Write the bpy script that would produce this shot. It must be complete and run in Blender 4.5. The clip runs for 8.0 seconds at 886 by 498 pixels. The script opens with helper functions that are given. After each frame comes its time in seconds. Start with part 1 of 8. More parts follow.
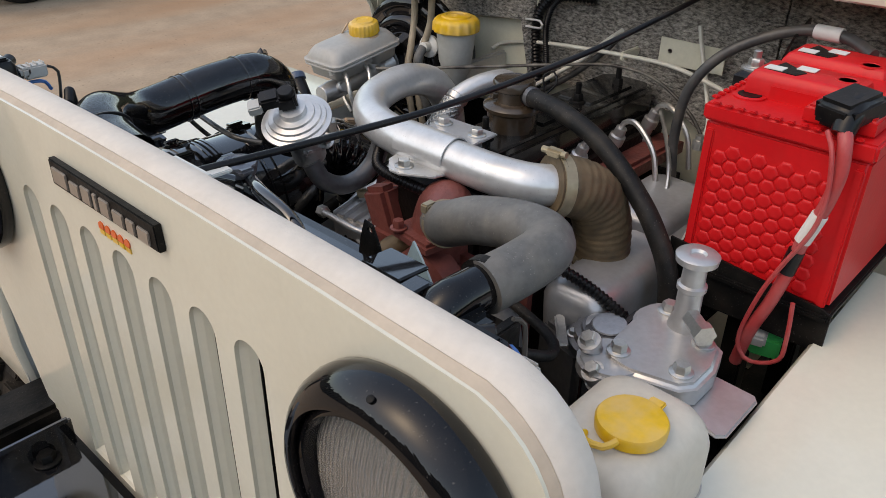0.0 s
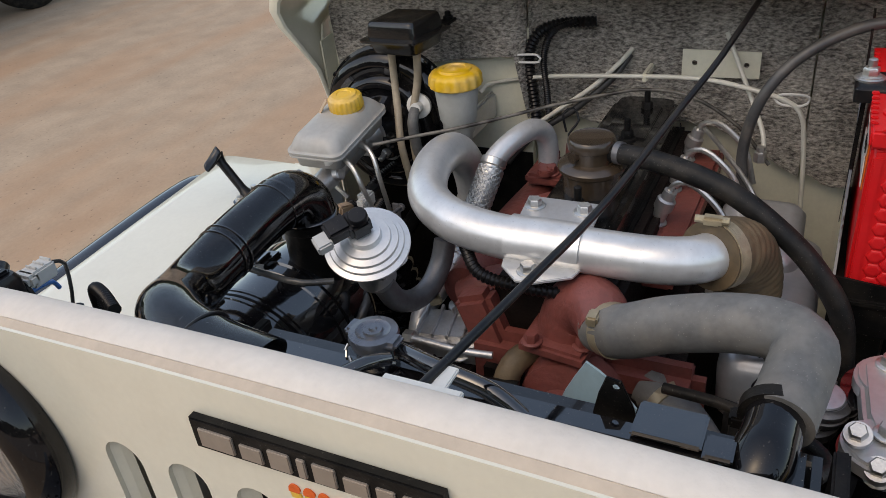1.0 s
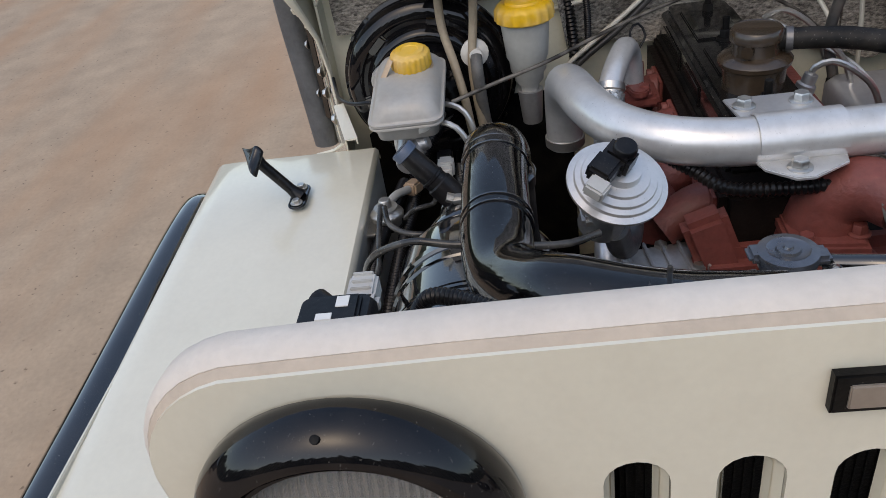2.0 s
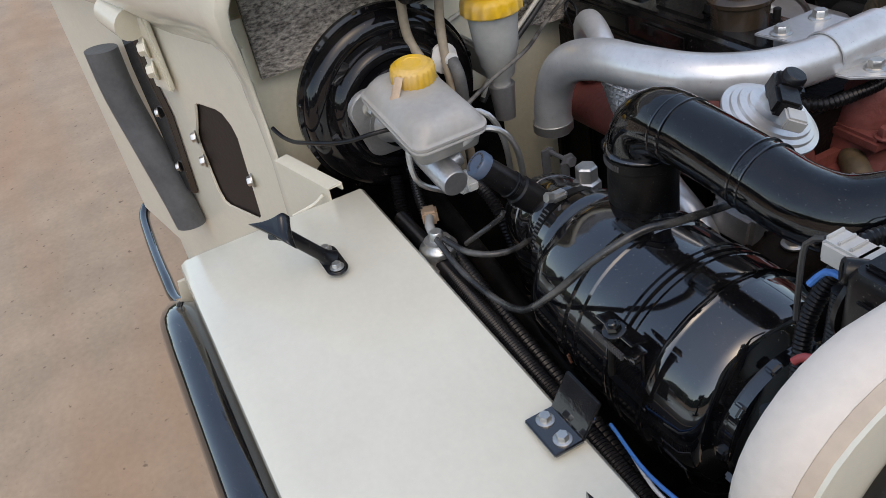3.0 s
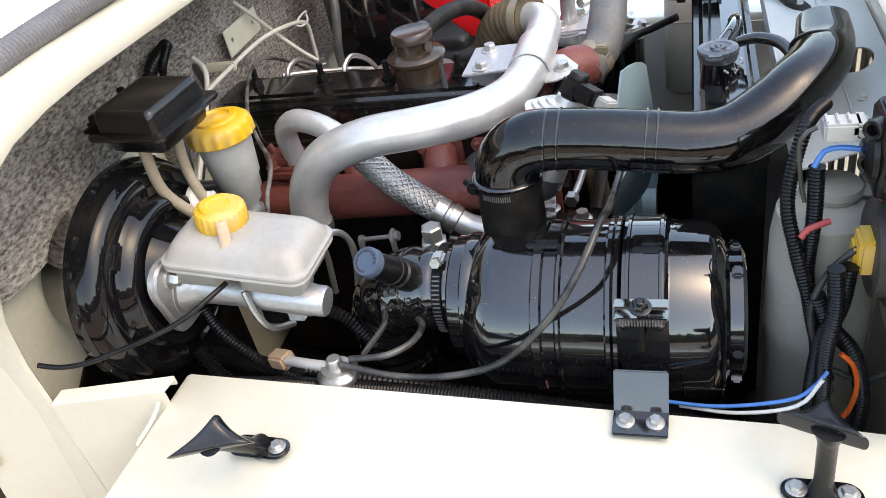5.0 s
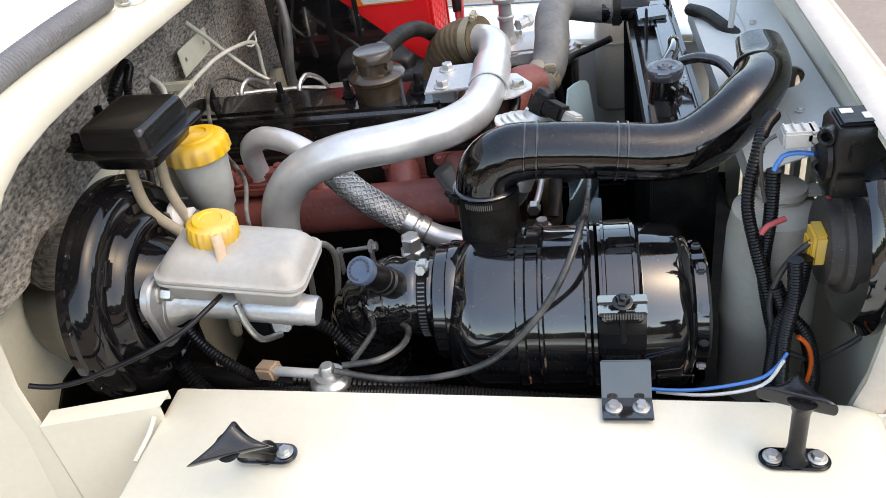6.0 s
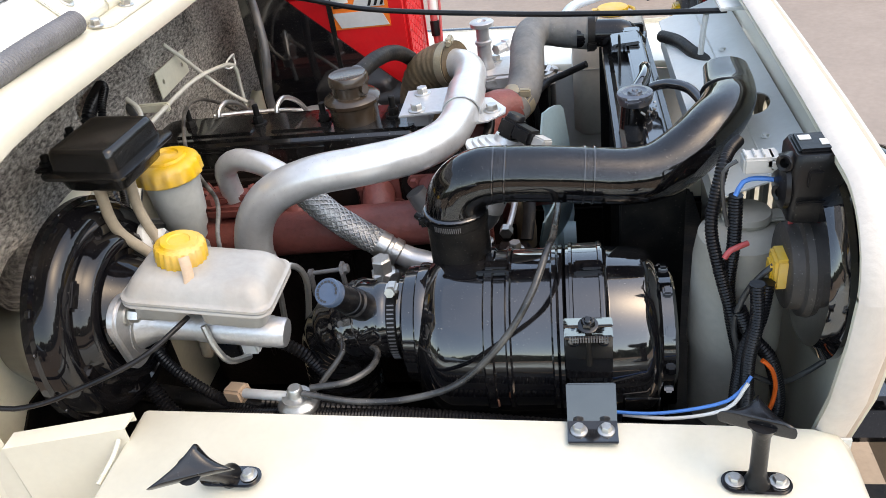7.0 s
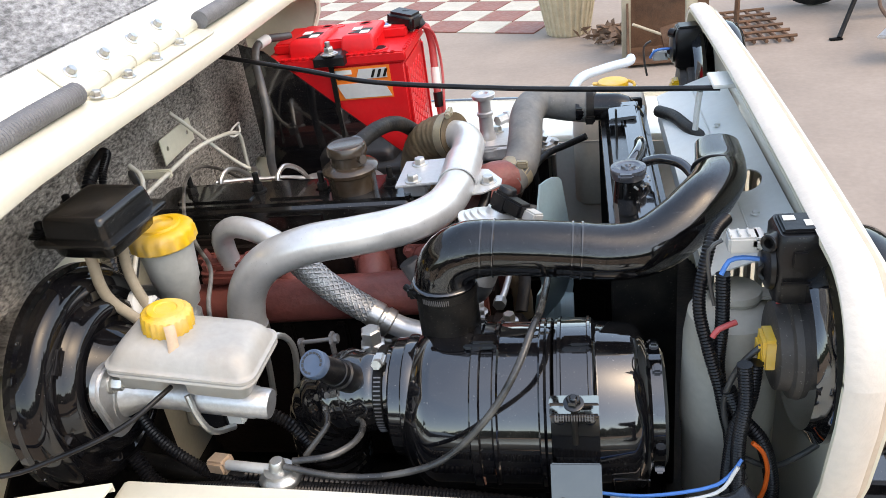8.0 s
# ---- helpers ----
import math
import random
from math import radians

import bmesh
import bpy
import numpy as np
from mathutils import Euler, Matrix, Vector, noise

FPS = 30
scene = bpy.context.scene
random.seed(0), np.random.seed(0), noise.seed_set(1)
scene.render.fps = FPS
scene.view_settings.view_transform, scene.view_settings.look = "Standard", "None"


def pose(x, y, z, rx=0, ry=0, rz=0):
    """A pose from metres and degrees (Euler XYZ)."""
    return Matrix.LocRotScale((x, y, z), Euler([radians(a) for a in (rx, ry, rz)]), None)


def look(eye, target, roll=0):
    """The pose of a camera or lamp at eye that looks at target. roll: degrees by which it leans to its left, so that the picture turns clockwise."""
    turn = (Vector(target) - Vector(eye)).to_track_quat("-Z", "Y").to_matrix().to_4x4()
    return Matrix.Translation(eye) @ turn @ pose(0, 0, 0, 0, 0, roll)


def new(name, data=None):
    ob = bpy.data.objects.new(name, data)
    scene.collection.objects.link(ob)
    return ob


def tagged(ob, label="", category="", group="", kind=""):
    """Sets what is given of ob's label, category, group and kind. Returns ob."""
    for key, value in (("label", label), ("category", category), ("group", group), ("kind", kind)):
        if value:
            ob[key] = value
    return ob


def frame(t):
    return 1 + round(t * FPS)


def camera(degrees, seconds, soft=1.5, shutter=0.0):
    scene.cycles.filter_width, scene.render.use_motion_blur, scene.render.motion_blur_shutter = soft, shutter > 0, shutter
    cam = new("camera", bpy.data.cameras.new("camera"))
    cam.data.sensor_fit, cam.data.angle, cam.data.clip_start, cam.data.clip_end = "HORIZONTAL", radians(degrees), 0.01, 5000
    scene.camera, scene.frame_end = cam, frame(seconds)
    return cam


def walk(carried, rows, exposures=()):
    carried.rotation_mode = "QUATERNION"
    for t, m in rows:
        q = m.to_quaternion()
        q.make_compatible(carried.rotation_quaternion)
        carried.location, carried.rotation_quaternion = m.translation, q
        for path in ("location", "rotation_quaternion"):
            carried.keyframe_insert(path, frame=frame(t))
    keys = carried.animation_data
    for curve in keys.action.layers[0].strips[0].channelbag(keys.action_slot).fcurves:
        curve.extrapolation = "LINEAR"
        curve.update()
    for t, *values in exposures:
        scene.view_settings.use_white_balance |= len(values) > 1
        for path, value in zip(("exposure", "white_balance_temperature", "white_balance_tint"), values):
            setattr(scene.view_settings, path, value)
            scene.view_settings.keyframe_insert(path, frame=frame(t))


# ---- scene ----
EXPO = [(0.0, 1.24, 8700, 10), (1.2, 1.18, 8350, 10), (2.2, 1.07, 7800, 10), (3.5, 1.45, 7800, 10), (4.0, 1.84, 8200, 10), (4.5, 2.23, 8400, 10), (6.0, 2.06, 8400, 10), (8.0, 2.15, 8500, 10)]
cam = camera(58.6, 8.0, soft=0.65)
walk(cam, [
    (0.0, pose(0.2682, 0.6562, 1.3678, 59.832, -0.825, 132.963)),
    (0.5, pose(0.2941, 0.4814, 1.3853, 59.716, 3.346, 124.089)),
    (1.0, pose(0.2872, 0.2622, 1.4224, 58.613, 5.425, 115.357)),
    (1.5, pose(0.3116, -0.0013, 1.3933, 57.734, 6.097, 105.404)),
    (2.0, pose(0.3226, -0.2615, 1.3705, 55.690, 7.986, 92.536)),
    (2.2, pose(0.2988, -0.3661, 1.3579, 55.226, 7.739, 87.816)),
    (3.3, pose(0.1047, -0.8171, 1.3667, 53.407, 11.298, 51.979)),
    (3.5, pose(0.0808, -0.8659, 1.3703, 52.828, 12.177, 45.540)),
    (4.0, pose(-0.0422, -0.8898, 1.3851, 54.510, 10.894, 33.206)),
    (4.5, pose(-0.1331, -0.8957, 1.3913, 53.633, 11.322, 24.153)),
    (4.7, pose(-0.1620, -0.9321, 1.3855, 54.754, 11.114, 19.794)),
    (5.8, pose(-0.2796, -1.0368, 1.4184, 54.287, 8.530, 7.287)),
    (6.0, pose(-0.2812, -1.0450, 1.4198, 55.055, 8.083, 7.209)),
    (6.5, pose(-0.2730, -1.0481, 1.4188, 55.620, 7.597, 7.134)),
    (7.0, pose(-0.2584, -1.0448, 1.4195, 56.569, 7.430, 6.727)),
    (7.5, pose(-0.2433, -1.0411, 1.4228, 58.853, 7.249, 6.786)),
    (8.0, pose(-0.2295, -1.0335, 1.4244, 61.259, 7.184, 8.163)),
], exposures=EXPO)
# ---------- world and light ----------
world = bpy.data.worlds.new("sky_world")
scene.world = world
world.use_nodes = True
wn = world.node_tree.nodes
sky = wn.new("ShaderNodeTexSky")
sky.sky_type = "NISHITA"
sky.sun_disc = False
SUN_ELEV, SUN_ROT = radians(54), radians(110)
sky.sun_elevation, sky.sun_rotation = SUN_ELEV, SUN_ROT
sky.air_density, sky.dust_density = 1.0, 1.3
wn["Background"].inputs[1].default_value = 0.15
world.node_tree.links.new(sky.outputs[0], wn["Background"].inputs[0])
sun = new("sun", bpy.data.lights.new("sun", "SUN"))
sun.data.energy, sun.data.angle, sun.data.color = 0.05, radians(120), (1.0, 0.91, 0.80)
# the sky's sun_rotation turns clockwise from +y
sd = Vector((math.sin(SUN_ROT) * math.cos(SUN_ELEV), math.cos(SUN_ROT) * math.cos(SUN_ELEV), math.sin(SUN_ELEV)))
sun.matrix_world = look(sd * 20, (0, 0, 0))


# ---------- materials ----------
def mat(name, col, rough=0.5, metal=0.0, vary=0.12, scale=18.0, fine=140.0, bump=0.05, coat=0.0, dust=0.0,
        dust_col=(0.42, 0.34, 0.26), dist=0.004, spec=0.5, trans=0.0, specks=0.0, speck_col=(0.45, 0.42, 0.37)):
    m = bpy.data.materials.new(name)
    m.use_nodes = True
    nt = m.node_tree
    n, l = nt.nodes, nt.links
    b = n["Principled BSDF"]
    tc = n.new("ShaderNodeTexCoord")
    big, small = n.new("ShaderNodeTexNoise"), n.new("ShaderNodeTexNoise")
    big.inputs["Scale"].default_value, big.inputs["Detail"].default_value = scale, 5
    small.inputs["Scale"].default_value, small.inputs["Detail"].default_value = fine, 4
    for t in (big, small):
        l.new(tc.outputs["Object"], t.inputs["Vector"])
    mix = n.new("ShaderNodeMix")
    mix.data_type = "RGBA"
    mix.inputs[6].default_value = (*[max(0, c * (1 - vary)) for c in col], 1)
    mix.inputs[7].default_value = (*[min(1, c * (1 + vary)) for c in col], 1)
    add = n.new("ShaderNodeMath")
    add.operation = "MULTIPLY_ADD"
    add.inputs[1].default_value, add.inputs[2].default_value = 0.35, 0.0
    l.new(small.outputs[0], add.inputs[0])
    add2 = n.new("ShaderNodeMath")
    add2.operation = "MULTIPLY_ADD"
    add2.inputs[1].default_value = 0.65
    l.new(big.outputs[0], add2.inputs[0])
    l.new(add.outputs[0], add2.inputs[2])
    ramp = n.new("ShaderNodeMapRange")
    ramp.inputs[1].default_value, ramp.inputs[2].default_value = 0.34, 0.66
    l.new(add2.outputs[0], ramp.inputs[0])
    l.new(ramp.outputs[0], mix.inputs[0])
    out = mix.outputs[2]
    if dust > 0:
        geo = n.new("ShaderNodeNewGeometry")
        sep = n.new("ShaderNodeSeparateXYZ")
        l.new(geo.outputs["Normal"], sep.inputs[0])
        dn = n.new("ShaderNodeTexNoise")
        dn.inputs["Scale"].default_value, dn.inputs["Detail"].default_value = 30, 8
        l.new(tc.outputs["Object"], dn.inputs["Vector"])
        dr = n.new("ShaderNodeMapRange")
        dr.inputs[1].default_value, dr.inputs[2].default_value, dr.inputs[4].default_value = 0.42, 0.75, dust
        l.new(dn.outputs[0], dr.inputs[0])
        dm = n.new("ShaderNodeMix")
        dm.data_type = "RGBA"
        l.new(dr.outputs[0], dm.inputs[0])
        l.new(out, dm.inputs[6])
        dm.inputs[7].default_value = (*dust_col, 1)
        out = dm.outputs[2]
    if specks > 0:
        sn = n.new("ShaderNodeTexNoise")
        sn.inputs["Scale"].default_value, sn.inputs["Detail"].default_value = 420, 3
        l.new(tc.outputs["Object"], sn.inputs["Vector"])
        sr = n.new("ShaderNodeMapRange")
        sr.inputs[1].default_value, sr.inputs[2].default_value, sr.inputs[4].default_value = 0.66, 0.74, specks
        l.new(sn.outputs[0], sr.inputs[0])
        sm = n.new("ShaderNodeMix")
        sm.data_type = "RGBA"
        l.new(sr.outputs[0], sm.inputs[0])
        l.new(out, sm.inputs[6])
        sm.inputs[7].default_value = (*speck_col, 1)
        out = sm.outputs[2]
    l.new(out, b.inputs["Base Color"])
    rr = n.new("ShaderNodeMapRange")
    rr.inputs[3].default_value, rr.inputs[4].default_value = max(0.02, rough * 0.82), min(1, rough * 1.2)
    l.new(add2.outputs[0], rr.inputs[0])
    l.new(rr.outputs[0], b.inputs["Roughness"])
    b.inputs["Metallic"].default_value = metal
    b.inputs["Specular IOR Level"].default_value = spec
    b.inputs["Coat Weight"].default_value = coat
    b.inputs["Coat Roughness"].default_value = 0.03
    b.inputs["Transmission Weight"].default_value = trans
    if bump > 0:
        bp = n.new("ShaderNodeBump")
        bp.inputs["Strength"].default_value, bp.inputs["Distance"].default_value = min(1, bump * 4), dist
        l.new(small.outputs[0], bp.inputs["Height"])
        l.new(bp.outputs[0], b.inputs["Normal"])
    return m


CREAM = mat("cream_paint", (0.70, 0.665, 0.545), 0.22, vary=0.04, scale=6, bump=0.0, coat=0.45, dust=0.06)
CREAM_IN = mat("cream_paint_inside", (0.70, 0.67, 0.53), 0.34, vary=0.08, scale=9, bump=0.01, dust=0.12, specks=0.15, speck_col=(0.3, 0.25, 0.2))
PALE = mat("pale_grey_paint", (0.60, 0.61, 0.58), 0.35, vary=0.06, scale=7, bump=0.01, dust=0.1)
STRIP = mat("white_foam_edge_strip", (0.64, 0.58, 0.51), 0.7, vary=0.07, scale=22, bump=0.05, dust=0.10, dust_col=(0.62, 0.45, 0.33))
TAN = mat("tan_strip_glue_line", (0.50, 0.41, 0.32), 0.8, vary=0.10, scale=30)
GLOSS = mat("gloss_black_enamel", (0.004, 0.004, 0.005), 0.07, vary=0.2, bump=0.016, fine=48, coat=1.0, dust=0.02, dist=0.002, spec=0.8, specks=0.20)
RINGB = mat("black_lamp_ring_enamel", (0.004, 0.004, 0.005), 0.06, vary=0.2, bump=0.006, fine=48, coat=0.15, dust=0.02, dist=0.002, spec=0.35, specks=0.1)
WORNBLACK = mat("worn_black_enamel", (0.012, 0.012, 0.013), 0.07, vary=0.2, scale=30, bump=0.012, fine=60, coat=0.8, dust=0.02, dust_col=(0.2, 0.19, 0.17), spec=0.9, specks=0.12)
CATCH = mat("black_moulded_rubber", (0.006, 0.006, 0.007), 0.22, vary=0.3, bump=0.01, dust=0.01, spec=0.6, specks=0.1)
PLASTIC = mat("black_plastic", (0.005, 0.005, 0.006), 0.30, vary=0.3, bump=0.02, dust=0.03, specks=0.12, spec=0.30)
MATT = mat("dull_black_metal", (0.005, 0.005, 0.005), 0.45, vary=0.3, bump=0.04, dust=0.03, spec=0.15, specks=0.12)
RUBBER = mat("black_rubber", (0.009, 0.009, 0.009), 0.5, vary=0.3, bump=0.04, dust=0.07, spec=0.22, specks=0.2)
GREYHOSE = mat("dusty_grey_rubber_hose", (0.12, 0.12, 0.115), 0.58, vary=0.3, scale=26, bump=0.03, dust=0.45, dust_col=(0.25, 0.22, 0.18), specks=0.5, speck_col=(0.32, 0.29, 0.26))
BROWNHOSE = mat("brown_dusty_rubber_hose", (0.10, 0.070, 0.038), 0.6, vary=0.3, scale=30, bump=0.05, dust=0.5, dust_col=(0.22, 0.145, 0.075))
SILVER = mat("silver_painted_tube", (0.66, 0.66, 0.65), 0.30, metal=0.55, vary=0.10, scale=28, bump=0.008, dust=0.14, dust_col=(0.40, 0.37, 0.33), specks=0.35, speck_col=(0.22, 0.20, 0.18))
ALU = mat("cast_aluminium", (0.55, 0.55, 0.55), 0.42, metal=0.85, vary=0.15, bump=0.03, fine=220, dust=0.12)
ZINC = mat("zinc_steel", (0.58, 0.57, 0.54), 0.33, metal=0.9, vary=0.15, fine=300, bump=0.03, dust=0.12)
BRAID = mat("braided_steel", (0.48, 0.48, 0.47), 0.4, metal=0.9, vary=0.25, fine=400, bump=0.1)
REDOX = mat("red_oxide_paint", (0.19, 0.052, 0.042), 0.5, vary=0.22, scale=25, bump=0.08, dust=0.1, dust_col=(0.1, 0.06, 0.05))
REDBAT = mat("red_battery_plastic", (0.62, 0.008, 0.012), 0.40, vary=0.08, bump=0.02, dust=0.02, spec=0.35)
YELLOW = mat("yellow_plastic", (0.74, 0.43, 0.015), 0.4, vary=0.12, bump=0.02, dust=0.55, dust_col=(0.66, 0.50, 0.33))
NATURAL = mat("natural_cloudy_plastic", (0.37, 0.36, 0.335), 0.36, vary=0.12, scale=14, bump=0.02, dust=0.28, dust_col=(0.42, 0.33, 0.24))
MILKY = mat("milky_cream_plastic", (0.56, 0.51, 0.43), 0.38, vary=0.10, scale=10, bump=0.01, dust=0.3, dust_col=(0.50, 0.42, 0.32))
GREYTANK = mat("grey_translucent_tank", (0.40, 0.40, 0.37), 0.4, vary=0.12, bump=0.01, dust=0.25, dust_col=(0.20, 0.17, 0.14))
WHITEPL = mat("white_plastic", (0.72, 0.71, 0.67), 0.45, vary=0.06, bump=0.01, dust=0.15)
CABLE = mat("grey_cable_sheath", (0.03, 0.03, 0.03), 0.35, vary=0.3, bump=0.02, dust=0.25, dust_col=(0.2, 0.19, 0.17))
WIREW = mat("white_pipe", (0.62, 0.60, 0.52), 0.42, vary=0.1, bump=0.02, dust=0.2)
FAN = mat("pale_blue_fan_paint", (0.27, 0.39, 0.43), 0.45, vary=0.08, bump=0.02, dust=0.1)
BLUE = mat("blue_wire", (0.05, 0.20, 0.55), 0.4)
REDW = mat("red_cable", (0.45, 0.05, 0.05), 0.42, dust=0.2, dust_col=(0.5, 0.3, 0.28))
ORANGE = mat("orange_lens", (0.75, 0.12, 0.02), 0.2)
GREEN = mat("green_plastic", (0.02, 0.36, 0.09), 0.4)
VENTB = mat("vent_hole_dark", (0.022, 0.013, 0.010), 0.6, vary=0.2)
DARKCAST = mat("dark_grey_casting", (0.16, 0.16, 0.165), 0.4, metal=0.6, vary=0.2, bump=0.05, dust=0.1)
MUD = mat("brown_dust", (0.30, 0.22, 0.15), 0.9)


def carpet(name, dark, light, scale=260.0, dist=0.006):
    m = mat(name, dark, 0.85, vary=0.2, scale=8, fine=scale, bump=0.0)
    nt = m.node_tree
    n, l = nt.nodes, nt.links
    b = n["Principled BSDF"]
    tc = n["Texture Coordinate"]
    v = n.new("ShaderNodeTexNoise")
    v.inputs["Scale"].default_value, v.inputs["Detail"].default_value, v.inputs["Roughness"].default_value = scale, 3, 0.7
    lay = n.new("ShaderNodeMapping")
    lay.inputs["Rotation"].default_value, lay.inputs["Scale"].default_value = (0.35, 0.0, 0.2), (0.7, 0.42, 1.0)
    l.new(tc.outputs["Object"], lay.inputs["Vector"])
    l.new(lay.outputs[0], v.inputs["Vector"])
    w = n.new("ShaderNodeTexNoise")
    w.inputs["Scale"].default_value, w.inputs["Detail"].default_value = 9, 4
    l.new(tc.outputs["Object"], w.inputs["Vector"])
    mul = n.new("ShaderNodeMath")
    mul.operation = "MULTIPLY"
    l.new(v.outputs[0], mul.inputs[0])
    calm = n.new("ShaderNodeMapRange")
    calm.inputs[1].default_value, calm.inputs[2].default_value, calm.inputs[3].default_value, calm.inputs[4].default_value = 0.3, 0.7, 0.40, 0.60
    l.new(w.outputs[0], calm.inputs[0])
    l.new(calm.outputs[0], mul.inputs[1])
    r = n.new("ShaderNodeMapRange")
    r.inputs[1].default_value, r.inputs[2].default_value = 0.17, 0.37
    l.new(mul.outputs[0], r.inputs[0])
    mx = n.new("ShaderNodeMix")
    mx.data_type = "RGBA"
    mx.inputs[6].default_value, mx.inputs[7].default_value = (*dark, 1), (*light, 1)
    l.new(r.outputs[0], mx.inputs[0])
    stain, edge, dirty = n.new("ShaderNodeTexNoise"), n.new("ShaderNodeMapRange"), n.new("ShaderNodeMix")
    stain.inputs["Scale"].default_value, stain.inputs["Detail"].default_value, stain.inputs["Roughness"].default_value = 13, 6, 0.65
    l.new(tc.outputs["Object"], stain.inputs["Vector"])
    edge.inputs[1].default_value, edge.inputs[2].default_value, edge.inputs[4].default_value = 0.62, 0.72, 0.9
    l.new(stain.outputs[0], edge.inputs[0])
    dirty.data_type = "RGBA"
    l.new(edge.outputs[0], dirty.inputs[0])
    l.new(mx.outputs[2], dirty.inputs[6])
    dirty.inputs[7].default_value = (*[c * 0.3 for c in dark], 1)
    l.new(dirty.outputs[2], b.inputs["Base Color"])
    bp = n.new("ShaderNodeBump")
    bp.inputs["Strength"].default_value, bp.inputs["Distance"].default_value = 1.0, dist
    l.new(v.outputs[0], bp.inputs["Height"])
    l.new(bp.outputs[0], b.inputs["Normal"])
    return m


FELT = carpet("grey_felt_insulation", (0.085, 0.075, 0.064), (0.68, 0.62, 0.54), 275)
FELTH = carpet("pale_grey_felt_insulation", (0.12, 0.12, 0.12), (0.5, 0.5, 0.5), 160)


def ground_mat():
    m = mat("dusty_earth", (0.395, 0.290, 0.198), 0.95, vary=0.16, scale=5, fine=55, bump=0.09, dist=0.006, dust=0.66, dust_col=(0.42, 0.225, 0.115), specks=0.75, speck_col=(0.13, 0.085, 0.055))
    n, l = m.node_tree.nodes, m.node_tree.links
    for t in n:
        if t.type == "TEX_NOISE" and t.inputs["Scale"].default_value == 420:
            t.inputs["Scale"].default_value = 42
        elif t.type == "TEX_NOISE" and t.inputs["Scale"].default_value == 30:
            t.inputs["Scale"].default_value = 1.0
            mp = n.new("ShaderNodeMapping")
            mp.inputs["Scale"].default_value = (0.45, 2.4, 1)
            mp.inputs["Rotation"].default_value = (0, 0, 0.5)
            l.new(n["Texture Coordinate"].outputs["Object"], mp.inputs[0])
            l.new(mp.outputs[0], t.inputs["Vector"])
    return m


EARTH = ground_mat()
CONCRETE = mat("worn_concrete", (0.31, 0.25, 0.205), 0.85, vary=0.14, scale=2.5, fine=45, bump=0.1, dust=0.35, dust_col=(0.27, 0.21, 0.17))


# ---------- mesh helpers ----------
def finish(name, bm, material, smooth=40):
    bmesh.ops.recalc_face_normals(bm, faces=bm.faces)
    me = bpy.data.meshes.new(name)
    bm.to_mesh(me)
    bm.free()
    me.materials.append(material)
    if smooth:
        me.shade_smooth()
        me.set_sharp_from_angle(angle=radians(smooth))
    return me


def part(name, bm, material, parent=None, label="", smooth=40):
    ob = new(name, finish(name, bm, material, smooth))
    if parent:
        ob.parent = parent
        base = parent.matrix_basis.translation if not parent.parent else Vector()
        if not parent.parent and parent.type == "EMPTY":
            ob.matrix_parent_inverse = Matrix.Translation(-base)
    if label:
        ob["label"] = label
    return ob


def thing(name, label, category, at=(0, 0, 0), group="", kind=""):
    e = new(name)
    e.empty_display_size = 0.02
    e.matrix_basis = Matrix.Translation(at)
    return tagged(e, label, category, group, kind)


def basis(axis):
    z = Vector(axis).normalized()
    x = z.orthogonal().normalized() if abs(z.z) > 0.95 else Vector((0, 0, 1)).cross(z).normalized()
    return x, z.cross(x), z


def ring(bm, c, x, y, r, seg, sx=1.0, sy=1.0):
    return [bm.verts.new(Vector(c) + x * (math.cos(a) * r * sx) + y * (math.sin(a) * r * sy))
            for a in (2 * math.pi * i / seg for i in range(seg))]


def bridge(bm, a, b):
    n = len(a)
    for i in range(n):
        bm.faces.new((a[i], a[(i + 1) % n], b[(i + 1) % n], b[i]))


def lathe(bm, o, axis, prof, seg=32, sx=1.0, sy=1.0, caps=True):
    """Turned body: prof is rows of (distance along the axis, radius)."""
    x, y, z = basis(axis)
    last = None
    for d, r in prof:
        cur = ring(bm, Vector(o) + z * d, x, y, max(r, 1e-4), seg, sx, sy)
        if last:
            bridge(bm, last, cur)
        elif caps:
            bm.faces.new(list(reversed(cur)))
        last = cur
    if caps:
        bm.faces.new(last)
    return bm


def knurl(bm, o, axis, prof, ribs, depth):
    """Turned cap with ribs on its skirt: prof is rows of (distance, radius, 1 where ribbed)."""
    x, y, z = basis(axis)
    n, last = ribs * 4, None
    for d, rad, k in prof:
        c = Vector(o) + z * d
        cur = [bm.verts.new(c + (x * math.cos(a) + y * math.sin(a)) * (rad + k * depth * (1 if i % 4 < 2 else 0)))
               for i, a in ((i, 2 * math.pi * i / n) for i in range(n))]
        if last:
            bridge(bm, last, cur)
        else:
            bm.faces.new(list(reversed(cur)))
        last = cur
    bm.faces.new(last)
    return bm


def loft(bm, rows, seg=5):
    """Moulded body of rounded rectangles: rows of (z, x0, x1, y0, y1, corner radius)."""
    last = None
    for z, xa, xb, ya, yb, rad in rows:
        pts = arc(xb - rad, yb - rad, rad, 0, 90, seg) + arc(xa + rad, yb - rad, rad, 90, 180, seg) + arc(xa + rad, ya + rad, rad, 180, 270, seg) + arc(xb - rad, ya + rad, rad, 270, 360, seg)
        cur = [bm.verts.new((u, v, z)) for u, v in pts]
        if last:
            bridge(bm, last, cur)
        else:
            bm.faces.new(list(reversed(cur)))
        last = cur
    bm.faces.new(last)
    return bm


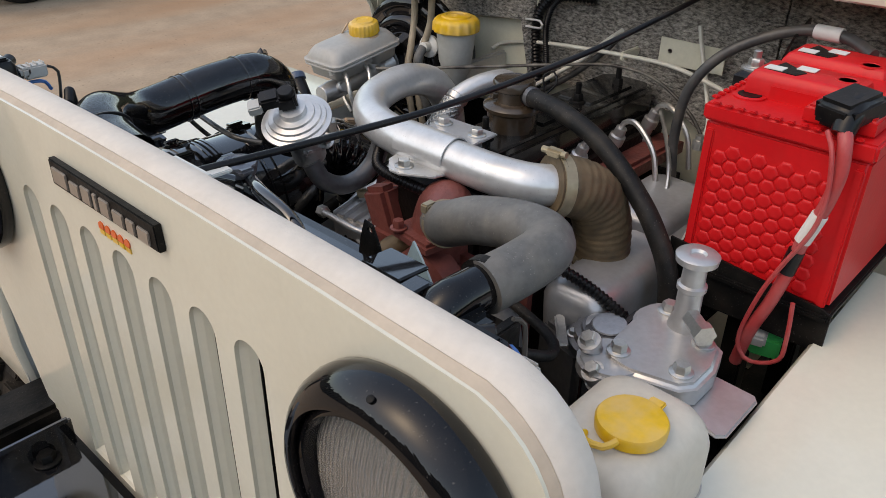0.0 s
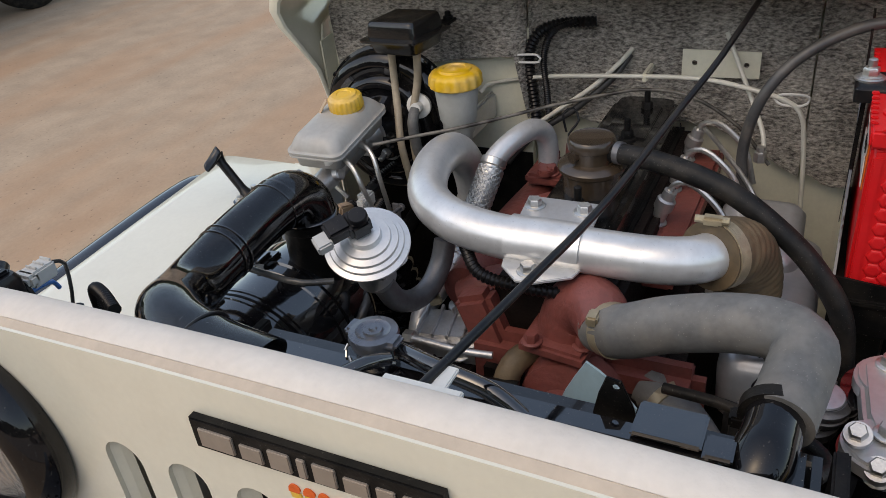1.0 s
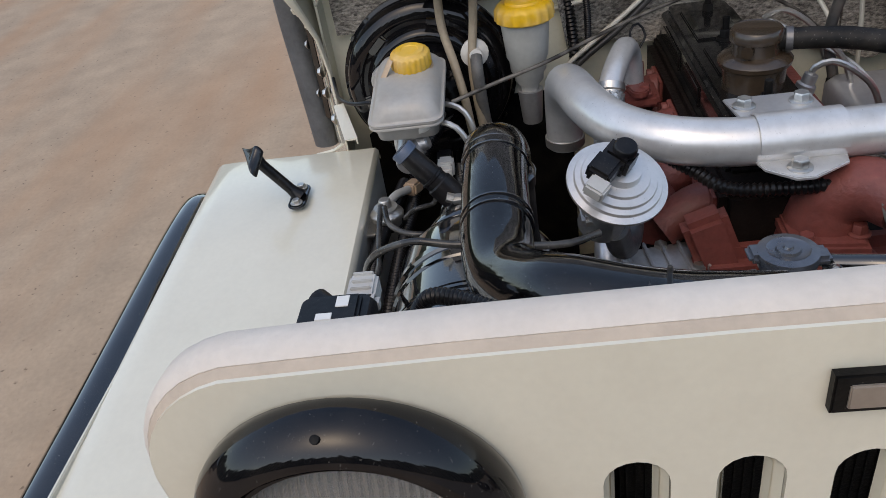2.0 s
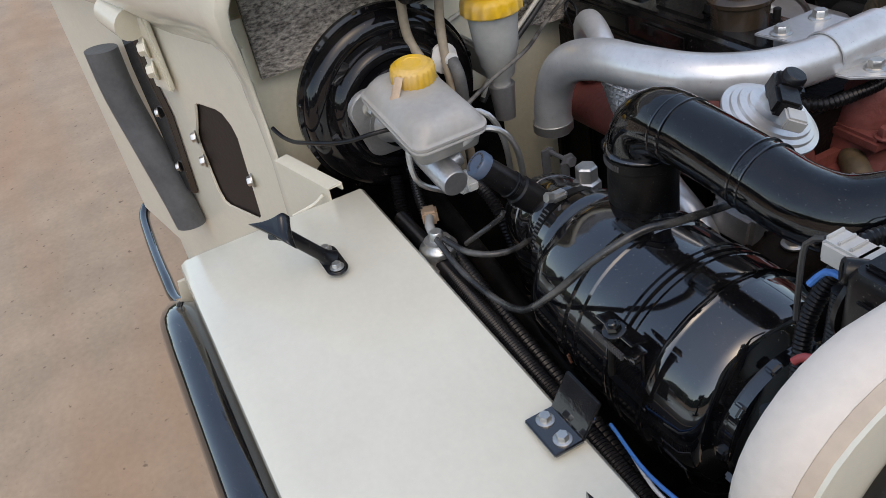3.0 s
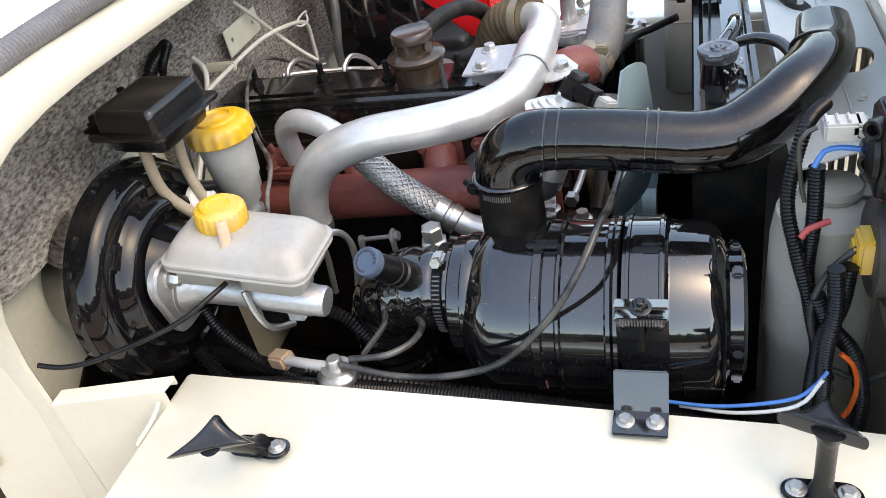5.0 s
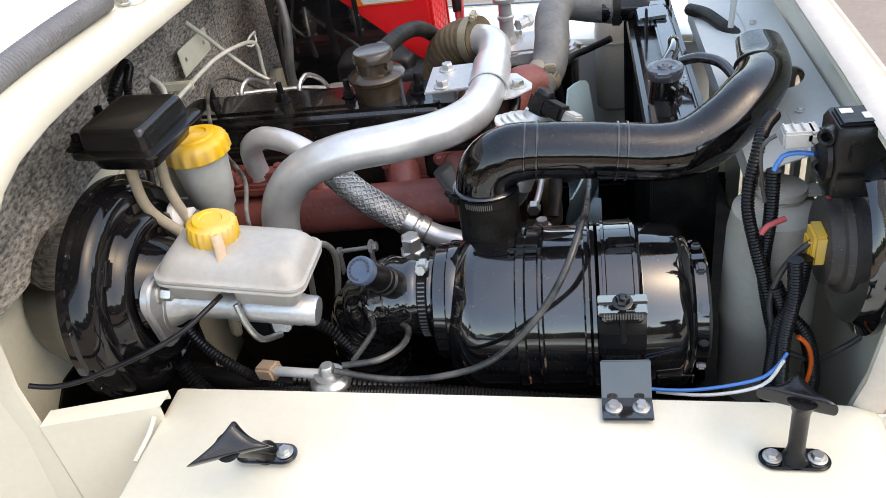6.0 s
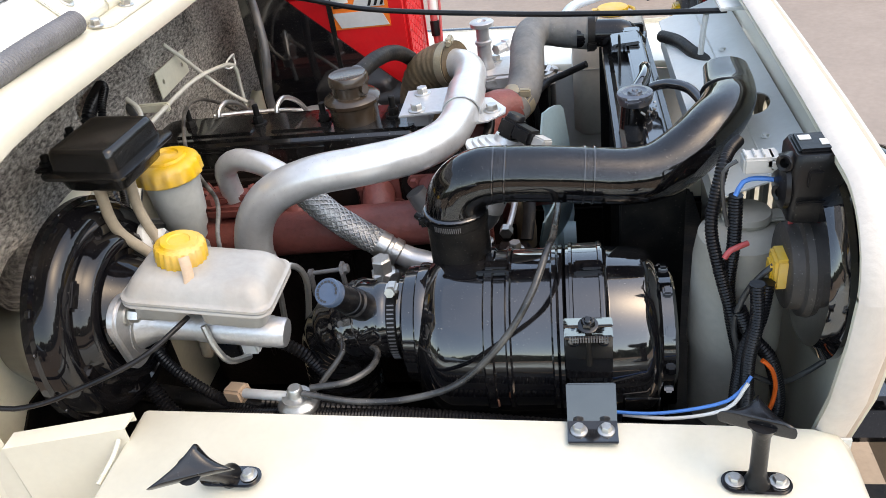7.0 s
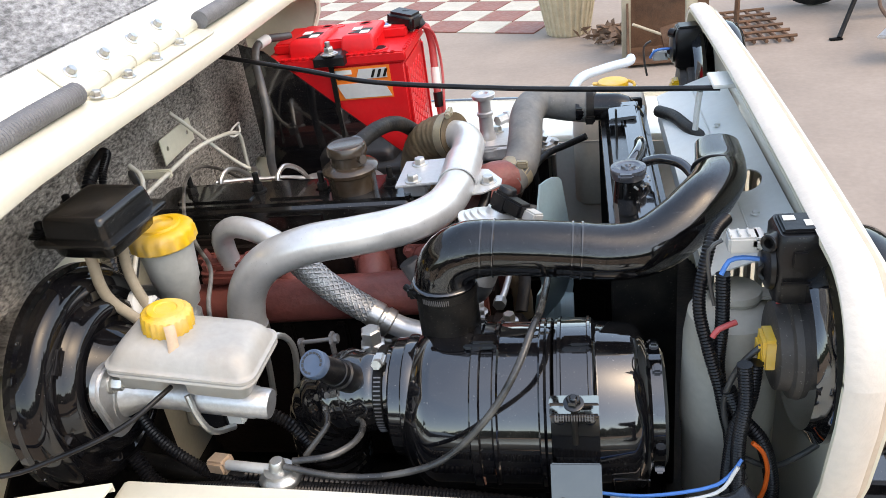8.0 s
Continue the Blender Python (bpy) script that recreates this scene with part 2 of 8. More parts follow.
def spline(pts, step=0.006):
    p = [Vector(q) for q in pts]
    if len(p) == 2:
        n = max(2, int((p[1] - p[0]).length / (step * 3)))
        return [p[0].lerp(p[1], i / n) for i in range(n + 1)]
    p = [p[0] * 2 - p[1]] + p + [p[-1] * 2 - p[-2]]
    out = []
    for i in range(1, len(p) - 2):
        a, b, c, d = p[i - 1:i + 3]
        n = max(2, int((c - b).length / step))
        for k in range(n):
            t = k / n
            out.append(0.5 * ((2 * b) + (c - a) * t + (2 * a - 5 * b + 4 * c - d) * t * t + (3 * b - a - 3 * c + d) * t ** 3))
    return out + [p[-2]]


def tube(bm, pts, r, seg=12, step=0.008, wave=None, flat=None, caps=True):
    """Pipe along a smooth line. r: number, or rows of (share of length, radius). wave: (pitch, depth) of a corrugated pipe.
    flat: rows of (share, width factor, height factor)."""
    if wave:
        step = wave[0] / 4
    pts = spline(pts, step)
    if wave:
        # even steps along the line
        L = [0.0]
        for a, b in zip(pts, pts[1:]):
            L.append(L[-1] + (b - a).length)
        n = max(4, int(L[-1] / step))
        even, k = [], 0
        for i in range(n + 1):
            d = L[-1] * i / n
            while k < len(L) - 2 and L[k + 1] < d:
                k += 1
            even.append(pts[k].lerp(pts[k + 1], (d - L[k]) / max(1e-9, L[k + 1] - L[k])))
        pts = even
    n = len(pts)
    tan = [(pts[min(i + 1, n - 1)] - pts[max(i - 1, 0)]).normalized() for i in range(n)]
    x, y, _ = basis(tan[0])
    last = None
    total = sum((b - a).length for a, b in zip(pts, pts[1:]))
    run = 0.0
    for i in range(n):
        if i:
            run += (pts[i] - pts[i - 1]).length
            q = tan[i - 1].rotation_difference(tan[i])
            x, y = q @ x, q @ y
        s = run / total
        rr = r if not isinstance(r, (list, tuple)) else float(np.interp(s, [q[0] for q in r], [q[1] for q in r]))
        if wave:
            rr += wave[1] * (1, 0.6, -1, 0.6)[i % 4] if i % 4 in (0, 2) else 0
        fx = fy = 1.0
        if flat:
            fx = float(np.interp(s, [q[0] for q in flat], [q[1] for q in flat]))
            fy = float(np.interp(s, [q[0] for q in flat], [q[2] for q in flat]))
        cur = ring(bm, pts[i], x, y, rr, seg, fx, fy)
        if last:
            bridge(bm, last, cur)
        elif caps:
            bm.faces.new(list(reversed(cur)))
        last = cur
    if caps:
        bm.faces.new(last)
    return bm


def box(bm, c, s, bevel=0.0, m=None, seg=2):
    """Block of size s centred at c, with rounded edges, turned by m."""
    g = bmesh.ops.create_cube(bm, size=1.0)["verts"]
    bmesh.ops.scale(bm, vec=s, verts=g)
    if bevel:
        es = {e for v in g for e in v.link_edges}
        g = list({v for v in bmesh.ops.bevel(bm, geom=list(es), offset=bevel, segments=seg, affect="EDGES", clamp_overlap=True)["verts"]} | {v for v in g if v.is_valid})
    bmesh.ops.transform(bm, matrix=Matrix.Translation(c) @ (m or Matrix()), verts=g)
    return bm


def rot(rx=0, ry=0, rz=0):
    return pose(0, 0, 0, rx, ry, rz)


def slab(bm, outline, holes, thick, place, bevel=0.0, seg=2):
    """Sheet from a 2D outline with holes; place(u, v, w) gives the point in space, w runs through the thickness."""
    loops = []
    for loop in [outline] + list(holes):
        vs = [bm.verts.new((u, v, 0)) for u, v in loop]
        loops.append([bm.edges.new((vs[i], vs[(i + 1) % len(vs)])) for i in range(len(vs))])
    allv = {v for lp in loops for e in lp for v in e.verts}
    if holes:
        fs = [f for f in bmesh.ops.triangle_fill(bm, edges=[e for lp in loops for e in lp], use_beauty=True)["geom"] if isinstance(f, bmesh.types.BMFace)]
    else:
        fs = [bmesh.ops.contextual_create(bm, geom=loops[0])["faces"][0]]
    rim = [e for lp in loops for e in lp]
    ex = bmesh.ops.extrude_face_region(bm, geom=fs)["geom"]
    nv = [g for g in ex if isinstance(g, bmesh.types.BMVert)]
    bmesh.ops.translate(bm, vec=(0, 0, thick), verts=nv)
    verts = allv | set(nv)
    if bevel:
        rim2 = [e for e in ex if isinstance(e, bmesh.types.BMEdge) and any(abs(f.normal.z) < 0.5 for f in e.link_faces)]
        es = [e for e in {*rim, *rim2} if e.is_valid and len(e.link_faces) == 2]
        bm.normal_update()
        es = [e for e in es if e.calc_face_angle(0) > 0.5]
        res = bmesh.ops.bevel(bm, geom=es, offset=bevel, segments=seg, affect="EDGES", clamp_overlap=True)
        verts = {v for v in verts if v.is_valid} | set(res["verts"])
    for v in verts:
        v.co = Vector(place(*v.co))
    return bm


def hexbolt(bm, at, axis, r=0.007, h=0.006, washer=True, stud=0.0):
    x, y, z = basis(axis)
    at = Vector(at)
    if washer:
        lathe(bm, at, z, [(0, r * 1.45), (h * 0.18, r * 1.45), (h * 0.25, r * 1.3)], 16)
    lathe(bm, at + z * h * 0.2, z, [(0, r), (h * 0.75, r), (h * 0.95, r * 0.86)], 6)
    if stud:
        lathe(bm, at + z * h, z, [(0, r * 0.55), (stud, r * 0.55), (stud + 0.001, r * 0.4)], 10)
    return bm


def B():
    return bmesh.new()


def arc(cx, cy, r, a0, a1, n=8):
    return [(cx + r * math.cos(radians(a0 + (a1 - a0) * i / n)), cy + r * math.sin(radians(a0 + (a1 - a0) * i / n))) for i in range(n + 1)]


def bolts(parent, rows, axis, r=0.007, h=0.006, material=None, name="bolt", stud=0.0):
    for p in rows:
        part(name, hexbolt(B(), p, axis, r, h, stud=stud), material or ZINC, parent)


# ---------- ground ----------
bm = B()
bmesh.ops.create_grid(bm, x_segments=60, y_segments=60, size=40)
for v in bm.verts:
    v.co.z = 0.012 * noise.noise(v.co * 0.7) if v.co.length < 30 else 0
tagged(part("ground", bm, EARTH), "dry brown compacted earth yard with reddish streaks", "ground", kind="structure")


# distant dark tree belt round the yard
bm = B()
rnd = random.Random(3)
n, last, first = 220, None, None
for i in range(n):
    a = 2 * math.pi * i / n
    h = 3.3 + 1.6 * noise.noise(Vector((math.cos(a) * 4, math.sin(a) * 4, 0))) + 1.6 * rnd.random()
    # the belt stands higher ahead of the car
    h *= 1 + 1.4 * max(0.0, math.cos(a)) ** 1.5 + 0.15 * max(0.0, -math.sin(a)) ** 2
    r = 30 + 1.2 * rnd.random()
    cur = [bm.verts.new((r * math.cos(a), r * math.sin(a), -0.3)), bm.verts.new(((r + 0.5) * math.cos(a), (r + 0.5) * math.sin(a), h * 0.6)), bm.verts.new(((r + 1.5) * math.cos(a), (r + 1.5) * math.sin(a), h))]
    first = first or cur
    if last:
        bm.faces.new((last[0], cur[0], cur[1], last[1]))
        bm.faces.new((last[1], cur[1], cur[2], last[2]))
    last = cur
bm.faces.new((last[0], first[0], first[1], last[1]))
bm.faces.new((last[1], first[1], first[2], last[2]))
tagged(part("backdrop", bm, mat("distant_trees", (0.05, 0.058, 0.035), 0.9, vary=0.5, scale=0.8, fine=3, bump=0.1, dist=0.3), smooth=0), "distant belt of dark trees round the yard", "tree belt", kind="structure")


# ---------- body of the jeep ----------
def grille_outline():
    half = [(0.345, 0.52), (0.360, 0.577), (0.398, 0.68), (0.447, 0.78), (0.480, 0.87), (0.496, 0.95), (0.499, 1.0)]
    half += arc(0.421, 0.996, 0.078, 0, 78, 8)
    half += [(0.39, 1.0745), (0.30, 1.0780), (0.15, 1.0812), (0.05, 1.082)]
    return half + [(-y * 1.028, z) for y, z in reversed(half)]


SLOTS = [-0.212, -0.1435, -0.075, -0.0065, 0.062, 0.1305, 0.199]
LAMP_Y, LAMP_Z = 0.386, 0.953


def grille():
    t = thing("grille_panel", "cream painted steel front grille panel with vertical slots", "grille", (0, 0, 0.52))
    holes = []
    for y in SLOTS:
        w = 0.0205
        top = arc(y, 0.984 - w, w, 0, 180, 10)
        holes.append(top + [(y - w, 0.575)] + [(y + w, 0.575)])
    for s in (-1, 1):
        holes.append(arc(s * LAMP_Y, LAMP_Z, 0.088, 0, 345, 23))
    bm = slab(B(), grille_outline(), holes, 0.0140, lambda u, v, w: (-w, u, v), bevel=0.0048, seg=5)
    part("panel", bm, CREAM, t, smooth=50)
    for y in SLOTS:
        bm, last = B(), None
        for x, d in ((-0.0042, 0.0002), (-0.0065, 0.0016), (-0.010, 0.0042), (-0.015, 0.0072), (-0.017, 0.0080), (-0.0165, 0.0086), (-0.010, 0.0056)):
            w = 0.0205 - d
            cur = [bm.verts.new((x, u, v)) for u, v in arc(y, 0.9635, w, 0, 180, 14) + [(y - w, 0.575 + d), (y + w, 0.575 + d)]]
            if last:
                bridge(bm, last, cur)
            last = cur
        part("slot_flange", bm, CREAM, t, smooth=60)
    # turned-back rim with its foam strip
    out = grille_outline()
    for nm, prof, material, label in (
            ("rim", [(-0.0045, -0.008), (0.0, -0.0095), (0.001, -0.014), (0.001, -0.04), (-0.004, -0.04), (-0.004, -0.016)], CREAM_IN, ""),
            ("foam_strip", [(0.0005, -0.0105), (0.0045, -0.0095), (0.0085, -0.014), (0.0102, -0.024), (0.0090, -0.036), (0.0045, -0.0415), (0.0012, -0.0395)], STRIP, "off-white foam strip glued along the top edge"),
            ("glue_line", [(-0.0034, -0.0040), (-0.0008, -0.0018), (0.0030, -0.0060), (0.0040, -0.0095), (0.0008, -0.0105)], TAN, "")):
        bm = B()
        n = len(out)
        last = None
        for i, (y, z) in enumerate(out):
            a, b = Vector(out[max(i - 1, 0)]), Vector(out[min(i + 1, n - 1)])
            d = (b - a).normalized()
            nrm = Vector((d.y, -d.x))
            wob = 0.0008 * noise.noise(Vector((y * 30, z * 30, 3)))
            cur = [bm.verts.new((x, y + nrm.x * (o + wob), z + nrm.y * (o + wob))) for o, x in prof]
            if last:
                bridge(bm, last, cur)
            else:
                bm.faces.new(cur)
            last = cur
        bm.faces.new(list(reversed(last)))
        part(nm, bm, material, t, label, smooth=60)
    return t


grille()


def fender(s):
    t = thing("front_fender", "cream painted flat-topped steel front wing", "car fender", (-0.35, s * 0.6, 0.45), group="front wings")
    zt = lambda x: 0.8205 - 0.046 * x
    inner, outer = 0.478, 0.727
    # top sheet rolling down over the nose
    rows = [(-0.728, zt(-0.728) - 0.010), (-0.726, zt(-0.728) - 0.003), (-0.72, zt(-0.72)), (-0.5, zt(-0.5)), (-0.25, zt(-0.25)), (-0.08, zt(-0.08)), (-0.045, zt(-0.045) - 0.002), (-0.022, 0.812), (-0.010, 0.798), (-0.004, 0.78), (0.0, 0.74), (0.0, 0.62), (-0.01, 0.52)]
    cols = [(inner, -0.012), (inner + 0.001, -0.004), (inner + 0.005, 0.0), (inner + 0.03, 0.0), (outer - 0.03, 0.0), (outer - 0.009, -0.001), (outer - 0.002, -0.005), (outer, -0.012), (outer, -0.035)]
    bm = B()
    grid = []
    for k, (x, z) in enumerate(rows):
        nose = min(1.0, max(0.0, (0.82 - z) / 0.04)) if x > -0.1 else 0.0
        grid.append([bm.verts.new((x + d * nose, s * y, z + d * (1 - nose))) for y, d in cols])
    for a, b in zip(grid, grid[1:]):
        for q in range(len(cols) - 1):
            bm.faces.new((a[q], a[q + 1], b[q + 1], b[q]))
    bmesh.ops.recalc_face_normals(bm, faces=bm.faces)
    bmesh.ops.solidify(bm, geom=bm.faces[:], thickness=0.0022)
    part("top", bm, CREAM, t)
    part("skirt", box(B(), (-0.36, s * (outer - 0.004), 0.785), (0.70, 0.004, 0.09), 0.001), CREAM, t)
    bm = slab(B(), [(-0.724, 0.36), (-0.008, 0.36), (-0.008, 0.806), (-0.724, 0.836)], [], 0.003, lambda u, v, w: (u, s * (inner + 0.002 + w), v))
    part("inner_apron", bm, PALE, t)
    part("rear_corner", slab(B(), [(inner + 0.06, 0.42), (outer + 0.01, 0.42), (outer + 0.03, 0.70), (outer + 0.01, 0.82), (inner + 0.06, 0.83)], [], 0.004, lambda u, v, w: (-0.735 - w, s * u, v), bevel=0.001), CREAM, t)
    bm = B()
    y = s * (outer + 0.022)
    path = [(0.03, y, 0.70), (0.01, y, 0.755), (-0.05, y, 0.787), (-0.3, y, 0.800), (-0.6, y, 0.813), (-0.68, y, 0.80), (-0.725, y, 0.755), (-0.74, y, 0.66), (-0.745, y, 0.56)]
    tube(bm, path, 0.034, 18, 0.015, flat=[(0, 0.8, 0.8), (1, 0.8, 0.8)])
    part("arch_trim", bm, GLOSS, t, "glossy black rubber wheel arch trim")
    return t


fender(-1), fender(1)


def cowl_curve():
    """Inner edge of the cowl opening, from the foot of one side over the top to the other."""
    half = [(0.556, 0.42), (0.552, 0.70), (0.549, 0.868), (0.550, 0.93), (0.554, 0.99), (0.561, 1.04), (0.567, 1.08), (0.566, 1.105), (0.557, 1.124), (0.541, 1.137), (0.51, 1.148), (0.46, 1.155), (0.40, 1.158), (0.25, 1.157), (0.08, 1.155)]
    return [(-y, z) for y, z in half] + list(reversed(half))


def lean(z):
    """How far the edge of the opening steps back below the corner."""
    k = min(1.0, max(0.0, (1.14 - z) / 0.20))
    return -0.088 * k * k * (3 - 2 * k)


def strip_along(bm, curve, prof):
    """Sweep prof, rows of (x, offset outwards), along the cowl's edge."""
    n, last = len(curve), None
    for i, (y, z) in enumerate(curve):
        a, b = Vector(curve[max(i - 1, 0)]), Vector(curve[min(i + 1, n - 1)])
        d = (b - a).normalized()
        nr = Vector((-d.y, d.x))
        f = 0.3 + 0.7 * min(1, max(0, (z - 1.02) / 0.12))
        low = min(1, max(0, (1.07 - z) / 0.05))
        cur = []
        for x, o in prof:
            far = max(0.0, -0.80 - x)
            side = min(1.0, abs(y) / 0.5) ** 3
            cur.append(bm.verts.new((x + lean(z) * max(0.0, 1 - far * 3), (y + nr.x * o * f * (1 - low * min(1, far * 30))) + math.copysign(0.26 * far * side - 0.014 * low * min(1, far * 20), y), z + nr.y * o * f)))
        if last:
            bridge(bm, last, cur)
        else:
            bm.faces.new(cur)
        last = cur
    bm.faces.new(list(reversed(last)))
    return bm


def cowl():
    t = thing("cowl", "cream painted steel cowl and bulkhead of a jeep body", "car body", (-0.9, 0, 0.42))
    bm = strip_along(B(), cowl_curve(), [(-0.757, 0.0), (-0.752, 0.003), (-0.750, 0.010), (-0.752, 0.022), (-0.762, 0.031), (-0.785, 0.036), (-0.85, 0.038), (-1.0, 0.045), (-1.45, 0.06),
                                        (-1.45, 0.052), (-1.0, 0.038), (-0.85, 0.030), (-0.785, 0.028), (-0.765, 0.022), (-0.760, 0.010)])
    part("rim", bm, CREAM, t)
    o = [(-0.56, 0.40), (-0.555, 1.0), (-0.562, 1.08), (-0.53, 1.14), (0.53, 1.14), (0.562, 1.08), (0.555, 1.0), (0.56, 0.40)]
    part("bulkhead", slab(B(), o, [], 0.004, lambda u, v, w: (-0.935 - w, u, v)), CREAM_IN, t)
    part("pedal_panel", slab(B(), [(-0.556, 0.42), (-0.556, 1.06), (-0.18, 1.06), (-0.18, 0.42)], [], 0.012, lambda u, v, w: (-0.882 - w, u, v)), CREAM_IN, t)
    bm = slab(B(), [(0.0, 0.42), (0.0, 0.99), (0.0, 1.035), (0.045, 1.04), (0.045, 0.42)], [], 0.003, lambda u, v, w: (-0.842 - u, -0.5505 - w, v))
    part("side_flange", bm, CREAM_IN, t)
    # closing panel between the cowl corner and the wing
    top = [(-0.832, -0.541), (-0.720, -0.505)]
    low = [(-0.836, -0.559), (-0.722, -0.525)]
    bm = B()
    for (xa, ya), (xb, yb), za, zb in ((top[0], low[0], 0.8825, 0.878), (top[1], low[1], 0.8735, 0.870)):
        for x, y, z in ((xa, ya, za - 0.010), (xa, ya, za), (xb, yb, zb), (xb, yb, 0.42)):
            bm.verts.new((x, y, z))
    bm.verts.ensure_lookup_table()
    for k in range(3):
        bm.faces.new((bm.verts[k], bm.verts[k + 1], bm.verts[k + 5], bm.verts[k + 4]))
    bmesh.ops.recalc_face_normals(bm, faces=bm.faces)
    bmesh.ops.solidify(bm, geom=bm.faces[:], thickness=0.0025)
    part("corner_panel", bm, CREAM, t, smooth=20)
    part("corner_seam", tube(B(), [(-0.728, -0.531, 0.862), (-0.731, -0.545, 0.852), (-0.735, -0.575, 0.845)], 0.0025, 8), CREAM, t)
    # added black sheet over the toe board and the bay side below the booster
    part("lower_black_sheet", slab(B(), [(-0.52, 0.42), (-0.52, 0.80), (-0.46, 0.845), (-0.18, 0.845), (-0.18, 0.42)], [], 0.003, lambda u, v, w: (-0.8785 - w, u, v)), MATT, t, "black sheet over the lower bulkhead")
    # side panels, flaring out towards the doors
    for s in (-1, 1):
        pl = lambda u, v, w, s=s: (-0.842 - u, s * (0.554 + 0.3 * u - w), v)
        vent = [(0.097, 0.882), (0.103, 0.900), (0.118, 0.915), (0.135, 0.918), (0.188, 0.915), (0.198, 0.910), (0.203, 0.898), (0.234, 0.848), (0.238, 0.835), (0.236, 0.745), (0.228, 0.727), (0.215, 0.723), (0.122, 0.731), (0.113, 0.738), (0.111, 0.75)]
        out = [(0.0, 0.42), (0.0, 0.99), (0.008, 1.03), (0.02, 1.06), (0.65, 1.10), (0.65, 0.56), (0.42, 0.50), (0.30, 0.42)]
        part("side_panel", slab(B(), out, [vent] if s < 0 else [], 0.004, pl, bevel=0.0015), CREAM, t)
    # added dark sheet close behind the vent gives the hole its shaded depth
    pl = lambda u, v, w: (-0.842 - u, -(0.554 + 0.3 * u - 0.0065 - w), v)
    part("vent_back", slab(B(), [(0.08, 0.70), (0.26, 0.70), (0.26, 0.94), (0.08, 0.94)], [], 0.003, pl), VENTB, t, "dark brown sheet standing in for the shaded inside of the vent opening")
    pl = lambda u, v, w: (-0.842 - u, -(0.5545 + 0.3 * u + w), v)
    for u, v in ((0.234, 0.847), (0.236, 0.803), (0.092, 0.812)):
        part("panel_bolt", hexbolt(B(), pl(u, v, 0), (-0.29, -0.957, 0), 0.008, 0.008), ZINC, t)
    return t


cowl()


# ---------- lamps of the front ----------
def headlight(s):
    y = s * LAMP_Y
    t = thing("headlight", "round headlight with a glossy black ring and ribbed glass", "headlight", (0, y, LAMP_Z), group="headlights")
    ax = (1, 0, 0)
    bm = lathe(B(), (0, y, LAMP_Z), ax, [(0.0, 0.102), (0.004, 0.1060), (0.012, 0.1068), (0.022, 0.1048), (0.031, 0.0995), (0.038, 0.0915), (0.039, 0.086), (0.035, 0.0845),
                                        (0.030, 0.086), (0.027, 0.087), (0.033, 0.0815), (0.034, 0.079), (0.030, 0.077), (0.012, 0.077), (0.0, 0.08)], 56, caps=False)
    part("ring", bm, RINGB, t, "glossy black painted ring")
    bm = lathe(B(), (0, y, LAMP_Z), ax, [(0.016, 0.0775), (0.020, 0.077), (0.028, 0.066), (0.034, 0.045), (0.037, 0.02), (0.0375, 0.0)], 48)
    part("glass", bm, LENS, t, "ribbed clear glass")
    bm = lathe(B(), (0, y, LAMP_Z), ax, [(0.014, 0.076), (0.0, 0.070), (-0.02, 0.055), (-0.035, 0.03), (-0.04, 0.0)], 40)
    part("reflector", bm, CHROME, t)
    part("ring_screw", lathe(B(), (0.030, y - 0.004, LAMP_Z + 0.1005), (0.6, 0, 1), [(0, 0.0028), (0.0015, 0.0028), (0.002, 0.0015)], 10), MATT, t)
    # bucket, boot and plug behind the panel
    bm = lathe(B(), (-0.030, y, LAMP_Z), (-1, 0, 0), [(-0.002, 0.098), (0.004, 0.098), (0.010, 0.088), (0.016, 0.085)], 40)
    part("bucket", bm, GLOSS, t)
    bm = lathe(B(), (-0.034, y, LAMP_Z - 0.008), (-1, 0, 0), [(-0.006, 0.074), (0.0, 0.069), (0.008, 0.055), (0.0095, 0.0525), (0.018, 0.050), (0.0195, 0.0435), (0.030, 0.042), (0.0315, 0.038), (0.0318, 0.030)], 36)
    part("boot", bm, BOOT, t, "dusty black rubber boot")
    bm = box(B(), (-0.067, y - 0.012, LAMP_Z - 0.002), (0.020, 0.030, 0.034), 0.003)
    box(bm, (-0.075, y - 0.012, LAMP_Z - 0.002), (0.010, 0.020, 0.018), 0.002)
    part("plug", bm, YELLOW, t, "yellow plastic plug")
    return t


def glass_mat(name, rough=0.05):
    m = bpy.data.materials.new(name)
    m.use_nodes = True
    n, l = m.node_tree.nodes, m.node_tree.links
    b = n["Principled BSDF"]
    b.inputs["Transmission Weight"].default_value = 0.9
    b.inputs["Roughness"].default_value = rough
    b.inputs["Base Color"].default_value = (0.86, 0.86, 0.84, 1)
    tc, w = n.new("ShaderNodeTexCoord"), n.new("ShaderNodeTexWave")
    w.bands_direction, w.inputs["Scale"].default_value = "Y", 55
    l.new(tc.outputs["Object"], w.inputs["Vector"])
    bp = n.new("ShaderNodeBump")
    bp.inputs["Strength"].default_value, bp.inputs["Distance"].default_value = 0.6, 0.002
    l.new(w.outputs[0], bp.inputs["Height"])
    l.new(bp.outputs[0], b.inputs["Normal"])
    return m


BOOT = mat("dusty_brown_black_rubber", (0.032, 0.028, 0.025), 0.6, vary=0.25, bump=0.03, dust=0.4, dust_col=(0.12, 0.10, 0.085), specks=0.4)
LENS = glass_mat("ribbed_glass", 0.12)
CHROME = mat("bright_reflector", (0.7, 0.7, 0.7), 0.15, metal=1.0, vary=0.05, bump=0)
headlight(-1), headlight(1)


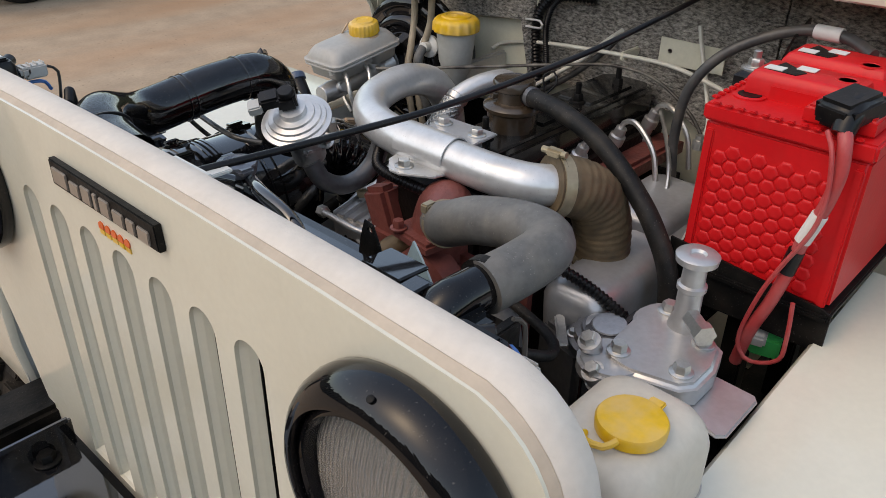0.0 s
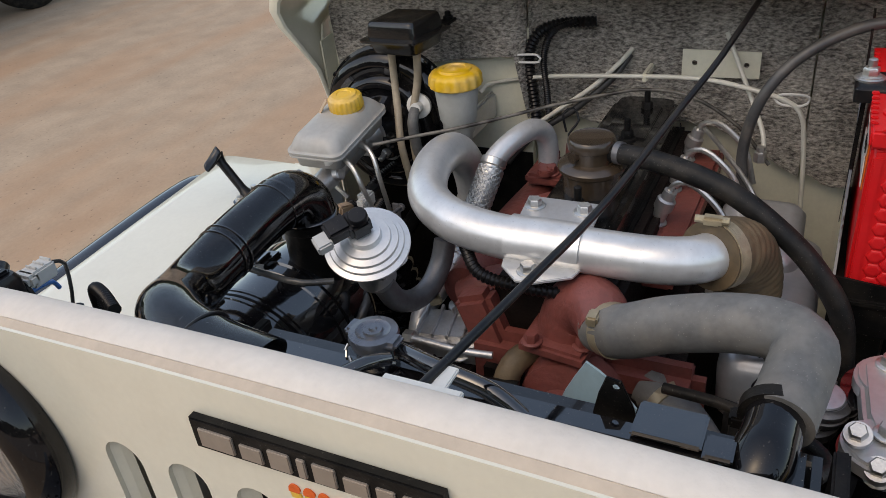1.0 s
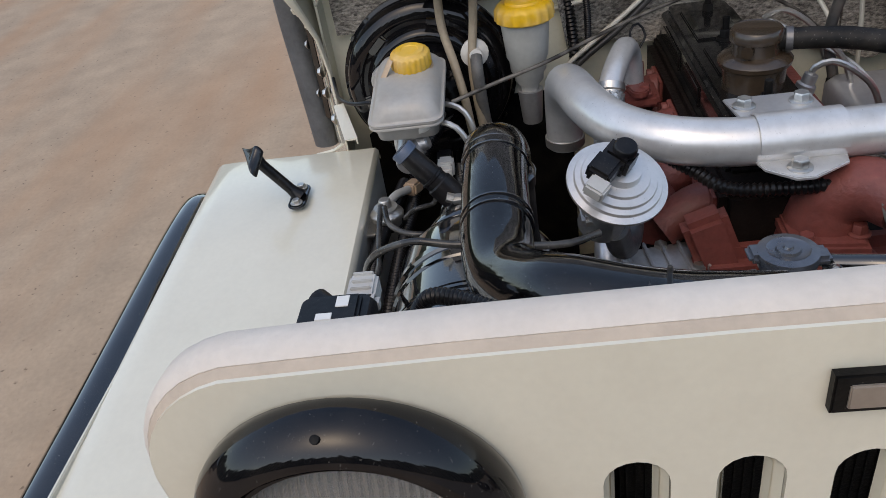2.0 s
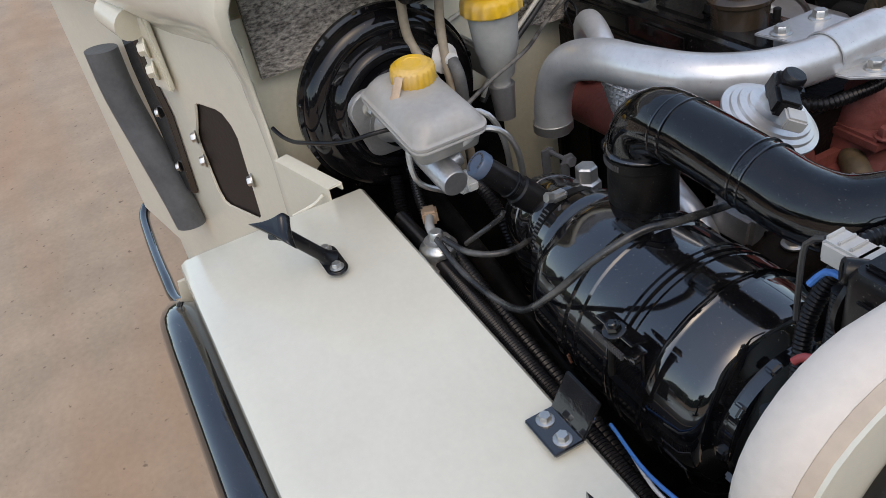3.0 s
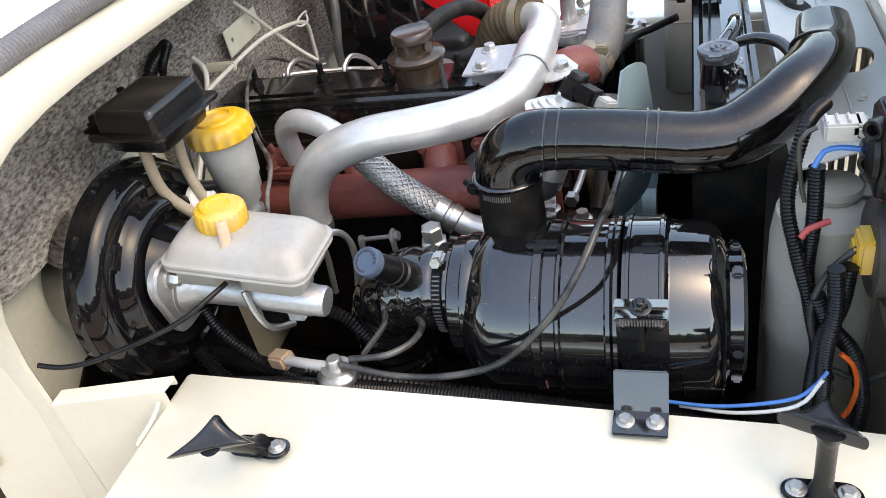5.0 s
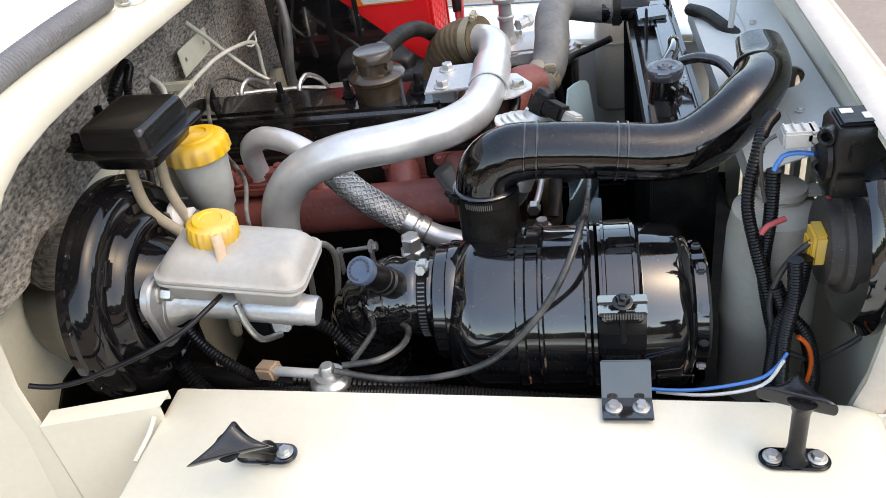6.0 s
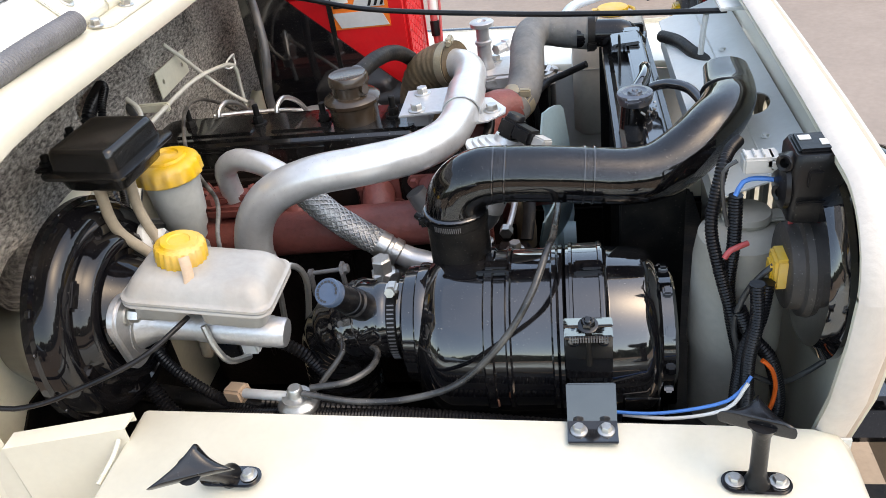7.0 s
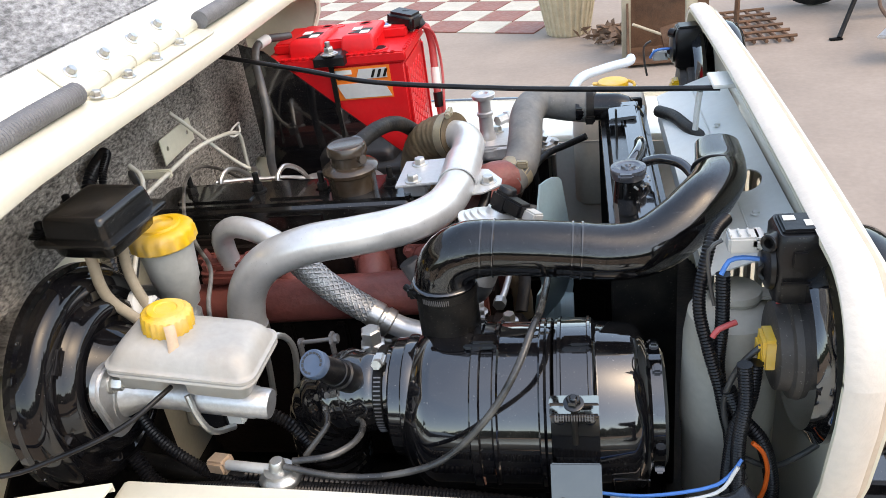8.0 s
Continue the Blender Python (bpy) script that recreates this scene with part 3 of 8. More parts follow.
# ---------- engine ----------
def engine():
    t = thing("diesel_engine", "diesel engine with black rocker cover and red oxide painted block", "engine", (-0.62, 0.05, 0.45))
    # block and head
    bm = B()
    box(bm, (-0.63, 0.04, 0.66), (0.52, 0.24, 0.34), 0.02)
    box(bm, (-0.65, 0.015, 0.865), (0.48, 0.15, 0.09), 0.01)
    part("block", bm, BLOCKM, t, "grimy iron block, coloured dark for the shade in the bay")
    for i in range(6):
        part("block_rib", box(B(), (-0.86 + i * 0.085, -0.085, 0.68), (0.018, 0.012, 0.20), 0.004), BLOCKM, t)
    part("head_gasket_band", box(B(), (-0.67, 0.012, 0.905), (0.44, 0.115, 0.03), 0.006), MATT, t)
    # rocker cover
    bm = slab(B(), arc(-0.872, -0.012, 0.028, 180, 270, 5) + arc(-0.49, -0.022, 0.018, 270, 360, 4) + arc(-0.49, 0.046, 0.018, 0, 90, 4) + arc(-0.872, 0.036, 0.028, 90, 180, 5), [], 0.052,
              lambda u, v, w: (u, v, 0.956 - w), bevel=0.010, seg=3)
    box(bm, (-0.79, 0.012, 0.957), (0.12, 0.060, 0.004), 0.0015)
    box(bm, (-0.655, 0.012, 0.957), (0.09, 0.060, 0.004), 0.0015)
    part("rocker_cover", bm, COVER, t, "black painted pressed rocker cover")
    for xa, xb in ((-0.845, -0.735), (-0.70, -0.615)):
        part("cover_bead", tube(B(), [(xa, -0.0415, 0.940), (xb, -0.0415, 0.940)], 0.0013, 6), COVER, t)
        part("cover_bead", tube(B(), [(xb, -0.0415, 0.940), (xb, -0.0415, 0.915)], 0.0013, 6), COVER, t)
    bolts(t, [(-0.840, 0.020, 0.955), (-0.729, 0.018, 0.956), (-0.622, 0.008, 0.956), (-0.517, 0.012, 0.956)], (0, 0, 1), 0.0085, 0.012, MATT, "cover_nut", stud=0.018)
    # breather cap
    bm = lathe(B(), (-0.575, 0.012, 0.955), (0, 0, 1), [(0, 0.035), (0.026, 0.036), (0.028, 0.034), (0.030, 0.041), (0.035, 0.042), (0.039, 0.038), (0.042, 0.027), (0.056, 0.0265), (0.058, 0.0295), (0.068, 0.0295), (0.071, 0.027), (0.070, 0.024), (0.0705, 0.0)], 32)
    tube(bm, [(-0.575, 0.012, 1.007), (-0.548, -0.005, 1.007)], 0.007, 12)
    part("oil_breather", bm, BREATH, t, "black plastic oil filler with breather")
    # exhaust manifold
    bm = B()
    tube(bm, [(-0.80, -0.115, 0.835), (-0.62, -0.12, 0.845), (-0.46, -0.118, 0.85)], 0.032, 18)
    for x in (-0.78, -0.66, -0.54, -0.46):
        part("runner", tube(B(), [(x, -0.02, 0.865), (x, -0.07, 0.87), (x + 0.01, -0.115, 0.845)], 0.024, 14), REDOX, t)
        part("port_flange", box(B(), (x, -0.058, 0.868), (0.07, 0.012, 0.06), 0.004), REDOX, t)
        bolts(t, [(x - 0.026, -0.064, 0.885), (x + 0.026, -0.064, 0.85)], (0, -1, 0), 0.007, 0.008, REDOX, "port_nut")
    box(bm, (-0.745, -0.10, 0.885), (0.075, 0.06, 0.018), 0.005)
    part("manifold", bm, REDOX, t, "dull red cast exhaust manifold")
    bolts(t, [(-0.772, -0.118, 0.894), (-0.718, -0.09, 0.894)], (0, 0, 1), 0.008, 0.012, REDOX, "manifold_bolt")
    # thermostat housing and front cover
    bm = B()
    tube(bm, [(-0.415, 0.035, 0.80), (-0.40, 0.04, 0.86), (-0.395, 0.05, 0.905), (-0.375, 0.075, 0.922), (-0.345, 0.094, 0.920)], [(0, 0.045), (0.4, 0.040), (0.6, 0.036), (1, 0.0285)], 22)
    slab(bm, [(-0.46, 0.0), (-0.35, -0.005), (-0.34, 0.07), (-0.45, 0.085)], [], 0.016, lambda u, v, w: (u, v, 0.878 - w), bevel=0.004)
    part("thermostat_housing", bm, REDOX, t, "red oxide painted thermostat housing")
    bolts(t, [(-0.352, 0.01, 0.878), (-0.362, 0.065, 0.878), (-0.44, 0.012, 0.878)], (0, 0, 1), 0.008, 0.011, REDOX, "housing_bolt")
    bm = B()
    box(bm, (-0.40, 0.05, 0.70), (0.04, 0.28, 0.30), 0.015)
    lathe(bm, (-0.38, 0.05, 0.80), (1, 0, 0), [(0, 0.06), (0.03, 0.055), (0.04, 0.03), (0.09, 0.028)], 24)
    box(bm, (-0.405, -0.06, 0.83), (0.035, 0.05, 0.13), 0.008, rot(20, 0, 0))
    part("timing_cover", bm, REDOX, t)
    # water outlet stub with the lower hose
    bm = tube(B(), [(-0.37, 0.12, 0.765), (-0.345, 0.15, 0.77), (-0.31, 0.18, 0.765)], 0.022, 16)
    part("bypass_stub", bm, REDOX, t)
    # intake manifold on the far side, silver
    bm = B()
    loft(bm, [(0.775, -0.690, -0.415, 0.205, 0.275, 0.02), (0.785, -0.700, -0.405, 0.198, 0.285, 0.024), (0.838, -0.700, -0.402, 0.196, 0.288, 0.026), (0.852, -0.696, -0.406, 0.200, 0.284, 0.025), (0.860, -0.688, -0.414, 0.208, 0.276, 0.022), (0.863, -0.676, -0.428, 0.220, 0.264, 0.016)], 6)
    loft(bm, [(0.80, -0.745, -0.585, 0.155, 0.262, 0.02), (0.872, -0.745, -0.590, 0.155, 0.260, 0.022), (0.882, -0.738, -0.597, 0.162, 0.253, 0.020), (0.885, -0.726, -0.609, 0.174, 0.241, 0.015)], 6)
    lathe(bm, (-0.519, 0.214, 0.835), (0, 0, 1), [(0, 0.040), (0.008, 0.036), (0.03, 0.0335)], 28)
    part("intake_manifold", bm, ALUP, t, "silver painted intake manifold")
    return t


# near-black base carries the shade deep in the bay, brown noise the grime
BLOCKM = mat("grimy_shade_dark_iron", (0.010, 0.007, 0.006), 0.55, spec=0.15, vary=0.4, bump=0.1, dust=0.08, dust_col=(0.08, 0.05, 0.04))
COVER = mat("worn_black_cover_paint", (0.005, 0.005, 0.005), 0.16, vary=0.4, scale=30, bump=0.015, fine=60, coat=0.5, spec=0.5, dust=0.03, dust_col=(0.16, 0.10, 0.07), specks=0.35)
BREATH = mat("warm_black_plastic", (0.040, 0.027, 0.017), 0.25, spec=0.5, coat=0.3, vary=0.3, bump=0.02, dust=0.04, dust_col=(0.13, 0.10, 0.07))
ALUP = mat("silver_paint_on_castings", (0.50, 0.50, 0.50), 0.34, metal=0.6, vary=0.12, bump=0.015, dust=0.18)
engine()


def silver_pipe():
    t = thing("charge_air_pipe", "bent silver painted steel charge air pipe with saddle bracket", "pipe", (-0.66, -0.215, 0.84))
    bm = tube(B(), [(-0.688, -0.205, 0.845), (-0.684, -0.205, 0.885), (-0.668, -0.205, 0.925), (-0.635, -0.204, 0.957), (-0.58, -0.198, 0.975), (-0.52, -0.186, 0.978), (-0.465, -0.160, 0.976),
                    (-0.428, -0.115, 0.973), (-0.414, -0.06, 0.970), (-0.411, 0.0, 0.969), (-0.411, 0.06, 0.969), (-0.412, 0.12, 0.969), (-0.425, 0.16, 0.967), (-0.450, 0.183, 0.964)], 0.0252, 28)
    part("tube", bm, SILVER, t)
    # saddle
    bm = B()
    prof = [(-0.0265 * math.cos(a), 0.0265 * math.sin(a)) for a in [radians(d) for d in range(-10, 191, 12)]]
    last = None
    for y in (-0.032, 0.052):
        cur = [bm.verts.new((-0.411 + 1.07 * u, y, 0.969 + 1.07 * w)) for u, w in prof] + [bm.verts.new((-0.411 + u, y, 0.969 + w)) for u, w in reversed(prof)]
        if last:
            bridge(bm, last, cur)
        else:
            bm.faces.new(cur)
        last = cur
    bm.faces.new(list(reversed(last)))
    part("saddle", bm, SILVER, t)
    bm = slab(B(), [(-0.498, -0.042), (-0.430, -0.034), (-0.430, 0.052), (-0.498, 0.048)], [], 0.004, lambda u, v, w: (u, v, 0.978 - w), bevel=0.001)
    part("bracket", bm, ALUP, t, "flat silver bracket plate")
    bm = slab(B(), [(-0.392, -0.034), (-0.375, -0.030), (-0.352, -0.006), (-0.352, 0.012), (-0.375, 0.050), (-0.392, 0.054)], [], 0.004, lambda u, v, w: (u, v, 0.957 - w), bevel=0.001)
    part("front_flange", bm, SILVER, t)
    part("spacer", box(B(), (-0.475, 0.005, 0.962), (0.035, 0.05, 0.026), 0.003), ALUP, t)
    bolts(t, [(-0.474, -0.026, 0.978), (-0.474, 0.033, 0.978), (-0.371, 0.002, 0.957)], (0, 0, 1), 0.0085, 0.009)
    # worm clamp at the foot
    part("clamp", lathe(B(), (-0.688, -0.205, 0.846), (0, 0, 1), [(0, 0.0275), (0.012, 0.0275)], 28), ZINC, t)
    return t


silver_pipe()


def brown_hose():
    t = thing("ribbed_rubber_elbow", "brown dusty ribbed rubber elbow hose with worm clamps", "hose", (-0.53, 0.20, 0.82))
    path = [(-0.440, 0.176, 0.966), (-0.463, 0.189, 0.961), (-0.494, 0.203, 0.942), (-0.511, 0.211, 0.906), (-0.517, 0.212, 0.866), (-0.519, 0.212, 0.838)]
    bm = tube(B(), path, 0.0365, 32, wave=(0.010, 0.0006))
    part("elbow", bm, BROWNHOSE, t)
    bm = lathe(B(), (-0.441, 0.1765, 0.9655), (-0.86, 0.48, -0.18), [(0.0, 0.0300), (0.002, 0.0375), (0.016, 0.0385), (0.018, 0.031)], 32)
    box(bm, (-0.447, 0.176, 1.005), (0.013, 0.024, 0.010), 0.003)
    tube(bm, [(-0.447, 0.158, 1.005), (-0.447, 0.192, 1.006)], 0.0042, 8)
    part("clamp", bm, CLAMPT, t, "tan plated worm clamp")
    part("clamp", lathe(B(), (-0.519, 0.212, 0.845), (0, 0, 1), [(0, 0.0375), (0.012, 0.0385)], 32), CLAMPT, t)
    return t


CLAMPT = mat("tan_plated_clamp", (0.36, 0.30, 0.20), 0.4, metal=0.5, vary=0.2, bump=0.05, dust=0.2)
brown_hose()


def grey_hose():
    t = thing("radiator_hose", "dusty grey rubber upper radiator hose", "hose", (-0.3, 0.2, 0.92))
    bm = tube(B(), [(-0.352, 0.086, 0.918), (-0.333, 0.115, 0.932), (-0.326, 0.16, 0.956), (-0.326, 0.215, 0.971), (-0.319, 0.257, 0.977), (-0.298, 0.276, 0.977), (-0.262, 0.273, 0.971), (-0.215, 0.265, 0.966)], 0.0275, 28)
    part("hose", bm, GREYHOSE, t)
    bm = lathe(B(), (-0.3445, 0.097, 0.9225), (0.5, 0.78, 0.3), [(0, 0.0285), (0.013, 0.0290)], 28)
    box(bm, (-0.328, 0.086, 0.945), (0.018, 0.012, 0.012), 0.002)
    part("clamp", bm, CLAMPT, t, "tan plated worm clamp")
    bm = lathe(B(), (-0.228, 0.263, 0.966), (1, 0, -0.05), [(0, 0.0285), (0.012, 0.0285)], 28)
    box(bm, (-0.222, 0.235, 0.955), (0.016, 0.012, 0.012), 0.002)
    part("clamp", bm, MATT, t)
    return t


grey_hose()


def radiator():
    t = thing("radiator", "black radiator with pressed tank, finned core and cap", "radiator", (-0.16, 0.04, 0.48))
    bm = B()
    box(bm, (-0.165, 0.045, 0.71), (0.05, 0.50, 0.44), 0.004)
    part("core", bm, CORE, t)
    fin = finish("fin", box(B(), (0, 0, 0), (0.056, 0.0016, 0.43)), CORE)
    for i in range(60):
        f = new("fin", fin)
        f.parent = t
        f.matrix_parent_inverse = Matrix.Translation((0.16, -0.04, -0.48))
        f.matrix_basis = Matrix.Translation((-0.165, -0.2 + i * 0.0083, 0.71))
    bm = slab(B(), [(-0.205, -0.215), (-0.13, -0.215), (-0.13, 0.30), (-0.205, 0.30)], [], 0.045, lambda u, v, w: (u, v, 0.962 - w), bevel=0.012, seg=3)
    part("top_tank", bm, COVER, t)
    for s, y in ((-1, -0.222), (1, 0.312)):
        part("side_frame", box(B(), (-0.17, y, 0.72), (0.075, 0.012, 0.48), 0.002), MATT, t)
    # inlet stub
    bm = tube(B(), [(-0.245, 0.263, 0.967), (-0.205, 0.262, 0.966), (-0.172, 0.258, 0.962), (-0.158, 0.252, 0.94)], [(0, 0.0225), (0.6, 0.023), (1, 0.027)], 22)
    box(bm, (-0.165, 0.252, 0.945), (0.045, 0.07, 0.03), 0.006)
    part("inlet_stub", bm, RINGB, t, "black moulded inlet stub")
    bm = lathe(B(), (-0.178, -0.072, 0.955), (0, 0, 1), [(0, 0.021), (0.03, 0.018), (0.034, 0.021), (0.038, 0.021)], 28)
    part("filler_neck", bm, COVER, t)
    bm = lathe(B(), (-0.178, -0.072, 0.993), (0, 0, 1), [(-0.006, 0.021), (0.0, 0.0225), (0.005, 0.0235), (0.008, 0.0225), (0.0092, 0.016), (0.0080, 0.014), (0.0080, 0.0095), (0.0102, 0.0085), (0.0102, 0.004), (0.012, 0.003)], 36)
    for s in (-1, 1):
        box(bm, (-0.178 + s * 0.004, -0.072 + s * 0.022, 0.997), (0.020, 0.014, 0.008), 0.003)
    part("cap", bm, CAPM, t, "dark pressed steel radiator cap")
    tube_pts = [(-0.178, -0.045, 0.985), (-0.16, 0.0, 0.992), (-0.155, 0.05, 0.985), (-0.15, 0.085, 0.965)]
    part("overflow_pipe", tube(B(), tube_pts, 0.0082, 12), GLOSS, t)
    # top rail, plates and stay along the tank
    part("top_rail", box(B(), (-0.159, 0.01, 0.967), (0.024, 0.44, 0.016), 0.003), GLOSS, t, "glossy black rail")
    part("top_plate", box(B(), (-0.172, 0.191, 0.978), (0.042, 0.053, 0.005), 0.0018, rot(0, -4, 0)), GLOSS, t, "glossy black pressed plate")
    part("small_plate", box(B(), (-0.160, 0.2295, 0.977), (0.025, 0.021, 0.006), 0.0018), GLOSS, t)
    part("stay", slab(B(), [(0.126, 0.955), (0.166, 0.955), (0.160, 0.978), (0.150, 1.001), (0.138, 1.003), (0.132, 0.985)], [arc(0.146, 0.994, 0.003, 0, 330, 9)], 0.003, lambda u, v, w: (-0.182 - w, u, v), bevel=0.0008), MATT, t, "black sheet steel stay")
    for k in range(9):
        a = radians(-110 + 22 * k)
        part("chain_link", tube(B(), [(-0.178 + 0.024 * math.cos(a + 0.5) + 0.002, -0.072 + 0.026 * math.sin(a + 0.5), 0.984), (-0.178 + 0.027 * math.cos(a + 0.75), -0.072 + 0.029 * math.sin(a + 0.75), 0.980)], 0.0014, 6), ZINC, t)
    return t


CORE = mat("dusty_black_fins", (0.010, 0.010, 0.010), 0.55, spec=0.25, vary=0.3, fine=300, bump=0.1, dust=0.15, dust_col=(0.10, 0.08, 0.06))
CAPM = mat("dark_blued_steel_cap", (0.16, 0.17, 0.19), 0.28, metal=0.75, vary=0.2, bump=0.03, dust=0.08)
radiator()


def fan():
    t = thing("cooling_fan", "pale blue painted engine cooling fan", "fan", (-0.28, 0.05, 0.62))
    part("hub", lathe(B(), (-0.31, 0.05, 0.70), (1, 0, 0), [(0, 0.05), (0.02, 0.05), (0.03, 0.03), (0.05, 0.028)], 24), FAN, t)
    for k in range(6):
        a = radians(42 + 60 * k)
        m = Matrix.Translation((-0.29, 0.05, 0.70)) @ Matrix.Rotation(a, 4, "X")
        bm = B()
        rows = []
        for i in range(7):
            r = 0.045 + 0.165 * i / 6
            w = 0.028 + 0.016 * math.sin(math.pi * (i / 6) ** 0.8) + 0.006 * i / 6
            tw = radians(38 - 12 * i / 6)
            rows.append([m @ Vector((math.sin(tw) * w * q + 0.004 * (1 - q * q) + e, math.cos(tw) * w * q, r + (0.008 * (1 - q * q) if i == 6 else 0))) for q in (-1, -0.5, 0, 0.5, 1) for e in (0,)])
        vs = [[bm.verts.new(p) for p in row] for row in rows]
        vb = [[bm.verts.new(p + Vector((0.003, 0, 0))) for p in row] for row in rows]
        for i in range(6):
            for j in range(4):
                bm.faces.new((vs[i][j], vs[i][j + 1], vs[i + 1][j + 1], vs[i + 1][j]))
                bm.faces.new((vb[i][j], vb[i + 1][j], vb[i + 1][j + 1], vb[i][j + 1]))
        edge = [vs[0][j] for j in range(5)] + [vs[i][4] for i in range(1, 7)] + [vs[6][j] for j in (3, 2, 1, 0)] + [vs[i][0] for i in range(5, 0, -1)]
        eb = [vb[0][j] for j in range(5)] + [vb[i][4] for i in range(1, 7)] + [vb[6][j] for j in (3, 2, 1, 0)] + [vb[i][0] for i in range(5, 0, -1)]
        bridge(bm, edge, eb)
        part("blade", bm, FAN, t)
    return t


fan()


BROWNMARK = mat("brown_overspray", (0.30, 0.14, 0.09), 0.6)


def air_filter():
    t = thing("air_cleaner", "glossy black canister air cleaner with clamp bands", "air filter", (-0.3, -0.325, 0.72))
    o, ax = (-0.455, -0.325, 0.820), (1, 0, 0)
    R = 0.097
    prof = [(0.010, 0.060), (0.014, 0.074), (0.020, 0.080), (0.030, 0.089), (0.040, 0.095), (0.05, R), (0.092, R), (0.094, R + 0.003), (0.102, R + 0.003), (0.104, R),
            (0.116, R), (0.118, R + 0.002), (0.121, R + 0.002), (0.123, R), (0.165, R), (0.167, R + 0.0035), (0.171, R + 0.0035), (0.172, R + 0.001), (0.174, R + 0.0035), (0.178, R + 0.0035), (0.180, R - 0.001)]
    part("body", lathe(B(), o, ax, prof, 64), GLOSS, t)
    part("nose_collar", lathe(B(), (-0.458, -0.325, 0.836), ax, [(0, 0.052), (0.001, 0.066), (0.003, 0.068), (0.016, 0.069), (0.018, 0.072), (0.024, 0.072), (0.030, 0.070)], 56), GLOSS, t)
    prof = [(0.180, R - 0.002), (0.182, R + 0.003), (0.222, R + 0.003), (0.225, R - 0.0005), (0.227, R - 0.001), (0.262, R - 0.003), (0.272, R - 0.008), (0.278, 0.082), (0.280, 0.072), (0.282, 0.070), (0.294, 0.070), (0.298, 0.064), (0.299, 0.0)]
    part("end_cover", lathe(B(), o, ax, prof, 64), GLOSS, t)
    for k in range(10):
        a = 2 * math.pi * k / 10
        part("cover_lug", box(B(), (-0.166, -0.325 + 0.0715 * math.cos(a), 0.82 + 0.0715 * math.sin(a)), (0.010, 0.008, 0.012), 0.002, rot(math.degrees(a), 0, 0)), GLOSS, t)
    # two drain slits low on the shell
    for x in (-0.352, -0.336):
        part("slit_mark", box(B(), (x, -0.325 - (R + 0.0006) * math.cos(radians(14)), 0.82 - (R + 0.0006) * math.sin(radians(14))), (0.004, 0.0015, 0.014), 0.0006, rot(14, 0, 0)), BROWNMARK, t)
    # spring clips on the shell and a raised frame on the end cover
    for x, ang, w in ((-0.352, 97, 0.036), (-0.249, 100, 0.030)):
        c = Vector((x, -0.325 + (R + 0.004) * math.cos(radians(ang)), 0.82 + (R + 0.004) * math.sin(radians(ang))))
        clip = part("spring_clip", box(B(), c, (w, 0.020, 0.008), 0.002, rot(ang - 90, 0, 0)), GLOSS, t)
        part("clip_tongue", box(B(), c + Vector((0.004, -0.004, 0.006)), (w * 0.7, 0.012, 0.004), 0.0015, rot(ang - 90, 0, 0)), GLOSS, clip)
    bm = B()
    fr = lambda x, a: (x, -0.325 + (R + 0.0012) * math.cos(radians(a)), 0.82 + (R + 0.0012) * math.sin(radians(a)))
    for pa in ([(-0.215, a) for a in range(190, 241, 10)], [(-0.180, a) for a in range(190, 241, 10)]):
        tube(bm, [fr(*q) for q in pa], 0.0012, 6, 0.01)
    tube(bm, [fr(-0.215, 190), fr(-0.180, 190)], 0.0012, 6)
    part("label_frame", bm, GLOSS, t)
    # inlet socket on top
    bm = lathe(B(), (-0.392, -0.290, 0.880), (0, 0, 1), [(0, 0.0370), (0.02, 0.0350), (0.082, 0.0345), (0.084, 0.0350), (0.087, 0.0350)], 40)
    part("inlet_socket", bm, MATT, t)
    # outlet elbow with its clamps
    bm = tube(B(), [(-0.450, -0.325, 0.845), (-0.475, -0.326, 0.848), (-0.505, -0.326, 0.846), (-0.538, -0.320, 0.830), (-0.558, -0.308, 0.795), (-0.566, -0.298, 0.74), (-0.566, -0.295, 0.70)], 0.0480, 30, wave=(0.018, 0.0014))
    part("outlet_elbow", bm, GLOSS, t, "black ribbed outlet elbow")
    clamp = part("clamp", lathe(B(), (-0.476, -0.326, 0.848), (1, 0, 0), [(0, 0.0495), (0.001, 0.0510), (0.011, 0.0510), (0.012, 0.0495)], 40), MATT, t)
    for k in range(16):
        a = radians(128 + 5.5 * k)
        part("clamp_thread", box(B(), (-0.470, -0.326 + 0.0512 * math.cos(a), 0.848 + 0.0512 * math.sin(a)), (0.0085, 0.0022, 0.0016), 0.0004, rot(math.degrees(a), 0, 0)), DARKCAST, clamp)
    bm = box(B(), (-0.468, -0.343, 0.902), (0.014, 0.020, 0.010), 0.003)
    lathe(bm, (-0.468, -0.350, 0.903), (0, -1, 0.35), [(0, 0.006), (0.008, 0.006), (0.008, 0.004)], 6)
    part("clamp_screw", bm, ZINC, clamp)
    part("clamp", lathe(B(), (-0.514, -0.325, 0.843), (1, -0.1, 0.3), [(0, 0.0490), (0.001, 0.0505), (0.009, 0.0505), (0.010, 0.0490)], 40), GLOSS, t)
    bm = tube(B(), [(-0.590, -0.277, 0.8800), (-0.540, -0.277, 0.8855)], 0.0028, 8)
    lathe(bm, (-0.546, -0.277, 0.885), (1, 0, 0.1), [(0, 0.004), (0, 0.0095), (0.004, 0.0095), (0.004, 0.006), (0.009, 0.006)], 6)
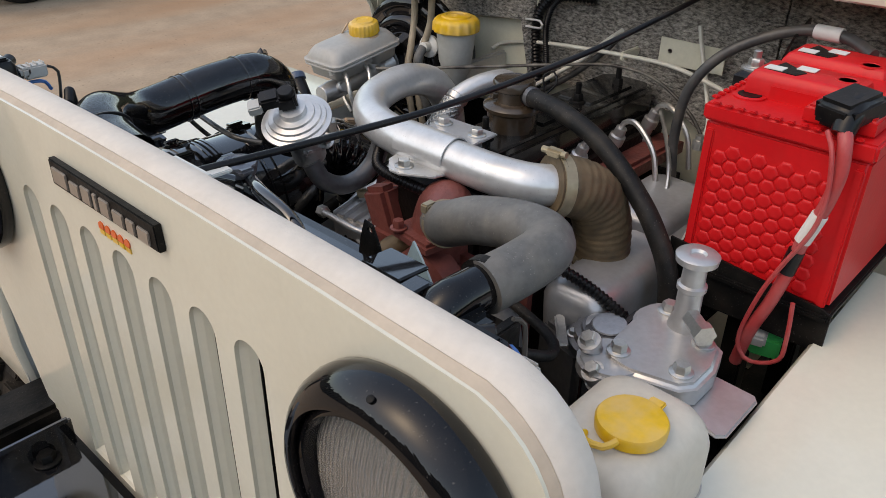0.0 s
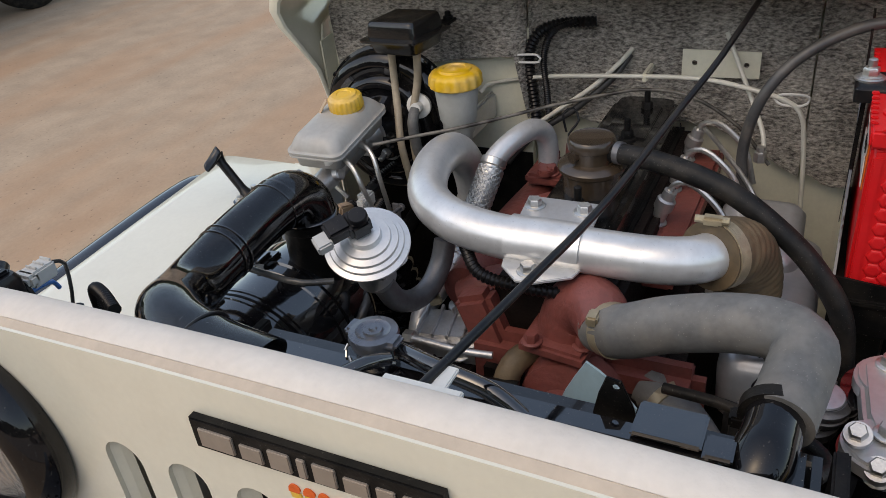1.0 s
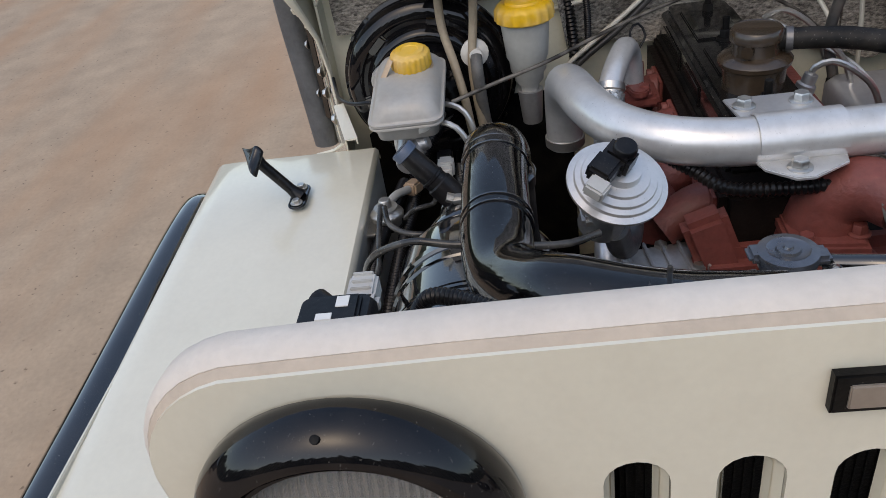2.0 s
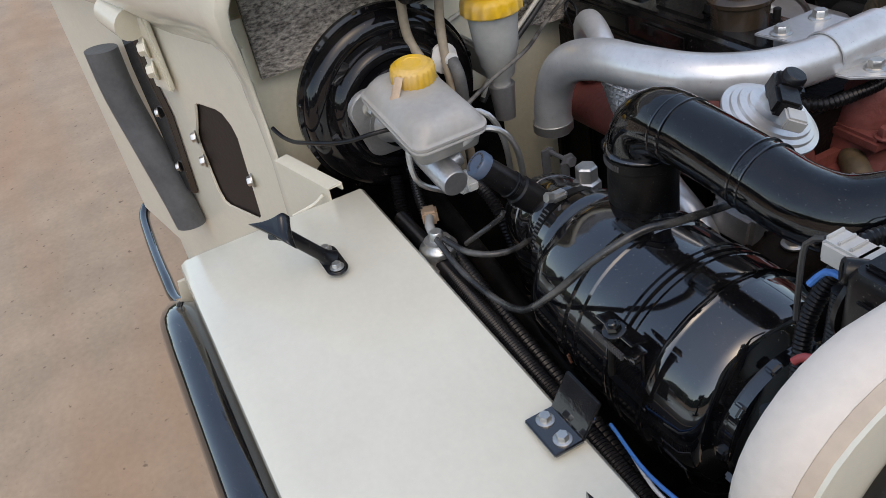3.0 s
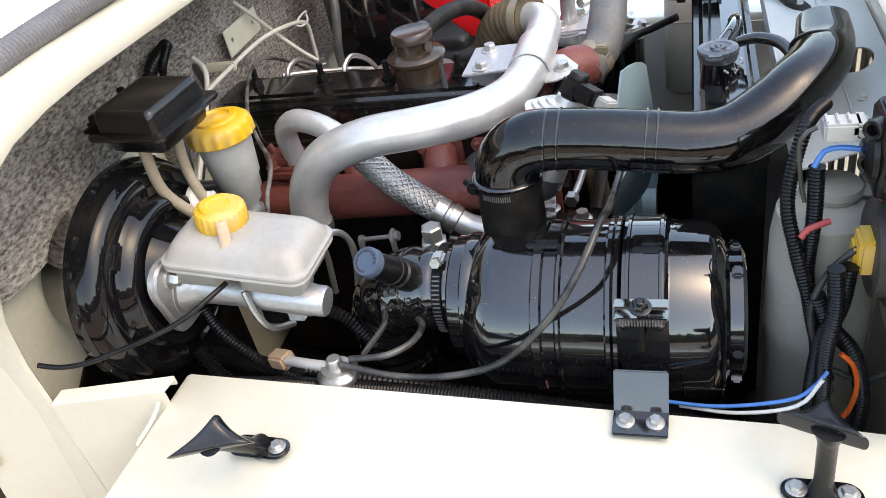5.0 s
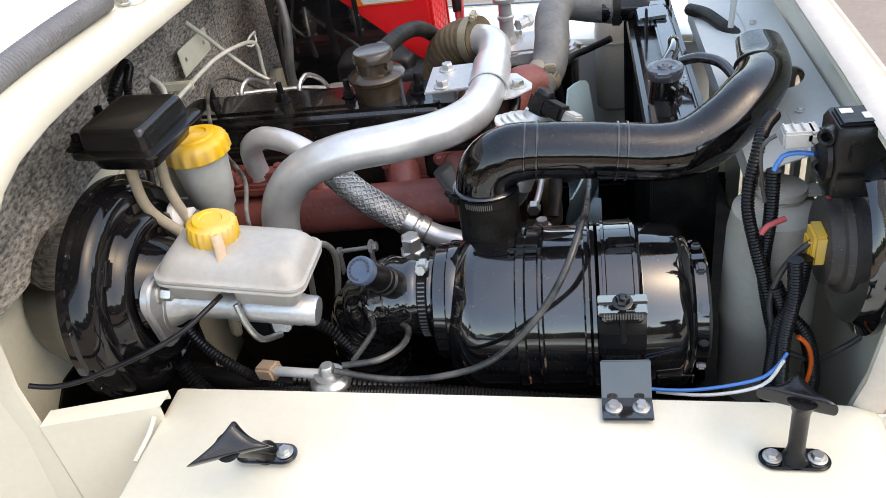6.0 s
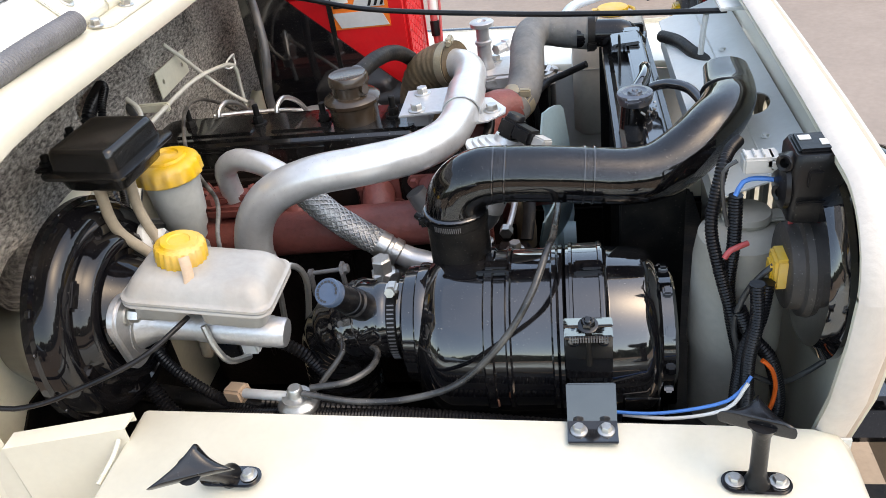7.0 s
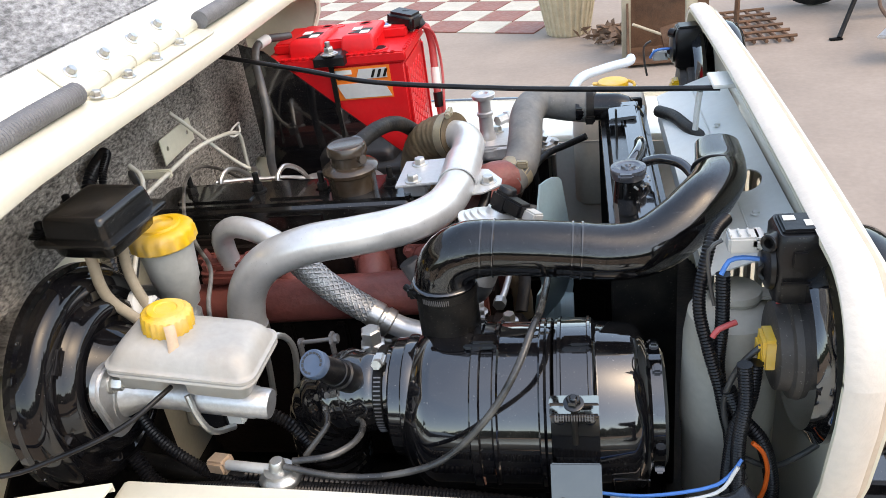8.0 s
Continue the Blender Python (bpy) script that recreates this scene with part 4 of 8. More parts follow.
    lathe(bm, (-0.588, -0.277, 0.880), (1, 0, 0.1), [(0, 0.006), (0.005, 0.006)], 8)
    for x in (-0.584, -0.543):
        box(bm, (x, -0.284, 0.870), (0.003, 0.012, 0.034), 0.001)
    part("tee_bolt", bm, DARKCAST, t)
    bm = lathe(B(), (-0.490, -0.290, 0.872), (0, 0, 1), [(0, 0.016), (0.016, 0.016), (0.018, 0.0125), (0.034, 0.0125), (0.036, 0.0105)], 6)
    part("plug_bolt", bm, ZINC, t)
    # mounting clamp and foot
    bm = B()
    lathe(bm, (-0.270, -0.325, 0.820), (1, 0, 0), [(0, R + 0.0030), (0.0005, R + 0.0052), (0.0035, R + 0.0052), (0.0045, R + 0.0036), (0.0315, R + 0.0036), (0.0325, R + 0.0052), (0.0355, R + 0.0052), (0.036, R + 0.0030)], 64)
    part("mounting_band", bm, GLOSS, t)
    bm = B()
    box(bm, (-0.252, -0.430, 0.902), (0.048, 0.022, 0.003), 0.001, rot(-14, 0, 0))
    part("clamp_ear", bm, GLOSS, t)
    part("clamp_ear", box(B(), (-0.252, -0.427, 0.913), (0.048, 0.018, 0.003), 0.001, rot(-14, 0, 0)), GLOSS, t)
    strip = B()
    for k in range(15):
        box(strip, (-0.270 + 0.0026 * k, -0.441, 0.903), (0.0014, 0.003, 0.007), 0.0004)
    part("ribbed_strip", strip, DARKCAST, t)
    for x in (-0.267, -0.237):
        part("strap_peg", lathe(B(), (x, -0.4265, 0.890), (0, -1, 0.1), [(0, 0.0055), (0.004, 0.0055), (0.005, 0.004)], 14), GLOSS, t)
    part("clamp_plate", box(B(), (-0.252, -0.4245, 0.868), (0.048, 0.004, 0.062), 0.001), GLOSS, t)
    bolts(t, [(-0.252, -0.434, 0.915)], (0, -0.25, 1), 0.007, 0.007, COVER, stud=0.003)
    part("clamp_screw", tube(B(), [(-0.252, -0.436, 0.913), (-0.252, -0.439, 0.868)], 0.0032, 8), MATT, t)
    bm2 = B()
    for u0, u1, z0, z1 in ((-0.515, -0.487, 0.0, 0.0), (-0.487, -0.468, 0.0, 0.032)):
        box(bm2, (-0.252, (u0 + u1) / 2, 0.8375 + (z0 + z1) / 2), (0.048, abs(u1 - u0) / math.cos(math.atan2(z1 - z0, u1 - u0)) + 0.002, 0.004), 0.0012, rot(math.degrees(math.atan2(z1 - z0, u1 - u0)), 0, 0))
    part("foot_bracket", bm2, WORNBLACK, t, "bent black strip bolted to the wing")
    bolts(t, [(-0.265, -0.501, 0.8395), (-0.239, -0.501, 0.8395)], (0, 0, 1), 0.0058, 0.006)
    return t


air_filter()


def intake_pipe():
    t = thing("air_intake_duct", "glossy black moulded air intake duct", "air duct", (-0.25, -0.29, 0.94))
    pts = [(-0.392, -0.290, 0.962), (-0.392, -0.290, 0.974), (-0.389, -0.290, 0.987), (-0.380, -0.290, 0.999), (-0.365, -0.291, 1.0080), (-0.344, -0.291, 1.0115), (-0.292, -0.292, 1.0095), (-0.243, -0.292, 1.0045), (-0.205, -0.291, 1.000),
           (-0.170, -0.283, 1.001), (-0.137, -0.264, 1.013), (-0.110, -0.238, 1.029), (-0.090, -0.203, 1.036), (-0.080, -0.160, 1.039), (-0.075, -0.105, 1.039)]
    bm = tube(B(), pts, [(0, 0.0338), (0.05, 0.0335), (0.14, 0.0322), (0.20, 0.0305), (0.5, 0.0305), (0.62, 0.0315), (0.8, 0.0300), (0.9, 0.0280), (1, 0.0260)], 36, caps=False)
    for v in bm.verts:
        # the limb behind the grille is pressed flat
        k = min(1.0, max(0.0, (v.co.y + 0.262) / 0.10)) if v.co.x > -0.16 else 0.0
        mid = float(np.interp(v.co.y, [-0.262, -0.235, -0.20, -0.16, -0.105], [1.018, 1.029, 1.034, 1.036, 1.036]))
        v.co.z = mid + (v.co.z - mid) * (1 - 0.45 * k)
    bmesh.ops.solidify(bm, geom=bm.faces[:], thickness=0.0025)
    part("duct", bm, GLOSS, t)
    for x, z, q in ((-0.347, 1.0112, 0.0308), (-0.334, 1.0113, 0.0308), (-0.251, 1.0052, 0.0307), (-0.241, 1.0042, 0.0307)):
        part("rib", lathe(B(), (x, -0.2915, z), (1, 0, -0.09), [(0, q), (0.0008, q + 0.0014), (0.0022, q + 0.0014), (0.003, q)], 36), GLOSS, t)
    bm = lathe(B(), (-0.392, -0.290, 0.958), (0, 0, 1), [(0, 0.0350), (0.001, 0.0362), (0.011, 0.0362), (0.0115, 0.0350)], 40)
    box(bm, (-0.427, -0.302, 0.966), (0.011, 0.018, 0.014), 0.003)
    tube(bm, [(-0.436, -0.296, 0.968), (-0.420, -0.312, 0.966)], 0.0042, 8)
    clamp = part("clamp", bm, MATT, t)
    for k in range(14):
        a = radians(236 + 3.6 * k)
        part("clamp_thread", box(B(), (-0.392 + 0.0362 * math.cos(a), -0.290 + 0.0362 * math.sin(a), 0.9635), (0.0022, 0.0011, 0.0065), 0.0003, rot(0, 0, math.degrees(a))), DARKCAST, clamp)
    part("mouth_lip", lathe(B(), (-0.392, -0.290, 0.971), (0, 0, 1), [(0, 0.0345), (0.0007, 0.0372), (0.0020, 0.0374), (0.0034, 0.0362), (0.004, 0.0340)], 44), GLOSS, t)
    part("cable_tie", lathe(B(), (-0.0855, -0.180, 1.0372), (0.2, 1, 0), [(0, 0.0285), (0.0008, 0.0295), (0.0030, 0.0295), (0.0038, 0.0285)], 32, 1.0, 0.64), PLASTIC, t)
    return t


intake_pipe()


PLUGG = mat("pale_grey_plug", (0.42, 0.42, 0.40), 0.45, vary=0.1, bump=0.01, dust=0.2)


def egr():
    t = thing("exhaust_gas_valve", "silver vacuum valve with stepped round diaphragm and black sensor", "valve", (-0.33, -0.165, 0.88))
    ax = Vector((0.45, 0.22, 1)).normalized()
    c = Vector((-0.344, -0.178, 0.975))
    bm = lathe(B(), c, ax, [(-0.020, 0.028), (-0.010, 0.040), (-0.004, 0.046), (0.0, 0.0490), (0.003, 0.0490), (0.005, 0.043), (0.008, 0.042), (0.0095, 0.037), (0.0125, 0.036), (0.014, 0.029), (0.017, 0.028), (0.018, 0.019), (0.026, 0.018), (0.027, 0.010)], 48)
    part("diaphragm_case", bm, SILVER, t)
    bm = B()
    side = (Vector((-0.84, 0.54, 0)) - ax * Vector((-0.84, 0.54, 0)).dot(ax)).normalized()
    mt = Matrix.Translation(c + ax * 0.036 + Vector((0.0, -0.006, 0.004))) @ Matrix((side.cross(ax), side, ax)).transposed().to_4x4()
    box(bm, (0, 0, 0), (0.028, 0.026, 0.024), 0.004, None)
    lathe(bm, (0.002, 0.002, 0.010), (0, 0, 1), [(0, 0.0115), (0.006, 0.011), (0.0075, 0.0095), (0.0077, 0.004)], 16)
    box(bm, (-0.004, -0.022, 0.002), (0.024, 0.028, 0.018), 0.003, None)
    bmesh.ops.transform(bm, matrix=mt, verts=bm.verts)
    part("sensor", bm, PLASTIC, t, "black plastic sensor")
    bm = box(B(), (0.002, -0.043, 0.0), (0.020, 0.018, 0.014), 0.002)
    bmesh.ops.transform(bm, matrix=mt, verts=bm.verts)
    part("plug", bm, PLUGG, t, "pale grey plug")
    bm = B()
    tube(bm, [c - ax * 0.02, c - ax * 0.045, c - ax * 0.07], 0.024, 20)
    box(bm, c - ax * 0.048, (0.040, 0.050, 0.012), 0.004)
    part("valve_body", bm, ALU, t)
    part("gas_elbow", tube(B(), [(-0.362, -0.178, 0.91), (-0.375, -0.170, 0.880), (-0.40, -0.160, 0.866), (-0.428, -0.152, 0.870), (-0.455, -0.148, 0.890), (-0.468, -0.146, 0.915)], 0.014, 16), DARKCAST, t)
    bolts(t, [c - ax * 0.043 + Vector((-0.02, 0.022, 0))], ax, 0.008, 0.01)
    return t


egr()


def booster():
    t = thing("brake_booster", "glossy black pressed steel brake booster drum", "brake booster", (-0.85, -0.392, 0.80))
    o = (-0.872, -0.392, 0.925)
    prof = [(0.0, 0.080), (0.04, 0.098), (0.066, 0.116), (0.073, 0.122), (0.074, 0.128), (0.082, 0.128), (0.084, 0.123), (0.094, 0.1215), (0.102, 0.117), (0.107, 0.109), (0.108, 0.100), (0.105, 0.0965), (0.105, 0.091),
            (0.110, 0.087), (0.119, 0.083), (0.122, 0.077), (0.121, 0.069), (0.117, 0.066), (0.117, 0.060), (0.123, 0.056), (0.132, 0.051), (0.139, 0.047), (0.141, 0.03), (0.141, 0.0)]
    bm = lathe(B(), o, (1, 0, 0), prof, 72)
    part("shell", bm, RINGB, t)
    for k in range(6):
        a = radians(15 + 60 * k)
        part("pressed_lug", box(B(), (-0.766, -0.392 + 0.094 * math.cos(a), 0.925 + 0.094 * math.sin(a)), (0.008, 0.032, 0.016), 0.003, rot(math.degrees(a) + 90, 0, 0)), GLOSS, t)
    for k in range(8):
        a = radians(10 + 45 * k)
        part("crimp", box(B(), (-0.7895, -0.392 + 0.1275 * math.cos(a), 0.925 + 0.1275 * math.sin(a)), (0.006, 0.008, 0.004), 0.001, rot(math.degrees(a) + 90, 0, 0)), GLOSS, t)
    for k in range(10):
        a = radians(20 + 36 * k)
        part("rim_dimple", lathe(B(), (-0.7895, -0.392 + 0.1255 * math.cos(a), 0.925 + 0.1255 * math.sin(a)), (1, 0, 0), [(0, 0.0026), (0.0008, 0.0022), (0.0012, 0.001)], 10), GLOSS, t)
    part("vacuum_valve", lathe(B(), (-0.762, -0.322, 0.968), (1, 0.15, 0.1), [(0, 0.013), (0.006, 0.020), (0.012, 0.020), (0.016, 0.010), (0.03, 0.009)], 20), WHITEPL, t, "white plastic vacuum valve")
    return t


booster()


def master_cylinder():
    t = thing("brake_master_cylinder", "cast aluminium brake master cylinder with cloudy plastic reservoir", "brake cylinder", (-0.66, -0.408, 0.90))
    o = (-0.735, -0.412, 0.914)
    bm = lathe(B(), o, (1, 0, 0), [(0, 0.034), (0.006, 0.033), (0.022, 0.0225), (0.030, 0.0185), (0.072, 0.0170), (0.075, 0.0178), (0.152, 0.0178), (0.154, 0.0168), (0.166, 0.0168), (0.169, 0.0152)], 28)
    part("cylinder", bm, ALU, t)
    bm = slab(B(), arc(-0.444, 0.944, 0.026, 40, 205, 9) + arc(-0.430, 0.892, 0.024, 205, 275, 6) + arc(-0.379, 0.886, 0.020, 275, 400, 8), [], 0.011, lambda u, v, w: (-0.726 - w, u, v), bevel=0.003)
    lathe(bm, (-0.737, -0.412, 0.914), (1, 0, 0), [(0, 0.037), (0.012, 0.036)], 28)
    part("flange", bm, ALU, t)
    for y, z in ((-0.440, 0.946), (-0.379, 0.886)):
        part("nut_washer", lathe(B(), (-0.727, y, z), (1, 0, 0), [(0, 0.0125), (0.002, 0.0125), (0.0025, 0.011)], 20), ZINC, t)
    bolts(t, [(-0.726, -0.440, 0.946), (-0.726, -0.379, 0.886)], (1, 0, 0), 0.0085, 0.011, ZINC, "flange_nut", stud=0.016)
    for x in (-0.690, -0.612):
        part("port_boss", lathe(B(), (x, -0.410, 0.914), (0, 0, 1), [(0, 0.016), (0.018, 0.0145), (0.022, 0.013)], 20), ALU, t)
    part("outlet_boss", lathe(B(), (-0.600, -0.412, 0.914), (0, 0.9, 0.35), [(0, 0.011), (0.026, 0.010), (0.028, 0.008)], 14), ALU, t)
    # reservoir: two chambers below a shared domed top
    x0, x1, y0, y1 = -0.724, -0.570, -0.452, -0.362
    up = [(0.9715, -0.003, 0.016), (0.9745, -0.003, 0.016), (0.975, 0.0, 0.015), (0.978, 0.001, 0.016), (0.986, 0.005, 0.018), (0.992, 0.0095, 0.019), (0.9955, 0.016, 0.018), (0.9968, 0.026, 0.014)]
    part("reservoir", loft(B(), [(z, x0 + d, x1 - d, y0 + d, y1 - d, rad) for z, d, rad in up], 6), NATURAL, t, "cloudy white plastic fluid reservoir", smooth=60)
    for xa, xb in ((-0.720, -0.660), (-0.648, -0.574)):
        part("chamber", loft(B(), [(0.944, xa + 0.006, xb - 0.006, -0.440, -0.372, 0.010), (0.9465, xa + 0.003, xb - 0.003, -0.446, -0.368, 0.011), (0.973, xa, xb, -0.450, -0.363, 0.013)], 5), NATURAL, t, smooth=60)
    part("parting_bead", loft(B(), [(0.9655, x0 - 0.001, x1 + 0.001, y0 - 0.001, y1 + 0.001, 0.016), (0.9665, x0 - 0.003, x1 + 0.003, y0 - 0.003, y1 + 0.003, 0.017), (0.9690, x0 - 0.003, x1 + 0.003, y0 - 0.003, y1 + 0.003, 0.017), (0.9700, x0 - 0.0015, x1 + 0.0015, y0 - 0.0015, y1 + 0.0015, 0.016)], 6), NATURAL, t, smooth=60)
    part("chamber_web", box(B(), (-0.655, -0.405, 0.958), (0.02, 0.06, 0.018), 0.002), NATURAL, t)
    for x in (-0.69, -0.612):
        part("spigot", lathe(B(), (x, -0.41, 0.935), (0, 0, 1), [(0, 0.012), (0.004, 0.013), (0.012, 0.011)], 18), RUBBER, t)
    c = Vector((-0.674, -0.400, 0.990))
    bm = knurl(B(), c, (0, 0, 1), [(0.004, 0.020, 0), (0.005, 0.0258, 0), (0.007, 0.0258, 1), (0.0225, 0.0252, 1), (0.0245, 0.0245, 0.3), (0.0258, 0.0205, 0), (0.0285, 0.0188, 0), (0.0288, 0.012, 0), (0.0278, 0.011, 0), (0.0278, 0.002, 0)], 22, 0.0014)
    part("cap", bm, YELLOW, t, "ribbed yellow plastic screw cap")
    part("cap_collar", lathe(B(), c, (0, 0, 1), [(0.0, 0.029), (0.003, 0.0285), (0.0045, 0.027)], 32), mat("stained_clear_plastic", (0.42, 0.30, 0.18), 0.4, vary=0.2, bump=0.02), t)
    bm = tube(B(), [(-0.660, -0.424, 1.014), (-0.655, -0.431, 1.003), (-0.652, -0.438, 0.992), (-0.652, -0.444, 0.985)], 0.0055, 8, flat=[(0, 1, 0.3), (1, 1, 0.3)])
    part("cap_strap", bm, mat("stained_clear_strap", (0.50, 0.36, 0.24), 0.4, vary=0.2, bump=0.02), t)
    # the whole unit leans nose down with the booster
    tilt = Matrix.Translation((-0.668, -0.408, 0.9575)) @ rot(0, 8, 0) @ Matrix.Translation((0.668, 0.408, -0.960))
    for ob in t.children:
        ob.data.transform(tilt)
    return t


master_cylinder()


def clutch_reservoir():
    t = thing("clutch_fluid_reservoir", "grey translucent clutch fluid reservoir with yellow cap", "reservoir", (-0.737, -0.247, 0.92))
    o = (-0.742, -0.247, 0.905)
    bm = lathe(B(), o, (0, 0, 1), [(0, 0.012), (0.012, 0.013), (0.02, 0.020), (0.03, 0.021), (0.036, 0.025), (0.05, 0.026), (0.056, 0.029), (0.10, 0.033), (0.112, 0.034)], 36)
    part("bottle", bm, GREYTANK, t)
    bm = knurl(B(), (o[0], o[1], 1.012), (0, 0, 1), [(0, 0.034, 0), (0.001, 0.0385, 0), (0.003, 0.039, 1), (0.016, 0.0385, 1), (0.020, 0.0375, 0.4), (0.0235, 0.034, 0), (0.0245, 0.026, 0), (0.0275, 0.0245, 0), (0.0285, 0.018, 0), (0.0265, 0.0165, 0), (0.0265, 0.008, 0), (0.0285, 0.005, 0)], 16, 0.0022)
    part("cap", bm, YELLOW, t, "yellow plastic screw cap")
    bm = B()
    box(bm, (-0.815, -0.247, 0.93), (0.13, 0.012, 0.045), 0.004)
    lathe(bm, (-0.742, -0.247, 0.86), (0, 0, 1), [(0, 0.014), (0.05, 0.018)], 20)
    part("clutch_cylinder", bm, ALU, t)
    return t


clutch_reservoir()


def battery():
    t = thing("battery", "red plastic car battery with honeycomb sides", "battery", (-0.66, 0.395, 0.88))
    x0, x1, y0, y1, z0, z1 = -0.797, -0.537, 0.309, 0.484, 0.885, 1.060
    part("case", box(B(), ((x0 + x1) / 2, (y0 + y1) / 2, (z0 + z1) / 2), (x1 - x0, y1 - y0, z1 - z0), 0.005, None, 3), REDBAT, t)
    # framed borders of the end face
    for ya, yb in ((y0 + 0.003, y0 + 0.013), (y1 - 0.013, y1 - 0.003)):
        part("end_border", box(B(), (x1 + 0.0006, (ya + yb) / 2, (z0 + z1) / 2 - 0.004), (0.004, yb - ya, z1 - z0 - 0.012), 0.0015), REDBAT, t)
    bm = box(B(), ((x0 + x1) / 2, (y0 + y1) / 2, z1 + 0.0085), (x1 - x0 + 0.007, y1 - y0 + 0.007, 0.019), 0.003, None, 3)
    part("lid", bm, REDBAT, t, "stepped red lid with two handles")
    # moulded teeth along the lid's edges
    tooth = finish("lid_tooth", box(B(), (0, 0, 0), (0.0075, 0.0075, 0.0032), 0.001), REDBAT)
    spots = [(x0 + 0.012 + 0.0135 * k, y0 - 0.001) for k in range(18)] + [(x1 + 0.001, y0 + 0.010 + 0.0135 * k) for k in range(12)]
    for x, y in spots:
        o = new("lid_tooth", tooth)
        o.parent = t
        o.matrix_parent_inverse = Matrix.Translation((0.66, -0.395, -0.88))
        o.matrix_basis = Matrix.Translation((x, y, z1 + 0.0195))
    # raised plateau, two handle blocks and terminal step
    zl = z1 + 0.017
    part("plateau", slab(B(), [(-0.787, 0.352), (-0.590, 0.352), (-0.590, 0.405), (-0.549, 0.405), (-0.549, 0.476), (-0.787, 0.476)], [], 0.020, lambda u, v, w: (u, v, zl + w), bevel=0.0035, seg=3), REDBAT, t)
    for xa, xb in ((-0.750, -0.684), (-0.652, -0.590)):
        part("handle_block", loft(B(), [(zl, xa, xb, 0.322, 0.440, 0.004), (zl + 0.020, xa + 0.001, xb - 0.001, 0.323, 0.440, 0.004), (zl + 0.028, xa + 0.004, xb - 0.004, 0.328, 0.438, 0.004), (zl + 0.030, xa + 0.007, xb - 0.007, 0.333, 0.434, 0.004)], 4), REDBAT, t)
        part("dark_flash", slab(B(), [(xa + 0.012, 0.345), (xb - 0.012, 0.340), (xb - 0.010, 0.372), (xb - 0.026, 0.378)], [], 0.0012, lambda u, v, w: (u, v, zl + 0.0296 + w)), MATT, t, "black printed flash")
        for k in (0, 1):
            part("printed_label", box(B(), (xb - 0.020 - 0.020 * k, 0.346 + 0.028 * k, zl + 0.0312), (0.016, 0.020, 0.0010)), WHITEPL, t, "small white printed label")
    for x, y in ((-0.575, 0.452), (-0.632, 0.456), (-0.690, 0.458), (-0.745, 0.458), (-0.625, 0.418), (-0.700, 0.418)):
        part("cell_plug", lathe(B(), (x, y, zl + (0.029 if y < 0.43 else 0.0195)), (0, 0, 1), [(0, 0.0125), (0.0016, 0.0122), (0.0018, 0.0095), (0.0010, 0.0090), (0.0010, 0.0)], 24), REDBAT, t)
    part("warning_label", box(B(), (-0.602, 0.440, zl + 0.0206), (0.044, 0.050, 0.0012), 0, rot(0, 0, 4)), WHITEPL, t, "white warning label")
    for k, m in enumerate((BLUE, YELLOW, BLUE, REDW, MATT, BLUE)):
        part("label_sign", lathe(B(), (-0.590 - 0.013 * (k % 3), 0.430 + 0.020 * (k // 3), zl + 0.0210), (0, 0, 1), [(0, 0.0052), (0.0010, 0.0050)], 10), m, t)
    # honeycomb relief on the end face
    s = 0.0094
    cell = finish("cell", lathe(B(), (0, 0, 0), (1, 0, 0), [(0, s * 1.02), (0.0009, s * 0.97), (0.0019, s * 0.84), (0.0022, s * 0.5)], 6), REDBAT)
    col, y = 0, y0 + 0.0235
    while y < y1 - 0.020:
        z = z0 + 0.016 + (s * 0.90 if col % 2 else 0)
        while z < z1 - 0.026:
            c = new("cell", cell)
            c.parent = t
            c.matrix_parent_inverse = Matrix.Translation((0.66, -0.395, -0.88))
            c.matrix_basis = Matrix.Translation((x1 - 0.0004, y, z))
            z += s * 1.80
        y += s * 1.56
        col += 1
    # printed side label
    P = lambda off: (lambda u, v, w: (u, y0 - off - w, v))
    part("label", slab(B(), [(-0.672, 0.997), (-0.566, 0.997), (-0.566, 1.056), (-0.672, 1.056)], [], 0.001, P(0.0003)), mat("orange_label", (0.80, 0.17, 0.02), 0.4, bump=0, vary=0.1), t, "orange and white battery label")
    GREYL = mat("silver_grey_print", (0.50, 0.49, 0.47), 0.4, vary=0.08, bump=0)
    part("label_panel", slab(B(), [(-0.668, 1.027), (-0.580, 1.027), (-0.568, 1.000), (-0.655, 1.000)], [], 0.001, P(0.0018)), GREYL, t)
    part("label_panel", slab(B(), [(-0.630, 1.034), (-0.572, 1.034), (-0.572, 1.052), (-0.622, 1.052)], [], 0.001, P(0.0018)), GREYL, t)
    for k in range(3):
        u = -0.602 + 0.011 * k
        part("label_slash", slab(B(), [(u, 1.036), (u + 0.005, 1.036), (u + 0.011, 1.050), (u + 0.006, 1.050)], [], 0.0008, P(0.0032)), MATT, t)
    part("print_bar", box(B(), (-0.651, y0 - 0.0016, 1.048), (0.030, 0.0012, 0.008)), WHITEPL, t, "white printed bar")
    part("print_bar", box(B(), (-0.651, y0 - 0.0016, 1.037), (0.026, 0.0012, 0.004)), MATT, t)
    # hold-down
    part("hold_down", box(B(), (-0.669, y0 - 0.010, 1.00), (0.009, 0.005, 0.20), 0.001), MATT, t, "black hold-down rod")
